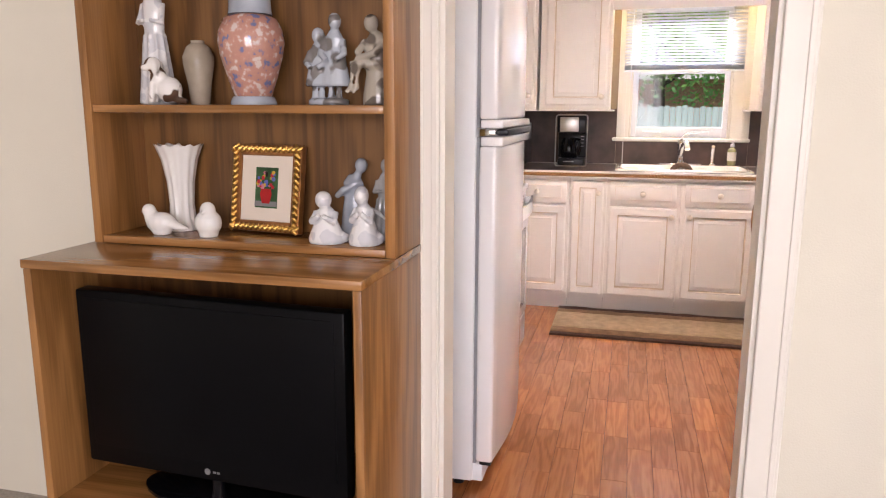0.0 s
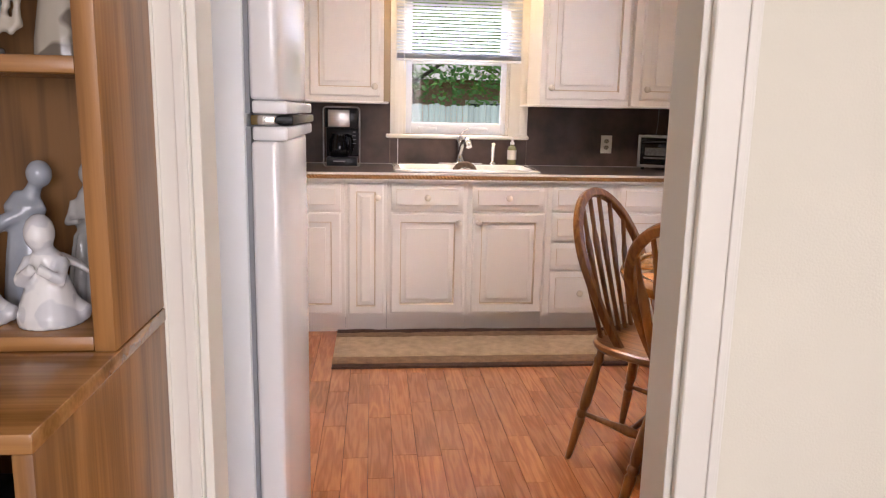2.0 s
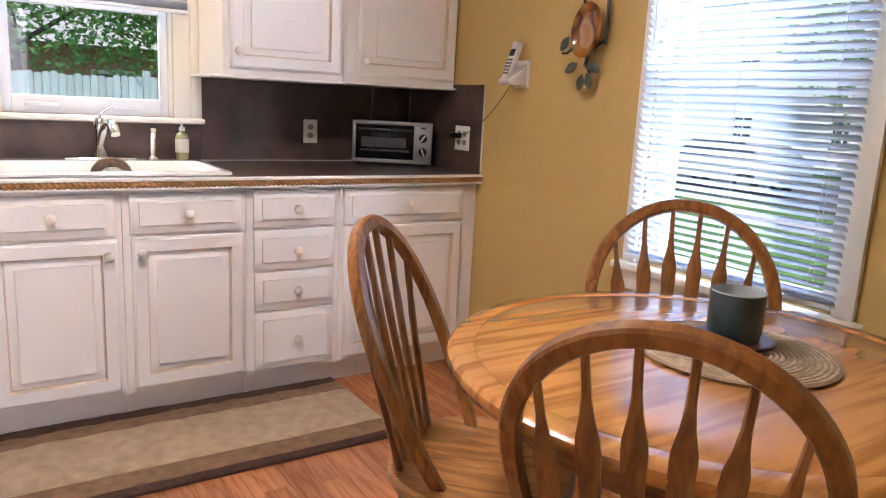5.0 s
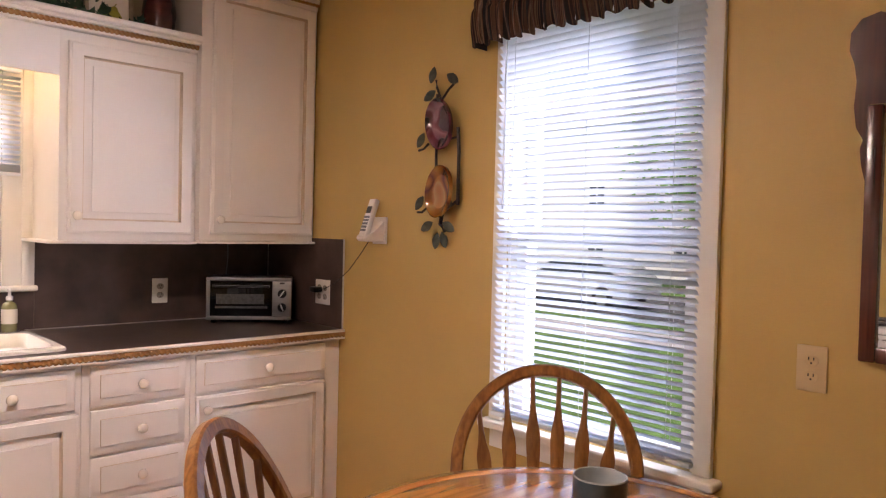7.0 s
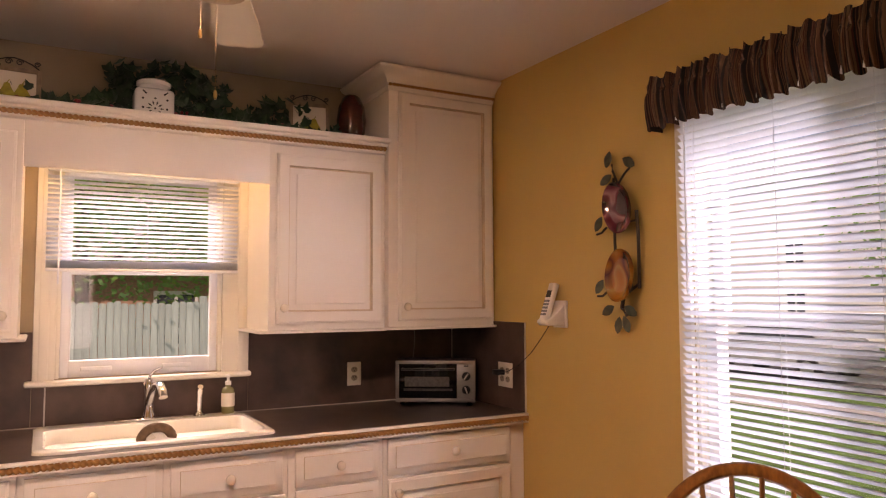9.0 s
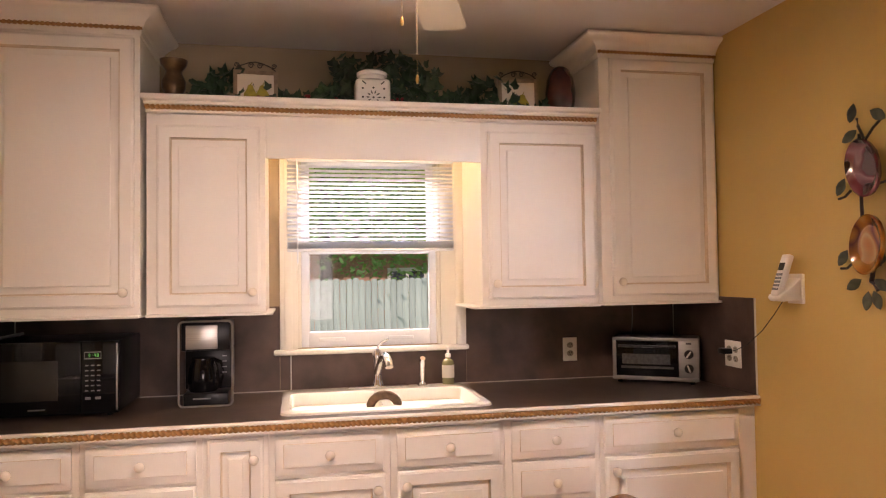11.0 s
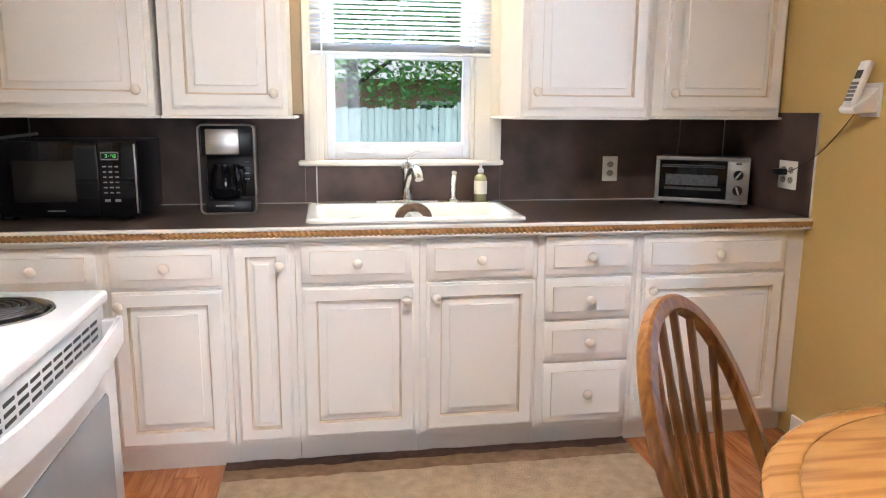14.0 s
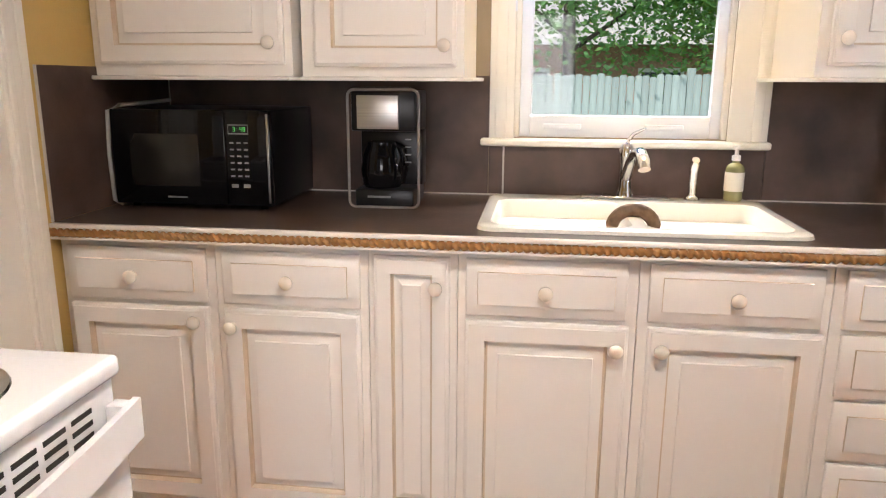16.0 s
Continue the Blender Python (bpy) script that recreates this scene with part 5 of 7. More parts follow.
def seven_seg(bm, x, z, digit, s):
    on = {"3": "abcdg", "4": "bcfg", "8": "abcdefg", ":": ":"}[digit]
    w, h, k = 0.5 * s, s, 0.10 * s
    bars = {"a": (0, w, h - k, h), "d": (0, w, 0, k), "g": (0, w, h / 2 - k / 2, h / 2 + k / 2), "f": (0, k, h / 2, h), "b": (w - k, w, h / 2, h), "e": (0, k, 0, h / 2), "c": (w - k, w, 0, h / 2)}
    if on == ":":
        for zz in (0.3, 0.7):
            box(bm, x + w * 0.4, x + w * 0.6, 0, 0.0006, z + h * zz - k / 2, z + h * zz + k / 2)
        return
    for c in on:
        a = bars[c]
        box(bm, x + a[0], x + a[1], 0, 0.0006, z + a[2], z + a[3])


def make_microwave():
    t = thing("microwave", (-2.805, -0.280, 0.907), "black countertop microwave with a lit green clock", "microwave")
    x0, x1, y0, y1, z0, z1 = -0.222, 0.258, -0.135, 0.250, 0.012, 0.286
    bm = B()
    box(bm, x0, x1, y0 + 0.02, y1, z0, z1, 0.005)
    part("body", bm, BLACK, t)
    bm = B()
    box(bm, x0, x0 + 0.345, y0, y0 + 0.019, z0, z1, 0.004)
    d = part("door", bm, BLACKGLOSS, t, "glossy black door")
    bm = B()
    box(bm, x0 + 0.055, x0 + 0.265, y0 - 0.0012, y0 + 0.002, z0 + 0.055, z0 + 0.205, 0.0005)
    part("window", bm, DARKMESH, d, "dark mesh window")
    bm = B()
    box(bm, x0 + 0.347, x1, y0, y0 + 0.019, z0, z1, 0.004)
    p = part("control_panel", bm, BLACKGLOSS, t, "glossy black control panel")
    bm = B()
    box(bm, 0.135, 0.195, y0 - 0.001, y0, 0.218, 0.222)
    box(bm, 0.135, 0.195, y0 - 0.001, y0, 0.243, 0.246)
    box(bm, 0.135, 0.1365, y0 - 0.001, y0, 0.218, 0.246)
    box(bm, 0.1935, 0.195, y0 - 0.001, y0, 0.218, 0.246)
    part("display_frame", bm, LABELGREY, p, smooth=False)
    key = B()
    box(key, 0, 0.012, -0.001, 0.001, 0, 0.0045)
    me = mesh_of("key", key, LABELGREY, False)
    for r in range(6):
        for c in range(3):
            piece("key", me, p, (0.138 + c * 0.021, y0, 0.192 - r * 0.019))
    key = B()
    box(key, 0, 0.020, -0.001, 0.001, 0, 0.010)
    me = mesh_of("key", key, LABELGREY, False)
    for x in (0.138, 0.174):
        piece("key", me, p, (x, y0, 0.066))
    bm = B()
    box(bm, -0.06, 0.0, y0 - 0.001, y0 + 0.001, 0.032, 0.037)
    part("maker_mark", bm, LABELGREY, p, "small grey printed bar", smooth=False)
    bm = B()
    for i, ch in enumerate("3:48"):
        seven_seg(bm, 0.150 + i * 0.010, 0.2265, ch, 0.0125)
    part("clock_digits", bm, LED, p, "green lit clock digits", at=(0, y0 - 0.0016, 0), smooth=False)
    # Steel strip added as the highlight down the front's right edge.
    bm = B()
    box(bm, x1 - 0.010, x1 - 0.004, y0 - 0.003, y0 + 0.004, z0 + 0.01, z1 - 0.01, 0.001)
    part("edge_highlight", bm, STEEL, t, "steel strip standing in for the edge highlight")
    for x in (x0 + 0.04, x1 - 0.04):
        for y in (y0 + 0.04, y1 - 0.04):
            part("foot", lathe(B(), [(0.012, 0), (0.012, 0.0125)], 8, (x, y, 0)), BLACK, t)


make_microwave()


def make_tray():
    t = thing("metal_tray", (-3.053, -0.195, 0.907), "pale metal tray standing upright beside the microwave", "tray")
    bm = B()
    pts = [(0.09, 0.02, 0.34), (0.09, 0.02, 0.305), (0.03, -0.17, 0.295), (0.012, -0.205, 0.280), (0.010, -0.212, 0.15), (0.014, -0.212, 0.02), (0.03, -0.20, 0.006), (0.05, -0.12, 0.006)]
    tube(bm, pts[1:], 0.006, 8)
    part("rim", bm, TRAY, t)


make_tray()


def make_toaster():
    ax, ay, bx, by = -0.415, -0.165, -0.092, -0.378
    w = math.hypot(bx - ax, by - ay)
    rz = math.degrees(math.atan2(by - ay, bx - ax))
    t = thing("toaster_oven", (ax, ay, 0.907), "steel-fronted toaster oven turned across the corner", "toaster oven", rz)
    z0, z1, d = 0.014, 0.214, 0.20
    bm = B()
    box(bm, 0.002, w - 0.002, 0.012, d, z0, z1 - 0.002, 0.006)
    part("body", bm, BLACK, t, "black metal casing")
    bm = B()
    box(bm, 0, w, 0, 0.012, z0, z0 + 0.018, 0.003)
    box(bm, 0, w, 0, 0.012, z1 - 0.016, z1, 0.003)
    box(bm, 0, 0.016, 0, 0.012, z0 + 0.018, z1 - 0.016, 0.003)
    box(bm, w - 0.088, w, 0, 0.012, z0 + 0.018, z1 - 0.016, 0.003)
    part("front_frame", bm, DULLSTEEL, t, "brushed steel front frame")
    bm = B()
    box(bm, 0.018, w - 0.09, 0.002, 0.010, z0 + 0.020, z1 - 0.018, 0.003)
    g = part("glass_door", bm, BLACKGLOSS, t, "dark glass door")
    bm = B()
    box(bm, 0.04, w - 0.11, 0.0003, 0.0019, z0 + 0.055, z0 + 0.066)
    box(bm, 0.045, w - 0.125, 0.0003, 0.0019, z0 + 0.075, z0 + 0.122)
    part("rack", bm, DIMRACK, g, "pale rack seen through the glass", smooth=False)
    bm = B()
    tube(bm, [(0.03, -0.020, z1 - 0.040), (w - 0.10, -0.020, z1 - 0.040)], 0.006, 8)
    for x in (0.035, w - 0.105):
        tube(bm, [(x, 0.004, z1 - 0.04), (x, -0.020, z1 - 0.04)], 0.005, 8)
    part("door_handle", bm, BLACK, g, "black bar handle")
    for zz, ang in ((0.075, 20), (0.140, -35)):
        bm = B()
        lathe(bm, [(0.021, 0), (0.020, 0.012), (0.016, 0.016)], 20)
        k = part("knob", bm, BLACK, t, "black control knob", at=(w - 0.043, 0.0, zz), rot=(90, 0, 0))
        bm = B()
        box(bm, -0.0035, 0.0035, -0.017, 0.017, 0.0162, 0.0185, 0.001)
        part("pointer", bm, STEEL, k, "white pointer", rot=(0, 0, ang))
    bm = B()
    box(bm, w - 0.055, w - 0.032, -0.001, 0.002, z1 - 0.030, z1 - 0.022)
    part("lamp_window", bm, SLOT, t, smooth=False)
    for x in (0.03, w - 0.03):
        for y in (0.03, d - 0.03):
            part("foot", lathe(B(), [(0.012, 0), (0.012, 0.015)], 8, (x, y, 0)), BLACK, t)


make_toaster()

# ---------- rug ----------
def make_rug():
    t = thing("kitchen_rug", (-1.479, -0.915, 0.0), "striped brown and beige kitchen runner with a rough woven pile", "rug")
    w = 0.779

    def band(y0, y1, h, material, label, wav=0.0):
        bm = B()
        n = 90
        lo, hi = [], []
        for i in range(n + 1):
            x = -w + 2 * w * i / n
            e = wav * (noise.noise((x * 14, y1 * 9, 0)) + 0.6 * noise.noise((x * 40, y1, 3)))
            hh = h + 0.0025 * noise.noise((x * 9, y0 * 11, 1))
            lo.append((bm.verts.new((x, y0, 0.0005)), bm.verts.new((x, y0, hh - 0.002)), bm.verts.new((x, y0 + 0.004, hh))))
            hi.append((bm.verts.new((x, y1 + e - 0.004, hh)), bm.verts.new((x, y1 + e, hh - 0.002)), bm.verts.new((x, y1 + e, 0.0005))))
        for i in range(n):
            a, b = lo[i] + hi[i], lo[i + 1] + hi[i + 1]
            for k in range(5):
                bm.faces.new((a[k], a[k + 1], b[k + 1], b[k]))
        part("band", bm, material, t, label)
    band(-0.310, -0.262, 0.012, RUG_DARK, "dark brown border")
    band(-0.262, -0.165, 0.013, RUG_MID, "mid brown band")
    band(-0.165, 0.160, 0.015, RUG_BEIGE, "beige middle band", 0.010)
    band(0.150, 0.245, 0.0135, RUG_MID, "mid brown band", 0.014)
    band(0.235, 0.312, 0.012, RUG_DARK, "dark brown border", 0.008)


make_rug()

# ---------- living room: the hutch and what stands in it ----------
HX0, HX1, HYB, HYU, HYF, HZ = -3.225, -2.378, -3.478, -3.690, -3.920, 0.930


def make_hutch():
    t = thing("hutch", (0, 0, 0), "oak hutch with open shelves over a television niche", "hutch")
    bm = B()
    box(bm, HX1 - 0.020, HX1, HYF, HYB, 0, HZ - 0.022, 0.002)
    part("side_panel", bm, HUTCH, t)
    bm = B()
    box(bm, HX0, HX0 + 0.022, HYF, HYB, 0, HZ - 0.022, 0.002)
    part("side_panel", bm, HUTCH, t)
    bm = B()
    box(bm, HX0 - 0.004, HX1 + 0.002, HYF - 0.003, HYB, HZ - 0.0215, HZ, 0.003)
    part("counter", bm, HUTCHX, t, "glossy oak ledge")
    bm = B()
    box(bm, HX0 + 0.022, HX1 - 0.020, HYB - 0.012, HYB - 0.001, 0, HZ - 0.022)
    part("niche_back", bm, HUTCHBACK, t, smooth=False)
    bm = B()
    box(bm, HX0 + 0.022, HX1 - 0.020, HYF + 0.01, HYB - 0.013, 0.298, 0.318, 0.002)
    part("niche_floor", bm, HUTCHX, t)
    for x0, x1 in ((HX1 - 0.026, HX1), (HX0 + 0.012, HX0 + 0.036)):
        bm = B()
        box(bm, x0, x1, HYU, HYB, HZ + 0.0005, 2.25, 0.002)
        part("upright", bm, HUTCH, t)
    bm = B()
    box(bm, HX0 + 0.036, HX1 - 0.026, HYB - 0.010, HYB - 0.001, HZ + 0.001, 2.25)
    part("back_panel", bm, HUTCHBACK, t, "oak back panel with the shelves' shade put into its colour", smooth=False)
    for z0, z1 in ((HZ + 0.0008, HZ + 0.020), (1.268, 1.288), (1.62, 1.64), (1.94, 1.96), (2.23, 2.25)):
        bm = B()
        box(bm, HX0 + 0.037, HX1 - 0.027, HYU + 0.003, HYB - 0.011, z0, z1, 0.002)
        part("shelf", bm, HUTCHX, t)


make_hutch()


def make_tv():
    t = thing("television", (-2.800, -3.80, 0.318), "black flat-screen television standing in the hutch niche", "television", -3)
    bm = B()
    box(bm, -0.368, 0.362, -0.045, 0.0, 0.066, 0.522, 0.006)
    part("bezel", bm, SCREEN, t)
    bm = B()
    box(bm, -0.343, 0.337, -0.0475, -0.0445, 0.115, 0.502, 0.001)
    part("screen", bm, SCREEN, t, "dark glossy screen")
    bm = B()
    lathe(bm, [(0.008, 0), (0.008, 0.0015)], 16)
    part("logo", bm, LABELGREY, t, "small grey round logo", at=(-0.012, -0.0452, 0.090), rot=(90, 0, 0))
    bm = B()
    for k in range(2):
        box(bm, 0.003 + k * 0.011, 0.011 + k * 0.011, -0.0462, -0.0448, 0.0875, 0.0925)
    part("logo_bar", bm, LABELGREY, t, smooth=False)
    bm = B()
    lathe(bm, [(0.02, 0.012), (0.016, 0.03), (0.016, 0.08)], 14, (0, -0.02, 0))
    part("neck", bm, BLACKGLOSS, t)
    bm = B()
    lathe(bm, [(0.24, 0.0), (0.24, 0.008), (0.22, 0.013), (0.02, 0.016)], 32, sy=0.42)
    part("stand", bm, BLACKGLOSS, t, "oval glossy black stand", at=(0, 0.02, 0))


make_tv()

# ---------- ceiling fan ----------
def make_fan():
    t = thing("ceiling_fan", (-1.600, -1.75, -0.10), "brass ceiling fan with pale blades and lit glass shades", "ceiling fan")
    bm = B()
    lathe(bm, [(0.02, 2.26), (0.085, 2.27), (0.11, 2.30), (0.11, 2.35), (0.08, 2.38), (0.03, 2.40), (0.03, 2.44), (0.03, 2.54), (0.065, 2.55), (0.07, 2.579)], 28)
    part("motor", bm, BRASS, t, "antique brass motor housing")
    bm = B()
    lathe(bm, [(0.02, 2.20), (0.06, 2.21), (0.07, 2.24), (0.05, 2.2595)], 24)
    part("light_kit", bm, BRASS, t)
    for k in range(4):
        a = radians(72 + 90 * k)
        bm = B()
        out = [(0.17, -0.045), (0.40, -0.062), (0.56, -0.068), (0.585, -0.062), (0.60, -0.045), (0.60, 0.045), (0.585, 0.062), (0.56, 0.068), (0.40, 0.062), (0.17, 0.045)]
        slab(bm, out, "z", 2.296, 2.302)
        b = part("blade", bm, FROST, t, "pale rounded blade", rot=(0, 0, math.degrees(a)))
        bm = B()
        box(bm, 0.10, 0.22, -0.018, 0.018, 2.288, 2.2955, 0.002)
        part("blade_iron", bm, BRASS, b)
    for k in range(3):
        a = radians(180 + 90 * k)
        c = (0.095 * math.cos(a), 0.095 * math.sin(a), 2.285)
        bm = B()
        tube(bm, [(0.05 * math.cos(a), 0.05 * math.sin(a), 2.225), c], 0.008, 8)
        arm = part("lamp_arm", bm, BRASS, t)
        bm = B()
        ball(bm, (c[0] * 1.1, c[1] * 1.1, 2.292), 0.041, 1, 1, 1, 16)
        part("glass_shade", bm, BULB, arm, "lit opal globe")
        # Unseen bell added to dim the globe's light on wall cabinets and shelf.
        bm = B()
        lathe(bm, [(0.062, -0.026), (0.060, -0.008), (0.055, 0.020), (0.044, 0.044), (0.022, 0.056), (0.003, 0.058)], 24, (c[0] * 1.1, c[1] * 1.1, 2.292), cap=False)
        part("bell", bm, OPAL, arm, "pale translucent bell, unseen, added to hold light off the wall cabinets")
    for dx, dz in ((0.0, 1.995), (-0.035, 2.13)):
        bm = B()
        z = 2.20
        while z > dz:
            ball(bm, (dx, 0.02, z), 0.0015, seg=6)
            z -= 0.006
        lathe(bm, [(0.003, 0), (0.005, 0.008), (0.003, 0.02)], 8, (dx, 0.02, dz - 0.02))
        part("pull_chain", bm, BRASS, t, "beaded pull chain")


make_fan()

# ---------- figurines and ornaments in the hutch ----------
def porcelain(name, at, label, category, build, material, rz=0, voxel=0.0032):
    """One plain mesh: rough forms fused and smoothed like glazed porcelain."""
    bm = B()
    build(bm)
    ob = part(name, bm, material)
    ob.matrix_basis = pose(*at, 0, 0, rz)
    tagged(ob, label, category)
    r = ob.modifiers.new("fuse", "REMESH")
    r.mode, r.voxel_size, r.use_smooth_shade = "VOXEL", voxel, True
    s = ob.modifiers.new("soften", "SMOOTH")
    s.factor, s.iterations = 0.5, 2
    return ob


ZL, ZU, YF = HZ + 0.0205, 1.2885, -3.575


def robed(h, w, lean_x=0.0):
    def f(bm):
        lathe(bm, [(w * 0.50, 0), (w * 0.52, h * 0.03), (w * 0.42, h * 0.25), (w * 0.30, h * 0.52), (w * 0.33, h * 0.66), (w * 0.24, h * 0.78), (w * 0.12, h * 0.83)], 18, sy=0.75)
        ball(bm, (lean_x, -w * 0.05, h * 0.90), h * 0.075, 0.9, 1.0, 1.15, 14)
        for s in (-1, 1):
            tube(bm, [(s * w * 0.30, 0, h * 0.72), (s * w * 0.38, -w * 0.18, h * 0.58), (s * w * 0.10, -w * 0.36, h * 0.60)], [w * 0.10, w * 0.09, w * 0.06], 8)
        for k in range(7):
            a = math.pi * (0.9 + 0.2 * k)
            tube(bm, [(math.cos(a) * w * 0.31, math.sin(a) * w * 0.24, h * 0.5), (math.cos(a) * w * 0.50, math.sin(a) * w * 0.38, 0.004)], [0.004, 0.008], 6)
    return f


def couple(bm):
    lathe(bm, [(0.052, 0), (0.054, 0.012), (0.045, 0.016)], 18, sy=0.7)
    for cx, h, w in ((-0.026, 0.185, 0.062), (0.018, 0.222, 0.07)):
        lathe(bm, [(w * 0.55, 0.045), (w * 0.56, 0.052), (w * 0.40, h * 0.52), (w * 0.30, h * 0.62), (w * 0.34, h * 0.72), (w * 0.16, h * 0.82)], 16, (cx, 0, 0), sy=0.7)
        ball(bm, (cx + 0.004, -0.006, h * 0.90), 0.0175, 0.95, 1.0, 1.15, 12)
        for s in (-0.5, 0.5):
            tube(bm, [(cx + s * w * 0.3, -0.006, 0.012), (cx + s * w * 0.3, 0, 0.055)], [0.009, 0.006], 8)
            tube(bm, [(cx + s * w * 0.6, 0, h * 0.70), (cx + s * w * 0.85, -0.015, h * 0.55), (cx + s * w * 0.3, -0.03, h * 0.48)], [0.010, 0.009, 0.007], 8)


def sitting_boy(bm):
    lathe(bm, [(0.036, 0), (0.034, 0.03), (0.026, 0.075), (0.028, 0.09)], 14, (0.012, 0.01, 0), sy=0.8)
    lathe(bm, [(0.030, 0.085), (0.032, 0.10), (0.030, 0.14), (0.022, 0.165), (0.010, 0.175)], 14, (0.014, 0.008, 0), sy=0.7)
    ball(bm, (0.004, -0.002, 0.193), 0.0195, 0.95, 1, 1.12, 12)
    for s in (-1, 1):
        tube(bm, [(0.012 + s * 0.010, -0.002, 0.098), (-0.030 + s * 0.006, -0.022, 0.096), (-0.036 + s * 0.008, -0.022, 0.040), (-0.046 + s * 0.008, -0.028, 0.030)], [0.014, 0.0125, 0.008, 0.007], 8)
        tube(bm, [(0.014 + s * 0.026, 0.004, 0.152), (-0.004 + s * 0.022, -0.022, 0.122), (-0.026, -0.024, 0.110)], [0.010, 0.009, 0.007], 8)


def kneeling(bm):
    lathe(bm, [(0.046, 0), (0.047, 0.012), (0.038, 0.035), (0.026, 0.062), (0.022, 0.082), (0.010, 0.092)], 16, sy=0.8)
    ball(bm, (-0.004, -0.006, 0.108), 0.0215, 1, 1, 1.05, 12)
    for s in (-1, 1):
        tube(bm, [(s * 0.024, 0, 0.076), (s * 0.030, -0.022, 0.055), (s * 0.004, -0.034, 0.072)], [0.010, 0.009, 0.007], 8)
    tube(bm, [(0.02, 0.01, 0.02), (0.055, 0.005, 0.012)], [0.018, 0.010], 8)


def winged(bm):
    kneeling(bm)
    for v in bm.verts:
        v.co.z *= 1.12
        v.co.x *= 0.85
    for s in (-1, 1):
        tube(bm, [(s * 0.008, 0.016, 0.088), (s * 0.030, 0.022, 0.076), (s * 0.050, 0.026, 0.058)], [0.014, 0.012, 0.004], 8, 0.45)


def spaniel(bm):
    ball(bm, (0.012, 0, 0.038), 0.034, 1.0, 0.8, 1.0)
    ball(bm, (-0.012, -0.004, 0.065), 0.026, 0.85, 0.8, 1.1)
    ball(bm, (-0.022, -0.012, 0.100), 0.0195, 1.1, 0.9, 1.0)
    ball(bm, (-0.038, -0.02, 0.092), 0.010, 1.3, 0.9, 0.9)
    for s in (-1, 1):
        ball(bm, (-0.012, -0.008 + s * 0.017, 0.092), 0.011, 0.8, 0.5, 1.7)
        tube(bm, [(-0.022, s * 0.012 - 0.006, 0.055), (-0.028, s * 0.012 - 0.008, 0.006)], [0.009, 0.008], 8)
    tube(bm, [(0.035, 0.0, 0.012), (0.062, -0.010, 0.008)], [0.012, 0.006], 8)


def dove(bm):
    ball(bm, (0, 0, 0.030), 0.033, 1.35, 0.85, 0.9)
    ball(bm, (-0.034, -0.002, 0.062), 0.019, 1, 0.9, 1)
    tube(bm, [(-0.025, 0, 0.04), (-0.034, 0, 0.06)], [0.022, 0.017], 10)
    tube(bm, [(-0.050, 0, 0.060), (-0.060, 0, 0.056)], [0.006, 0.002], 6)
    tube(bm, [(0.03, 0, 0.028), (0.062, 0, 0.020), (0.080, 0, 0.018)], [0.022, 0.014, 0.006], 8, 0.6)
    lathe(bm, [(0.02, 0), (0.024, 0.01)], 12, sx=1.2)


def small_bird(bm):
    ball(bm, (0, 0, 0.036), 0.036, 1.0, 0.95, 1.0)
    ball(bm, (0.004, -0.006, 0.070), 0.021, 1, 0.95, 1.05)
    lathe(bm, [(0.024, 0), (0.026, 0.012)], 12)
    tube(bm, [(0.004, -0.026, 0.068), (0.004, -0.036, 0.065)], [0.006, 0.002], 6)


def goose_girl(bm):
    lathe(bm, [(0.034, 0), (0.036, 0.02), (0.030, 0.07), (0.024, 0.11), (0.027, 0.145), (0.012, 0.165)], 14, (-0.006, 0, 0), sy=0.75)
    ball(bm, (0.018, -0.004, 0.188), 0.017, 1, 1, 1.15, 12)
    tube(bm, [(0.0, 0, 0.150), (0.014, -0.002, 0.180)], [0.014, 0.008], 8)
    for s in (-1, 1):
        tube(bm, [(s * 0.020, 0, 0.145), (-0.026, -0.022 * s, 0.125), (-0.048, -0.01, 0.108)], [0.010, 0.010, 0.008], 8)
    tube(bm, [(0.016, 0, 0.03), (0.046, 0, 0.012)], [0.020, 0.010], 8)


porcelain("figurine", (-3.085, YF + 0.02, ZU), "tall white robed porcelain figurine on the upper shelf", "figurine", robed(0.36, 0.092), CHERUB)
porcelain("figurine", (-3.020, YF - 0.045, ZU), "small white and brown spaniel dog figurine", "figurine", spaniel, SPANIEL, 10)
porcelain("figurine", (-2.586, YF, ZU), "grey porcelain figurine of two standing girls", "figurine", couple, GIRLS)
porcelain("figurine", (-2.476, YF, ZU), "grey-brown porcelain figurine of a seated child", "figurine", sitting_boy, CHILD)
porcelain("figurine", (-2.578, YF - 0.055, ZL), "white porcelain kneeling cherub figurine", "figurine", kneeling, CHERUB)
porcelain("figurine", (-2.478, YF - 0.055, ZL), "white porcelain winged cherub figurine at prayer", "figurine", winged, CHERUB)
porcelain("figurine", (-2.532, YF + 0.03, ZL), "pale blue porcelain figurine of a bending girl", "figurine", goose_girl, BLUEPORC)
porcelain("figurine", (-2.448, YF + 0.030, ZL), "dark grey porcelain figurine of a standing girl", "figurine", robed(0.21, 0.075), GREYPORC)
porcelain("figurine", (-3.050, YF - 0.055, ZL), "white porcelain dove figurine", "figurine", dove, CERAMIC)
porcelain("figurine", (-2.910, YF - 0.055, ZL), "small white porcelain bird figurine", "figurine", small_bird, CERAMIC)


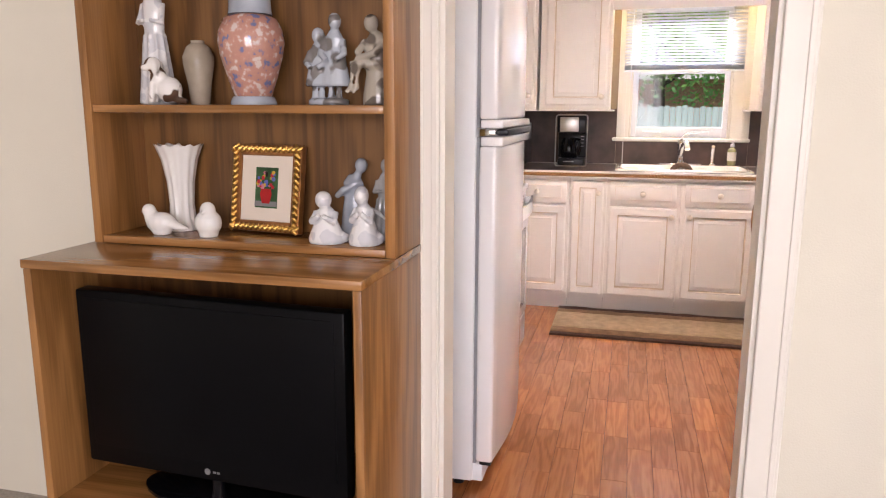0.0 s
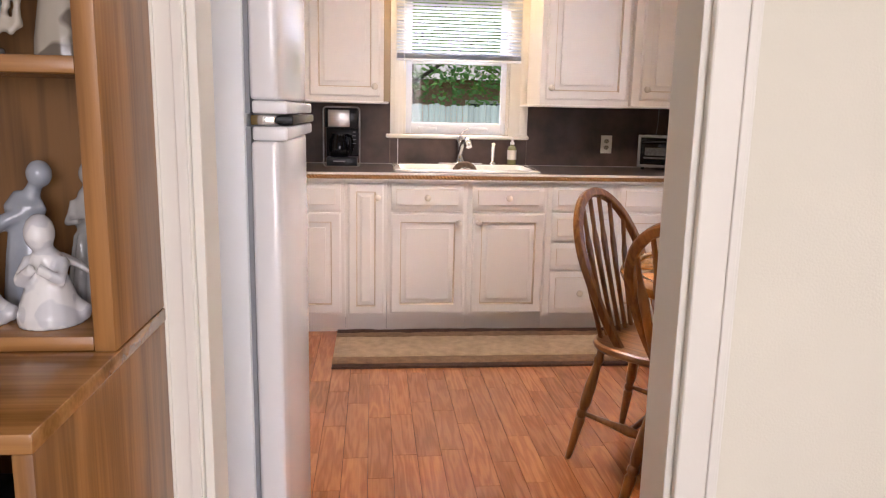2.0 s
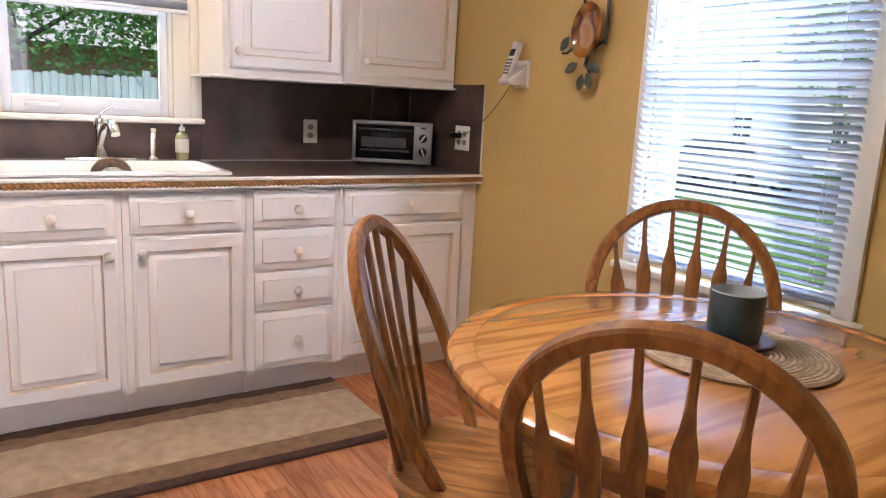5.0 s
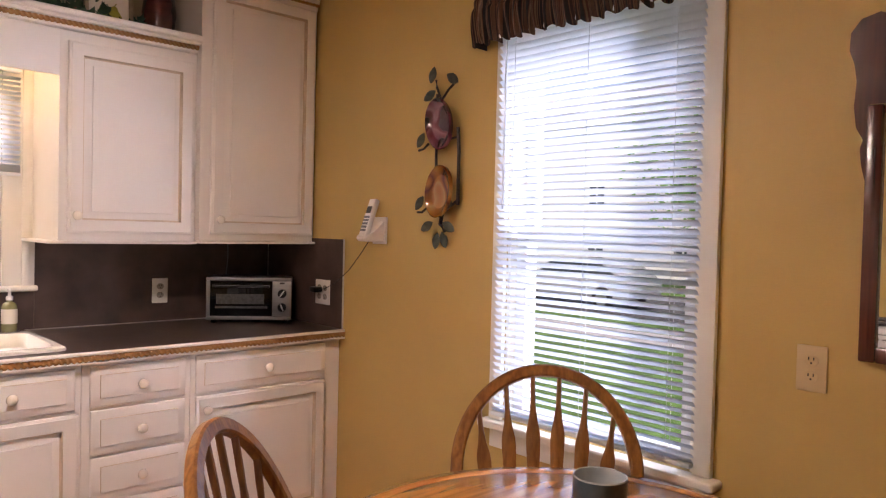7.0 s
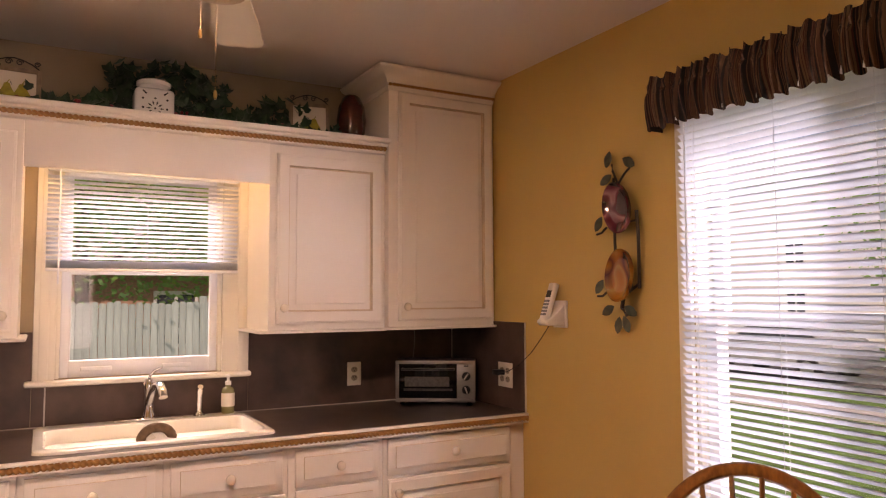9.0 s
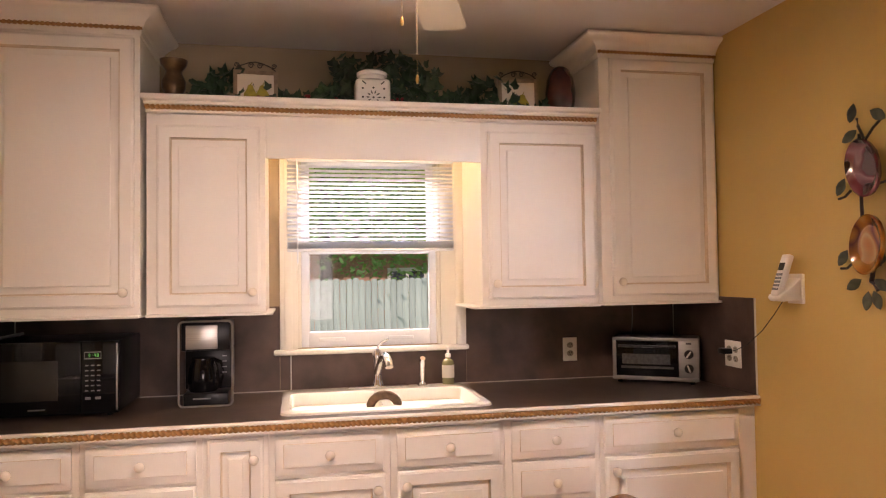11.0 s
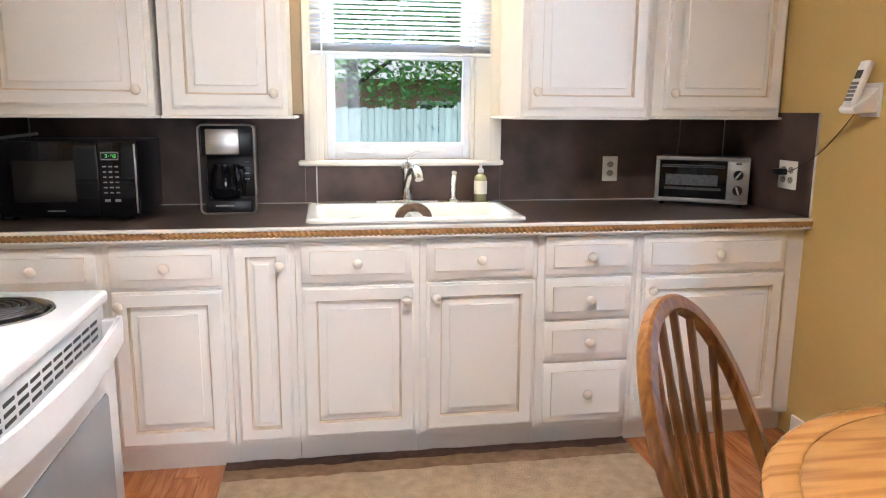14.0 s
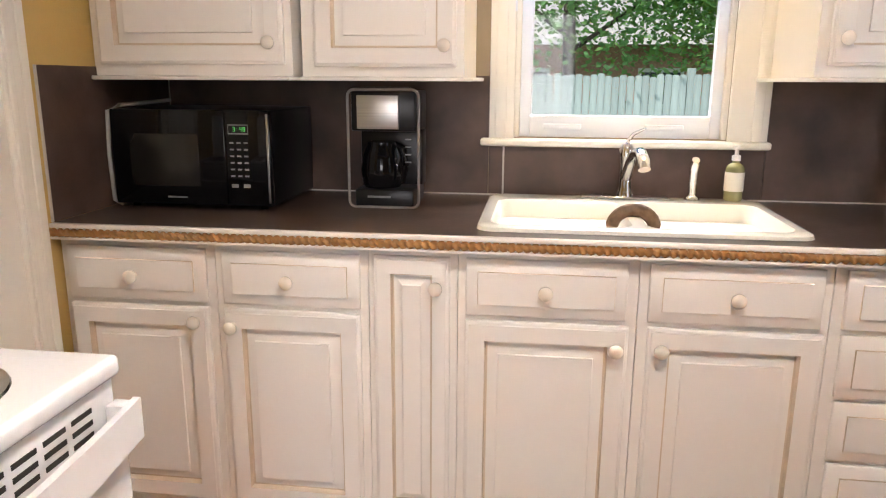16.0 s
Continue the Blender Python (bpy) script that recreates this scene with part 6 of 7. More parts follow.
def ornament(name, at, label, category, prof, material, seg=32, flute=0.0, wave=0.0, lobes=10):
    bm = B()
    rings = []
    for r, z in prof:
        ring = []
        for k in range(seg):
            a = 2 * math.pi * k / seg
            rr = r * (1 + flute * math.cos(lobes * a))
            zz = z + (wave * math.cos(lobes * a) if z > prof[-1][1] - 0.012 else 0)
            ring.append(bm.verts.new((rr * math.cos(a), rr * math.sin(a), zz)))
        rings.append(ring)
    for a, b in zip(rings, rings[1:]):
        for k in range(seg):
            bm.faces.new((a[k], a[(k + 1) % seg], b[(k + 1) % seg], b[k]))
    bm.faces.new(rings[0][::-1])
    ob = part(name, bm, material)
    ob.matrix_basis = pose(*at)
    tagged(ob, label, category)
    return ob


ornament("vase", (-3.045, YF + 0.035, ZL), "tall white fluted vase with a scalloped rim", "vase", [(0.046, 0), (0.047, 0.008), (0.034, 0.03), (0.031, 0.07), (0.035, 0.13), (0.046, 0.19), (0.058, 0.222), (0.062, 0.232), (0.058, 0.230), (0.042, 0.19), (0.030, 0.13)], CERAMIC, 60, 0.05, 0.003, 12)
ornament("vase", (-2.975, YF + 0.045, ZU), "small grey glazed vase", "vase", [(0.022, 0), (0.026, 0.005), (0.030, 0.05), (0.040, 0.105), (0.041, 0.125), (0.030, 0.150), (0.017, 0.160), (0.018, 0.166), (0.014, 0.164)], TANPORC)


def ginger_jar():
    t = thing("painted_vase", (-2.790, YF - 0.005, ZU), "large salmon and blue painted porcelain jar", "vase")
    prof = [(0.050, 0.024), (0.053, 0.03), (0.071, 0.085), (0.086, 0.14), (0.091, 0.175), (0.088, 0.205), (0.074, 0.238), (0.054, 0.250)]
    bm = B()
    lathe(bm, prof, 40)
    part("body", bm, VASE, t)
    bm = B()
    lathe(bm, [(0.062, 0), (0.064, 0.006), (0.060, 0.018), (0.056, 0.0235)], 36)
    part("foot_ring", bm, BLUEPORC, t, "blue and white foot")
    bm = B()
    lathe(bm, [(0.060, 0.2505), (0.058, 0.262), (0.056, 0.30), (0.060, 0.312), (0.05, 0.318), (0.015, 0.325)], 36)
    part("neck", bm, BLUEPORC, t, "blue and white neck")
    t.scale = (0.91, 0.91, 0.88)


ginger_jar()


def gilt_frame():
    t = thing("picture_frame", (-2.792, -3.545, ZL + 0.004), "gilt rope-edged frame with a small flower picture on an easel", "picture frame", -10)
    w, h, b = 0.112, 0.232, 0.029
    tilt = 8
    bm = B()
    for x0, x1, z0, z1 in ((-w, -w + b, 0, h), (w - b, w, 0, h), (-w + b, w - b, 0, b), (-w + b, w - b, h - b, h)):
        box(bm, x0, x1, -0.010, 0.012, z0, z1, 0.003)
    part("frame", bm, GILTDARK, t, "dark gilt frame", rot=(-tilt, 0, 0))
    bm = B()
    for side in range(4):
        length = h if side < 2 else 2 * w
        n = int(length / 0.0155)
        for k in range(n):
            u = (k + 0.5) / n * length
            if side == 0:
                c, d = (-w + b * 0.42, u), (0.6, 0.8)
            elif side == 1:
                c, d = (w - b * 0.42, u), (0.6, -0.8)
            elif side == 2:
                c, d = (-w + u, b * 0.42), (0.8, 0.6)
            else:
                c, d = (-w + u, h - b * 0.42), (0.8, 0.6)
            tube(bm, [(c[0] - d[0] * 0.012, -0.0115, c[1] - d[1] * 0.012), (c[0], -0.016, c[1]), (c[0] + d[0] * 0.012, -0.0115, c[1] + d[1] * 0.012)], [0.003, 0.0062, 0.003], 7)
    part("rope_ornament", bm, GOLD, t, "bright gilt rope ornament", rot=(-tilt, 0, 0))
    bm = B()
    box(bm, -w + b, w - b, -0.004, 0.002, b, h - b)
    part("mat_board", bm, MATBOARD, t, "cream mat board", rot=(-tilt, 0, 0), smooth=False)
    pic = B()
    box(pic, -0.036, 0.036, -0.0055, -0.0042, 0.064, 0.172)
    p = part("picture", pic, mat("picture_green", (0.030, 0.085, 0.028), 0.6, vary=0.4, scale=40), t, "flowers in a red vase on green", rot=(-tilt, 0, 0), smooth=False)
    bm = B()
    box(bm, -0.036, 0.036, -0.0064, -0.0056, 0.068, 0.082)
    part("table_strip", bm, LABELGREY, p, smooth=False)
    bm = B()
    slab(bm, [(-0.012, 0.076), (0.012, 0.076), (0.019, 0.100), (0.016, 0.115), (-0.016, 0.115), (-0.019, 0.100)], "y", -0.0072, -0.0065)
    part("red_vase", bm, mat("picture_red", (0.38, 0.012, 0.012), 0.5), p, smooth=False)
    rng = random.Random(4)
    cols = [mat("bloom_" + n, c, 0.6) for n, c in (("red", (0.45, 0.02, 0.03)), ("blue", (0.10, 0.12, 0.40)), ("yellow", (0.50, 0.32, 0.03)), ("pink", (0.50, 0.18, 0.22)))]
    for m in cols:
        bm = B()
        for _ in range(7):
            x, z, r = rng.uniform(-0.028, 0.028), rng.uniform(0.116, 0.160), rng.uniform(0.003, 0.0065)
            slab(bm, [(x + r * math.cos(q * 1.047), z + r * math.sin(q * 1.047)) for q in range(6)], "y", -0.0072 - rng.uniform(0, 0.0008), -0.0058)
        part("blossoms", bm, m, p, smooth=False)
    bm = B()
    tube(bm, [(0, 0.014, 0.16), (0, 0.065, 0.002)], 0.004, 6)
    part("easel_leg", bm, IRON, t)


gilt_frame()

# framed picture on the living room wall
t = thing("wall_picture", (-0.975, YL, 1.105), "framed picture hanging on the cream living room wall", "picture frame")
bm = B()
for x0, x1, z0, z1 in ((-0.14, -0.11, 0, 0.42), (0.11, 0.14, 0, 0.42), (-0.11, 0.11, 0, 0.03), (-0.11, 0.11, 0.39, 0.42)):
    box(bm, x0, x1, -0.022, -0.001, z0, z1, 0.004)
part("frame", bm, HUTCHBACK, t, "brown wooden frame")
bm = B()
box(bm, -0.11, 0.11, -0.008, -0.002, 0.03, 0.39)
part("picture", bm, MATBOARD, t, smooth=False)

# ---------- the shelf above the cabinets ----------
ZS, YSH = 2.1325, -0.20


def pear_frame(x, w, h, lean_z, pears):
    t = thing("pear_picture", (x, YSH - 0.03, ZS), "small framed picture of pears with an iron scroll top", "picture frame", lean_z, "pear pictures")
    b = 0.017
    bm = B()
    for x0, x1, z0, z1 in ((-w / 2, -w / 2 + b, 0, h), (w / 2 - b, w / 2, 0, h), (-w / 2 + b, w / 2 - b, 0, b), (-w / 2 + b, w / 2 - b, h - b, h)):
        box(bm, x0, x1, -0.008, 0.008, z0, z1, 0.002)
    part("frame", bm, FRAMEWOOD, t, "weathered wooden frame", rot=(-7, 0, 0))
    bm = B()
    box(bm, -w / 2 + b, w / 2 - b, -0.003, 0.004, b, h - b)
    p = part("picture", bm, MATBOARD, t, "cream picture ground", rot=(-7, 0, 0), smooth=False)
    for px, s, m in pears:
        bm = B()
        lathe(bm, [(0.005 * s, 0.02), (0.022 * s, 0.03), (0.030 * s, 0.052), (0.026 * s, 0.075), (0.014 * s, 0.098), (0.010 * s, 0.112), (0.003 * s, 0.116)], 18, (px, -0.004, 0), sy=0.12)
        tube(bm, [(px, -0.004, 0.114), (px + 0.008, -0.004, 0.128)], 0.0018, 5)
        part("pear", bm, m, p, "painted pear")
    bm = B()
    for s in (-1, 1):
        for cx, r in ((s * w * 0.42, 0.011), (s * w * 0.10, 0.013)):
            tube(bm, [(cx + r * (1 - k / 26) * math.cos(s * k * 0.5), 0, h + 0.022 + r * (1 - k / 26) * math.sin(k * 0.5)) for k in range(20)], 0.0022, 5)
        tube(bm, [(s * w * 0.46, 0, h + 0.002), (s * w * 0.33, 0, h + 0.020), (s * w * 0.14, 0, h + 0.034), (0, 0, h + 0.038)], 0.0024, 5)
    part("scroll", bm, IRON, t, "wrought iron scrollwork", at=(0, 0.018, -0.002))


pear_frame(-2.045, 0.185, 0.180, 4, ((-0.022, 1.0, PEAR), (0.028, 1.05, PEAR)))
pear_frame(-0.878, 0.185, 0.190, -8, ((-0.024, 0.9, PEARDARK), (0.020, 1.1, PEAR)))
ornament("vase", (-0.672, YSH - 0.02, ZS), "red-brown glazed egg-shaped vase", "vase", [(0.040, 0), (0.046, 0.006), (0.064, 0.07), (0.070, 0.125), (0.062, 0.19), (0.042, 0.235), (0.026, 0.248), (0.020, 0.244)], REDVASE)
ornament("candle_urn", (-2.378, YSH - 0.02, ZS), "bronze-brown turned candle urn", "urn", [(0.044, 0), (0.046, 0.012), (0.030, 0.03), (0.028, 0.045), (0.047, 0.085), (0.050, 0.115), (0.036, 0.145), (0.033, 0.16), (0.052, 0.185), (0.056, 0.205), (0.048, 0.208), (0.03, 0.19)], BROWNVASE)


def pierced_jar():
    t = thing("ceramic_jar", (-1.553, YSH - 0.065, ZS), "cream ceramic jar pierced with a flower pattern", "jar")
    w = 0.066
    bm = B()
    box(bm, -w, w, -0.055, 0.055, 0.0, 0.128, 0.016, 4)
    part("body", bm, CERAMIC, t)
    bm = B()
    lathe(bm, [(0.050, 0.1285), (0.050, 0.142), (0.058, 0.146), (0.059, 0.158), (0.050, 0.165), (0.01, 0.167)], 28)
    part("lid", bm, CERAMIC, t)
    bm = B()
    for k in range(10):
        a = 2 * math.pi * k / 10
        c = (0.021 * math.cos(a), 0.050 + 0.021 * math.sin(a))
        d = (math.cos(a), math.sin(a))
        n = (-d[1], d[0])
        slab(bm, [(c[0] + d[0] * u + n[0] * v, c[1] + d[1] * u + n[1] * v) for u, v in ((-0.009, 0), (0, 0.0028), (0.009, 0), (0, -0.0028))], "y", -0.0558, -0.0546)
    for x, z in ((-0.04, 0.085), (0.04, 0.085), (-0.04, 0.05), (0.04, 0.05), (-0.034, 0.022), (0.034, 0.022), (0, 0.088), (0, 0.05)):
        slab(bm, [(x + 0.0042 * math.cos(q * 1.047), z + 0.0042 * math.sin(q * 1.047)) for q in range(6)], "y", -0.0558, -0.0546)
    for s in (-1, 1):
        slab(bm, [(s * 0.026, 0.104), (s * 0.040, 0.116), (s * 0.043, 0.113), (s * 0.031, 0.101)], "y", -0.0558, -0.0546)
    part("pierced_holes", bm, SLOT, t, "dark pierced openings", smooth=False)
    t.scale = (1.14, 1.1, 1.08)


pierced_jar()


def ivy():
    t = thing("ivy_garland", (0, 0, 0), "dark green silk ivy garland with red berries along the shelf", "garland")
    rng = random.Random(11)
    bm = B()
    stems = []
    for s in range(5):
        pts = []
        for k in range(40):
            x = -2.32 + 1.55 * k / 39
            pts.append((x + rng.uniform(-0.02, 0.02), YSH + 0.06 * math.sin(k * 0.7 + s) + 0.02, ZS + 0.02 + 0.035 * abs(math.sin(k * 0.55 + 2 * s)) + rng.uniform(0, 0.02)))
        tube(bm, pts, 0.003, 5)
        stems += pts
    part("stem", bm, IRON, t, "dark twining stem")
    bm = B()

    def leaf(p, s):
        q = Euler((rng.uniform(0.5, 1.9), rng.uniform(-0.6, 0.6), rng.uniform(-0.9, 0.9))).to_matrix()
        vs = [bm.verts.new(Vector(p) + q @ Vector((u * s, v * s, 0.10 * s * abs(u)))) for u, v in ((0, -0.5), (0.38, -0.42), (0.55, -0.05), (0.26, 0.08), (0.0, 0.62), (-0.26, 0.08), (-0.55, -0.05), (-0.38, -0.42))]
        c = bm.verts.new(Vector(p) + q @ Vector((0, -0.1 * s, -0.06 * s)))
        for k in range(8):
            bm.faces.new((vs[k], vs[(k + 1) % 8], c))

    def height(x):
        if -1.72 < x < -1.24:
            return 0.29 - 0.26 * abs(x + 1.50)
        return 0.13 + 0.06 * math.sin(x * 11)
    n = 0
    while n < 1050:
        x = rng.uniform(-2.30, -0.74)
        dense = 1.0 if -1.78 < x < -1.15 else 0.62
        if abs(x + 2.045) < 0.10 or abs(x + 0.878) < 0.09:
            dense = 0.25
        if rng.random() > dense:
            continue
        z = ZS + 0.012 + rng.random() ** 1.3 * height(x)
        front = -0.10 if (z < ZS + 0.05 and rng.random() < 0.4) else 0.0
        if abs(x + 1.553) < 0.08:
            front = 0.05
        leaf((x, YSH + front + rng.uniform(-0.05, 0.10), z), rng.uniform(0.030, 0.060))
        n += 1
    part("leaves", bm, LEAF, t, "dark ivy leaves", smooth=False)
    bm = B()
    ball(bm, (0, 0, 0), 0.010, seg=8)
    first = part("berry", bm, BERRY, t, "dark red berry", at=(-1.5, YSH - 0.06, ZS + 0.04))
    for _ in range(45):
        x = rng.uniform(-2.2, -0.9)
        b = new("berry", first.data)
        b.parent = t
        b.location = (x, YSH - 0.06 + rng.uniform(-0.03, 0.03), ZS + rng.uniform(0.015, 0.07))
        b.scale = [rng.uniform(0.7, 1.3)] * 3


ivy()

# ---------- on the ochre wall ----------
def wall_branch():
    t = thing("wall_sculpture", (0, -1.340, 1.655), "iron branch wall sculpture with two polished agate bowls", "wall decor")

    def oval(cz, cy, ry, rz, material, label, turn):
        bm = B()
        lathe(bm, [(1.0, 0.0), (1.02, 0.012), (0.96, 0.016), (0.80, 0.006), (0.45, -0.008), (0.02, -0.012)], 36)
        for v in bm.verts:
            v.co = Vector((-0.062 - v.co.z, v.co.x * ry, v.co.y * rz))
        part("agate_bowl", bm, material, t, label, at=(0, cy, cz), rot=(turn, 0, 0))
    oval(0.115, -0.012, 0.075, 0.108, AGATERED, "polished red agate bowl", -14)
    oval(-0.165, -0.020, 0.075, 0.108, AGATEAMBER, "polished amber agate bowl", 10)
    bm = B()
    for pts, r in (([(-0.03, 0.045, -0.02), (-0.034, 0.04, 0.03), (-0.03, 0.045, 0.25)], 0.006), ([(-0.025, -0.085, -0.22), (-0.028, -0.088, 0.0), (-0.028, -0.080, 0.10)], 0.007),
                   ([(-0.02, 0.045, -0.26), (-0.03, 0.0, -0.25), (-0.025, -0.085, -0.20)], 0.006), ([(-0.03, 0.0, -0.25), (-0.03, 0.01, -0.30), (-0.032, -0.02, -0.33)], 0.008),
                   ([(-0.03, 0.02, 0.22), (-0.03, 0.05, 0.28), (-0.03, 0.055, 0.31)], 0.005), ([(-0.03, 0.02, 0.22), (-0.03, -0.02, 0.26), (-0.03, -0.05, 0.28)], 0.005),
                   ([(-0.05, 0.07, 0.04), (-0.05, 0.10, 0.02), (-0.05, 0.13, 0.015)], 0.005), ([(-0.05, 0.07, -0.23), (-0.05, 0.10, -0.25), (-0.05, 0.13, -0.25)], 0.005),
                   ([(-0.001, 0.0, 0.18), (-0.05, 0.0, 0.18)], 0.004), ([(-0.001, 0.0, -0.24), (-0.05, 0.0, -0.24)], 0.004), ([(-0.03, 0.045, -0.02), (-0.04, 0.03, -0.08)], 0.006),
                   ([(-0.028, -0.082, 0.06), (-0.05, -0.04, 0.05)], 0.005)):
        tube(bm, pts, r, 7)
    part("branch", bm, IRON, t, "dark iron branch")
    for cy, cz, a in ((0.06, 0.33, 15), (-0.06, 0.30, -55), (0.075, 0.245, 60), (0.125, 0.06, 30), (0.125, -0.21, 35), (0.075, -0.31, 60), (-0.055, -0.31, -60), (0.015, -0.37, 10), (-0.03, -0.365, -20), (-0.045, -0.20, -40)):
        bm = B()
        lathe(bm, [(0.001, -0.036), (0.012, -0.026), (0.0205, -0.006), (0.0195, 0.010), (0.010, 0.026), (0.001, 0.036)], 12, sy=0.16)
        for v in bm.verts:
            v.co = Vector((v.co.y, v.co.x, v.co.z))
        part("metal_leaf", bm, LEAFMETAL, t, "grey-green metal leaf", at=(-0.045, cy, cz), rot=(a, 0, 8))
    t.scale = (1.0, 0.92, 0.90)


wall_branch()


def wall_phone():
    t = thing("cordless_phone", (0, -0.93, 1.30), "white cordless phone resting in its wall cradle", "phone")
    bm = B()
    box(bm, -0.012, -0.0006, -0.046, 0.042, -0.002, 0.112, 0.003)
    part("wall_plate", bm, PHONE, t)
    bm = B()
    slab(bm, [(-0.012, 0.012), (-0.092, 0.008), (-0.104, 0.020), (-0.100, 0.032), (-0.052, 0.062), (-0.012, 0.098)], "y", -0.040, 0.036)
    bmesh.ops.recalc_face_normals(bm, faces=bm.faces)
    bmesh.ops.bevel(bm, geom=list(bm.edges), offset=0.005, segments=2, affect="EDGES", profile=0.5)
    part("cradle", bm, PHONE, t, "white plastic cradle")
    bm = B()
    box(bm, -0.024, 0.024, -0.013, 0.013, -0.004, 0.165, 0.009, 3)
    h = part("handset", bm, PHONE, t, "white handset with grey keys", at=(-0.092, -0.002, 0.030), rot=(-20, 0, -90))
    bm = B()
    box(bm, -0.015, 0.015, -0.0145, -0.0128, 0.098, 0.128)
    part("display", bm, SLOT, h, smooth=False)
    bm = B()
    for r in range(5):
        for c in range(3):
            box(bm, -0.017 + c * 0.0125, -0.0075 + c * 0.0125, -0.0148, -0.0128, 0.018 + r * 0.0145, 0.0275 + r * 0.0145)
    part("keys", bm, GREYKEY, h, smooth=False)


wall_phone()


def outlet(name_at, axis, label, plate=PLATEW, double=False):
    t = thing("power_outlet", name_at, label, "outlet", {"n": 0, "e": 270}[axis], "outlets")
    w = 0.058 if double else 0.036
    bm = B()
    box(bm, -w, w, -0.006, -0.0006, -0.057, 0.057, 0.002)
    part("plate", bm, plate, t)
    xs = (-0.023, 0.023) if double else (0.0,)
    for x in xs:
        for z in (-0.020, 0.020):
            bm = B()
            lathe(bm, [(0.0165, 0), (0.0165, 0.0018), (0.015, 0.0024)], 20, sy=0.85)
            s = part("socket", bm, SOCKET if plate is PLATEW else plate, t, at=(x, -0.006, z), rot=(90, 0, 0))
            bm = B()
            for dx in (-0.006, 0.006):
                box(bm, dx - 0.0013, dx + 0.0013, 0.001, 0.0085, 0.0022, 0.0029)
            lathe(bm, [(0.0025, 0.0022), (0.0025, 0.0029)], 8, (0, -0.006, 0))
            part("slots", bm, SLOT, s, smooth=False)
    return t


outlet((-0.5675, -0.006, 1.052), "n", "white duplex outlet on the dark backsplash")
t2 = outlet((-0.0065, -0.516, 1.063), "e", "white double outlet on the side backsplash", double=True)
outlet((-0.0005, -2.6705, 1.041), "e", "tan duplex outlet on the ochre wall", PLATETAN)
t = thing("plug_adapter", (-0.013, -0.50, 1.075), "black plug adapter with a thin cord to the phone", "plug")
bm = B()
box(bm, -0.048, -0.002, -0.022, 0.022, -0.012, 0.012, 0.004)
part("adapter", bm, BLACK, t)
bm = B()
tube(bm, [(-0.02, -0.020, 0.0), (-0.022, -0.07, 0.008), (-0.020, -0.16, 0.045), (-0.020, -0.26, 0.11), (-0.022, -0.34, 0.18), (-0.024, -0.40, 0.238)], 0.0018, 6)
part("cord", bm, BLACK, t)
t = thing("cabinet_cord", (-0.235, -0.012, 0.907), "grey appliance cord hanging from the cabinet", "cord")
bm = B()
tube(bm, [(0, 0, 0.384), (0.0, -0.002, 0.30), (-0.004, -0.004, 0.26), (-0.008, -0.002, 0.22), (-0.006, -0.002, 0.18)], 0.003, 6)
part("cable", bm, LABELGREY, t)


def wall_mirror():
    t = thing("wall_mirror", (-0.001, -2.777, 1.077), "dark mahogany wall mirror with scrolled top ears", "mirror")
    W, H, b = 0.40, 0.60, 0.036
    bm = B()
    for y0, y1, z0, z1 in ((-b, 0, 0, H), (-W, -W + b, 0, H), (-W + b, -b, 0, b), (-W + b, -b, H - b * 0.6, H)):
        box(bm, -0.022, -0.001, y0, y1, z0, z1, 0.005)
    part("frame", bm, MAHOGANY, t)
    ear = [(0.0, 0.42), (0.010, 0.46), (0.014, 0.50), (0.008, 0.52), (0.024, 0.55), (0.030, 0.60), (0.026, 0.66), (0.032, 0.70), (0.044, 0.735), (0.042, 0.775), (0.020, 0.805), (-0.020, 0.815), (-0.050, 0.80), (-0.09, 0.77), (-0.14, 0.80), (-0.20, 0.85)]
    bm = B()
    left = ear
    slab(bm, left + [(-0.20, 0.602), (-0.001, 0.602)], "x", -0.014, -0.002)
    slab(bm, [(-W - y, z) for y, z in left] + [(-0.20, 0.602), (-W + 0.001, 0.602)], "x", -0.014, -0.002)
    part("crest", bm, MAHOGANY, t, "scrolled mahogany crest", smooth=False)
    bm = B()
    box(bm, -0.008, -0.004, -W + b, -b, b, H - b * 0.6)
    part("mirror_glass", bm, mat("mirror_silver", (0.85, 0.85, 0.85), 0.02, 1.0, vary=0.0, bump=0.0), t, "silvered mirror glass", smooth=False)


wall_mirror()

# ---------- on the table ----------
def placemat():
    t = thing("placemat", (-0.715, -2.550, 0.7612), "round woven jute placemat with a dark edge", "placemat")
    bm = B()
    pts = []
    for k in range(620):
        a = k * 2 * math.pi / 36
        r = 0.006 + 0.184 * k / 620
        pts.append((r * math.cos(a), r * math.sin(a), 0.0042))
    tube(bm, pts, 0.0056, 6, 0.62)
    part("coil", bm, JUTE, t)
    bm = B()
    lathe(bm, [(0.188, 0.0005), (0.195, 0.002), (0.196, 0.005), (0.190, 0.0072)], 48, cap=False)
    part("edge", bm, FRAMEWOOD, t, "darker stitched edge")


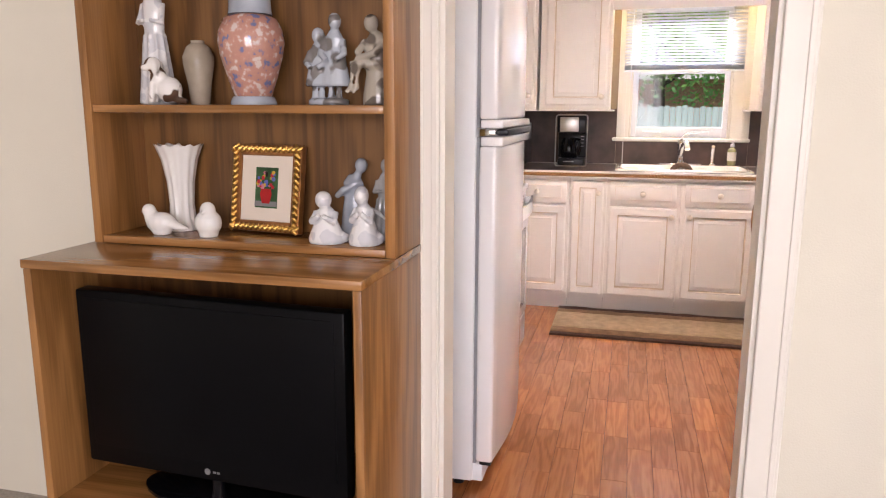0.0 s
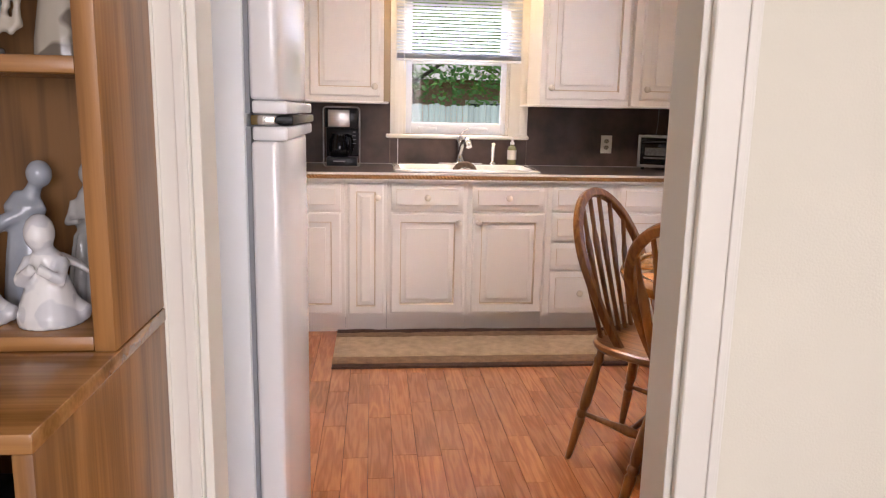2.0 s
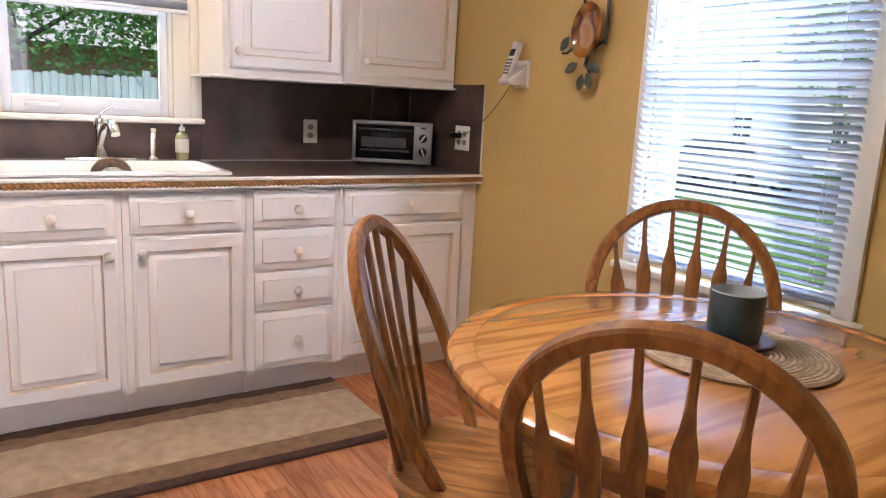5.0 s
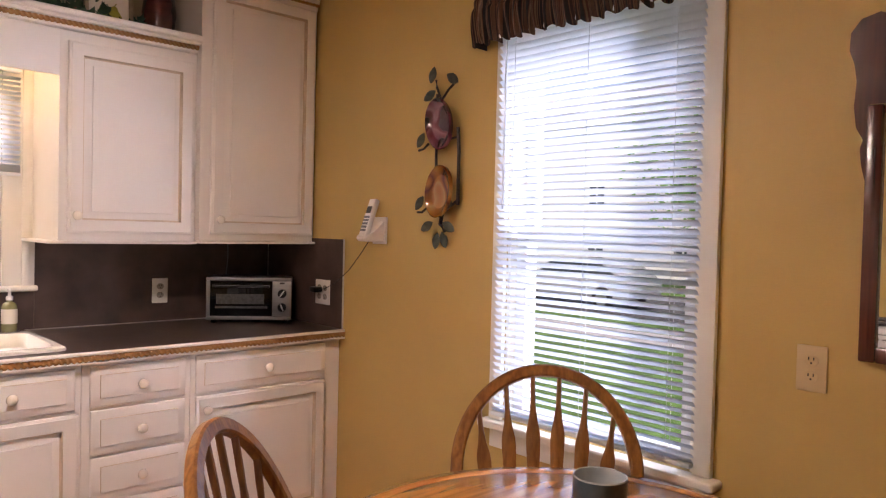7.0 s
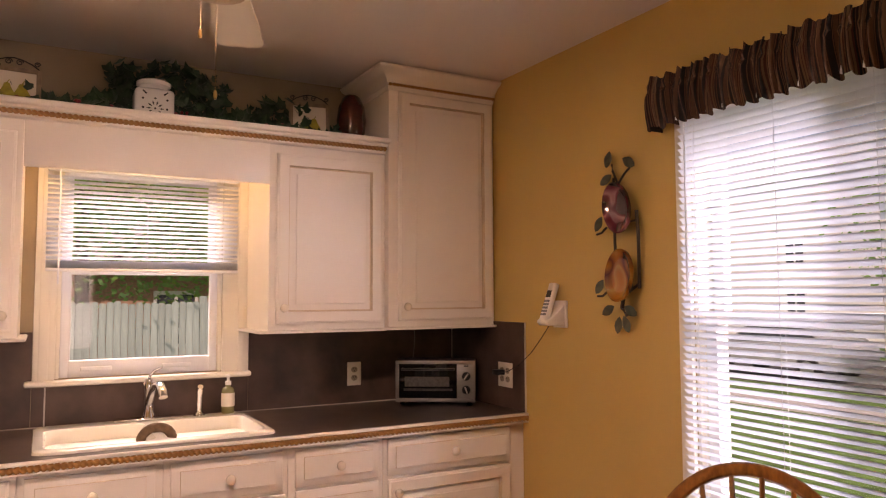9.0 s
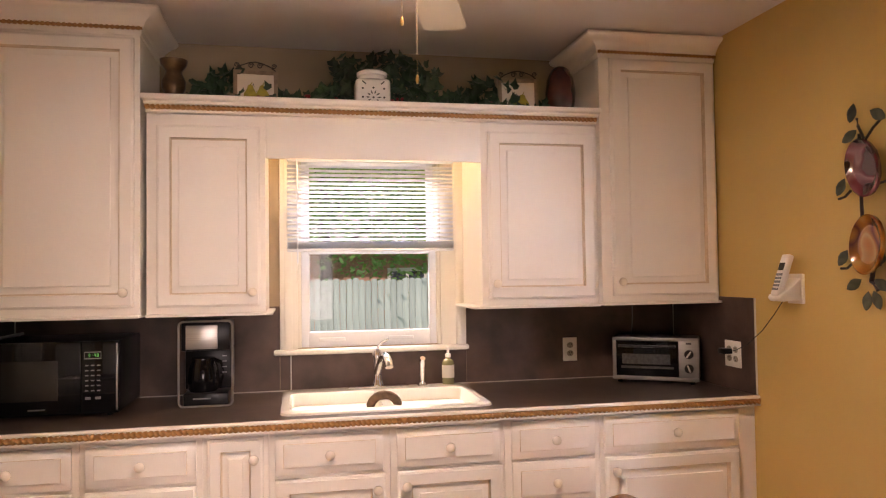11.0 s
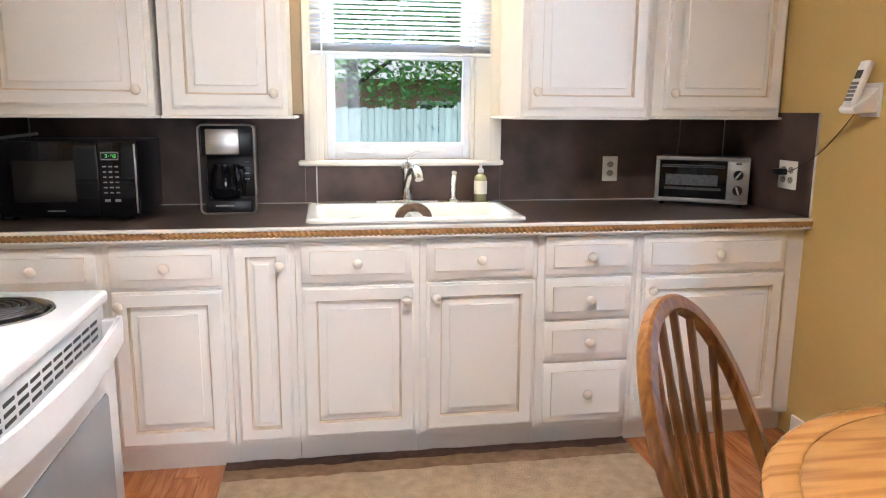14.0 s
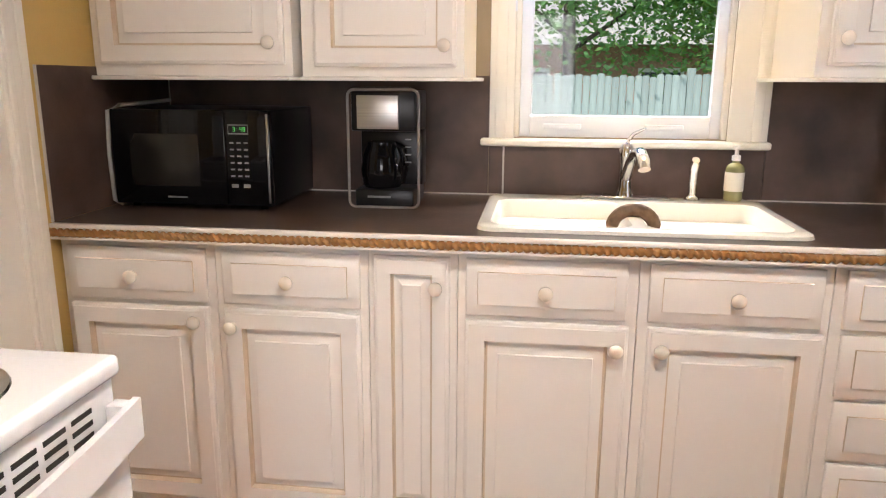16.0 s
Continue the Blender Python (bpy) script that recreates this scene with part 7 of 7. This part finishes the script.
placemat()
t = thing("coaster", (-0.675, -2.518, 0.7695), "dark red-brown round coaster under the mug", "coaster")
bm = B()
lathe(bm, [(0.076, 0), (0.083, 0.004), (0.084, 0.009), (0.078, 0.0105), (0.072, 0.0095), (0.02, 0.0095)], 36)
part("disc", bm, COASTER, t)
t = thing("stoneware_mug", (-0.675, -2.518, 0.7796), "dark blue-grey stoneware cup with a pale inside", "cup")
bm = B()
lathe(bm, [(0.03, 0.0), (0.046, 0.0), (0.051, 0.004), (0.054, 0.02), (0.0545, 0.096)], 40, cap=False)
part("outside", bm, MUGBLUE, t)
bm = B()
lathe(bm, [(0.0546, 0.0962), (0.0535, 0.099), (0.0510, 0.098), (0.0500, 0.09), (0.0490, 0.02), (0.03, 0.012), (0.002, 0.012)], 40, cap=False)
part("inside", bm, MUGIN, t, "pale glazed inside")

# ---------- outdoors ----------
def ground():
    bm = B()
    n = 40
    S = [-60 * (1.0 - 2 * k / n) * (1 + 30 * abs(1 - 2 * k / n) ** 6) for k in range(n + 1)]
    g = [[bm.verts.new((x - 1, y - 2, -0.75)) for x in S] for y in S]
    for j in range(n):
        for i in range(n):
            bm.faces.new((g[j][i], g[j][i + 1], g[j + 1][i + 1], g[j + 1][i]))
    setting("ground", bm, GRASS, "green lawn around the house", "lawn")


ground()
bm = B()
box(bm, 10.5, 11.8, -60, 40, -0.76, -0.70)
setting("pavement", bm, PAVE, "pale concrete sidewalk across the lawn", "sidewalk")
bm = B()
box(bm, 14, 21, -70, 50, -0.76, -0.715)
setting("road", bm, ROADM, "grey asphalt street beyond the lawn", "road")


def make_fence():
    t = thing("wooden_fence", (-2, 7.6, -0.75), "weathered grey-green picket fence behind the house", "fence")
    bm = B()
    slab(bm, [(-0.045, 0), (0.045, 0), (0.045, 2.09), (0.03, 2.11), (-0.03, 2.11), (-0.045, 2.09)], "y", 0, 0.018)
    me = mesh_of("picket", bm, FENCE, False)
    x = -5.5
    while x < 7.5:
        piece("picket", me, t, (x, random.uniform(-0.004, 0.004), random.uniform(-0.03, 0.02)), (0, random.uniform(-0.10, 0.10), 0))
        x += 0.0955
    for z in (0.35, 1.65):
        bm = B()
        box(bm, -5.6, 7.5, 0.02, 0.06, z, z + 0.09)
        part("rail", bm, FENCE, t, smooth=False)
    bm = B()
    box(bm, -0.05, 0.05, -0.01, 0.09, 0, 2.2, 0.006)
    me = mesh_of("post", bm, FENCE, False)
    for k in range(6):
        piece("post", me, t, (-5.5 + 2.55 * k, 0.022, 0))


make_fence()


def leaf_cloud(bm, centres, count, spread, size, rng):
    for _ in range(count):
        c = Vector(rng.choice(centres))
        d = Vector((rng.gauss(0, 1), rng.gauss(0, 1), rng.gauss(0, 0.75)))
        p = c + d * spread * 0.55
        q = Euler((rng.uniform(-0.9, 0.9), rng.uniform(-0.9, 0.9), rng.uniform(0, 6.28))).to_matrix()
        s = size * rng.uniform(0.6, 1.4)
        vs = [bm.verts.new(p + q @ Vector(v) * s) for v in ((-0.5, -0.1, 0), (-0.1, -0.42, 0.06), (0.5, 0, 0), (0.1, 0.40, 0.06))]
        bm.faces.new(vs)


def make_tree(at, h, r, seed, label, trunk=0.14, crown_z=2.6, leaf=0.16, count=4200, material=None, name="tree"):
    rng = random.Random(seed)
    t = thing(name, at, label, name)
    bm = B()
    tube(bm, [(0, 0, -0.05), (0.03, 0.02, h * 0.25), (-0.02, 0.05, h * 0.5), (0.05, 0, h * 0.8)], [trunk * 1.2, trunk, trunk * 0.8, trunk * 0.3], 10)
    centres = []
    for k in range(11):
        a = 2.4 * k + rng.uniform(-0.4, 0.4)
        z0 = crown_z + (h - crown_z) * k / 14
        tip = Vector((math.cos(a) * r * rng.uniform(0.5, 0.95), math.sin(a) * r * rng.uniform(0.5, 0.95), z0 + rng.uniform(0.1, 1.2)))
        base = Vector((0.02, 0.03, z0 * 0.85))
        tube(bm, [base, base.lerp(tip, 0.5) + Vector((0, 0, 0.15)), tip], [trunk * 0.4, trunk * 0.25, trunk * 0.08], 6)
        for q in (0.45, 0.7, 0.9, 1.05):
            centres.append(base.lerp(tip, q) + Vector((rng.uniform(-.3, .3), rng.uniform(-.3, .3), rng.uniform(-.5, .4))))
    centres.append((0, 0, h * 0.9))
    part("trunk", bm, BARK, t, "brown trunk with limbs")
    bm = B()
    leaf_cloud(bm, centres, count, r * 0.42, leaf, rng)
    part("crown", bm, material or FOLIAGE, t, "crown of many green leaves", smooth=False)
    return t


make_tree((-1.35, 10.3, -0.75), 6.6, 3.0, 3, "leafy green tree behind the fence", 0.12, 2.95, 0.105, 26000)
make_tree((1.9, 9.6, -0.75), 5.4, 2.2, 5, "leafy green tree behind the fence in sunlight", 0.09, 2.65, 0.10, 20000, FOLIAGE2)
make_tree((-4.6, 12.5, -0.75), 7.2, 3.0, 8, "leafy green tree beyond the fence", 0.16, 2.9, 0.22, 3600)
make_tree((4.8, 14.0, -0.75), 7.5, 3.2, 9, "leafy green tree beyond the neighbour's house", 0.2, 2.6, 0.24, 3600, FOLIAGE2)
make_tree((24.0, 9.0, -0.75), 7.0, 3.2, 12, "leafy green street tree across the road", 0.2, 2.4, 0.26, 2600)


def make_shrub(at, r, seed, label):
    rng = random.Random(seed)
    t = thing("shrub", at, label, "shrub", group="shrubs")
    bm = B()
    for k in range(7):
        a = k * 0.9
        tube(bm, [(0, 0, 0), (math.cos(a) * r * 0.4, math.sin(a) * r * 0.4, r * 0.7)], [0.012, 0.004], 5)
    part("stems", bm, BARK, t)
    bm = B()
    leaf_cloud(bm, [(math.cos(k) * r * 0.4, math.sin(k) * r * 0.4, r * rng.uniform(0.3, 0.9)) for k in range(12)], 900, r * 0.55, 0.085, rng)
    part("leaves", bm, FOLIAGE2, t, smooth=False)


make_shrub((-0.55, 6.6, -0.75), 0.62, 21, "low green shrub in front of the fence")
make_shrub((-2.9, 6.9, -0.75), 0.40, 22, "small green shrub in front of the fence")
for k, (x, y) in enumerate(((12.9, 1.8), (13.0, 3.4), (22.5, -1.0), (22.5, 2.2))):
    make_shrub((x, y, -0.75), 0.75, 30 + k, "round green shrub beside the street")


def make_house(at, w, d, h, material, label, rz=0, bays=3, roofing=None):
    t = thing("house", at, label, "house", rz)
    bm = B()
    box(bm, -w / 2, w / 2, -d / 2, d / 2, 0, h)
    part("wall", bm, material, t, smooth=False)
    bm = B()
    slab(bm, [(-d / 2 - 0.4, h - 0.05), (d / 2 + 0.4, h - 0.05), (0, h + d * 0.32)], "x", -w / 2 - 0.3, w / 2 + 0.3)
    part("roof", bm, roofing or ROOF, t, "grey shingle roof", smooth=False)
    for k in range(bays):
        x = (k + 0.5) / bays * w - w / 2
        for z in (([0.9] if h < 4 else [0.9, 3.6])):
            bm = B()
            box(bm, x - 0.55, x + 0.55, -d / 2 - 0.06, -d / 2 - 0.002, z, z + 0.08)
            box(bm, x - 0.55, x + 0.55, -d / 2 - 0.06, -d / 2 - 0.002, z + 1.35, z + 1.45)
            for q in (-0.55, -0.04, 0.47):
                box(bm, x + q, x + q + 0.08, -d / 2 - 0.055, -d / 2 - 0.003, z + 0.08, z + 1.35)
            wdw = part("window", bm, SIDING, t, "white framed window", smooth=False)
            bm = B()
            box(bm, x - 0.47, x + 0.47, -d / 2 - 0.03, -d / 2 - 0.01, z + 0.08, z + 1.35)
            part("pane", bm, WINDARK, wdw, smooth=False)
    return t


make_house((-0.5, 20.0, -0.75), 13.0, 7.0, 2.95, BRICK, "salmon brick house behind the fence and trees", 0, 4, PAVE)
make_house((34.0, 19.0, -0.75), 15.0, 8.0, 8.0, SIDING, "tall white-sided house across the street", -90, 3, PAVE)
make_house((33.0, -2.0, -0.75), 12.0, 8.0, 3.0, SIDING, "white-sided house across the street", -90, 4)


def make_car(at, rz):
    t = thing("parked_car", at, "silver parked car on the street", "car", rz)
    bm = B()
    slab(bm, [(-2.1, 0.35), (2.1, 0.35), (2.15, 0.6), (2.0, 0.82), (1.1, 0.92), (0.45, 1.40), (-1.2, 1.42), (-1.95, 0.95), (-2.15, 0.8)], "y", -0.85, 0.85)
    bmesh.ops.recalc_face_normals(bm, faces=bm.faces)
    bmesh.ops.bevel(bm, geom=list(bm.edges), offset=0.07, segments=2, affect="EDGES", profile=0.5)
    part("body", bm, CARPAINT, t)
    for s in (-1, 1):
        bm = B()
        slab(bm, [(0.95, 0.93), (0.42, 1.33), (-1.15, 1.35), (-1.75, 0.95)], "y", s * 0.851, s * 0.858)
        part("side_window", bm, WINDARK, t, smooth=False)
        for x in (-1.3, 1.3):
            bm = B()
            lathe(bm, [(0.18, -0.1), (0.31, -0.1), (0.33, -0.07), (0.33, 0.07), (0.31, 0.1), (0.18, 0.1)], 24)
            wh = part("wheel", bm, TYRE, t, "black tyre", at=(x, s * 0.80, 0.33), rot=(90, 0, 0))
            bm = B()
            lathe(bm, [(0.19, -0.105), (0.19, 0.105)], 18)
            part("rim", bm, STEEL, wh)


make_car((15.5, 9.3, -0.715), 90)
t = thing("orange_bucket", (-2.75, 6.9, -0.75), "orange plastic bin hanging by the fence", "bucket")
bm = B()
lathe(bm, [(0.15, 0), (0.20, 0.42), (0.21, 0.43), (0.20, 0.43), (0.15, 0.02)], 20)
part("bin", bm, ORANGE, t, at=(0, 0, 1.02))
bm = B()
box(bm, -0.04, 0.04, -0.04, 0.04, 0, 1.03, 0.004)
part("stand_post", bm, BARK, t)

# ---------- floor planks ----------
def planks():
    wd, y0, y1 = 0.0895, YL + 0.002, YN
    xs = np.arange(XW, XE - 0.001, wd)
    cache = {}
    for i, x in enumerate(xs):
        w = min(wd, XE - x) - 0.0012
        y = y0 - ((i * 0.37) % 1.0) * 0.9
        while y < -0.58:
            ln = (0.36, 0.50, 0.66)[(i * 7 + int(y * 10)) % 3]
            a, b = max(y, y0), min(y + ln, -0.55)
            y += ln
            if b - a < 0.03:
                continue
            key = (round(w, 3), round(b - a, 2))
            if key not in cache:
                bm = B()
                hl = key[1] / 2 - 0.0006
                vs = [(-w / 2, -hl), (w / 2, -hl), (w / 2, hl), (-w / 2, hl)]
                lo = [bm.verts.new((p[0], p[1], -0.0115)) for p in vs]
                mi = [bm.verts.new((p[0], p[1], -0.0006)) for p in vs]
                hi = [bm.verts.new((p[0] * 0.985, p[1] * 0.998, 0.0)) for p in vs]
                for u, v in ((lo, mi), (mi, hi)):
                    for k in range(4):
                        bm.faces.new((u[k], u[(k + 1) % 4], v[(k + 1) % 4], v[k]))
                bm.faces.new(hi)
                cache[key] = mesh_of("plank", bm, FLOORWOOD, False)
            piece("plank", cache[key], floor, (x + w / 2, (a + b) / 2, 0))


planks()
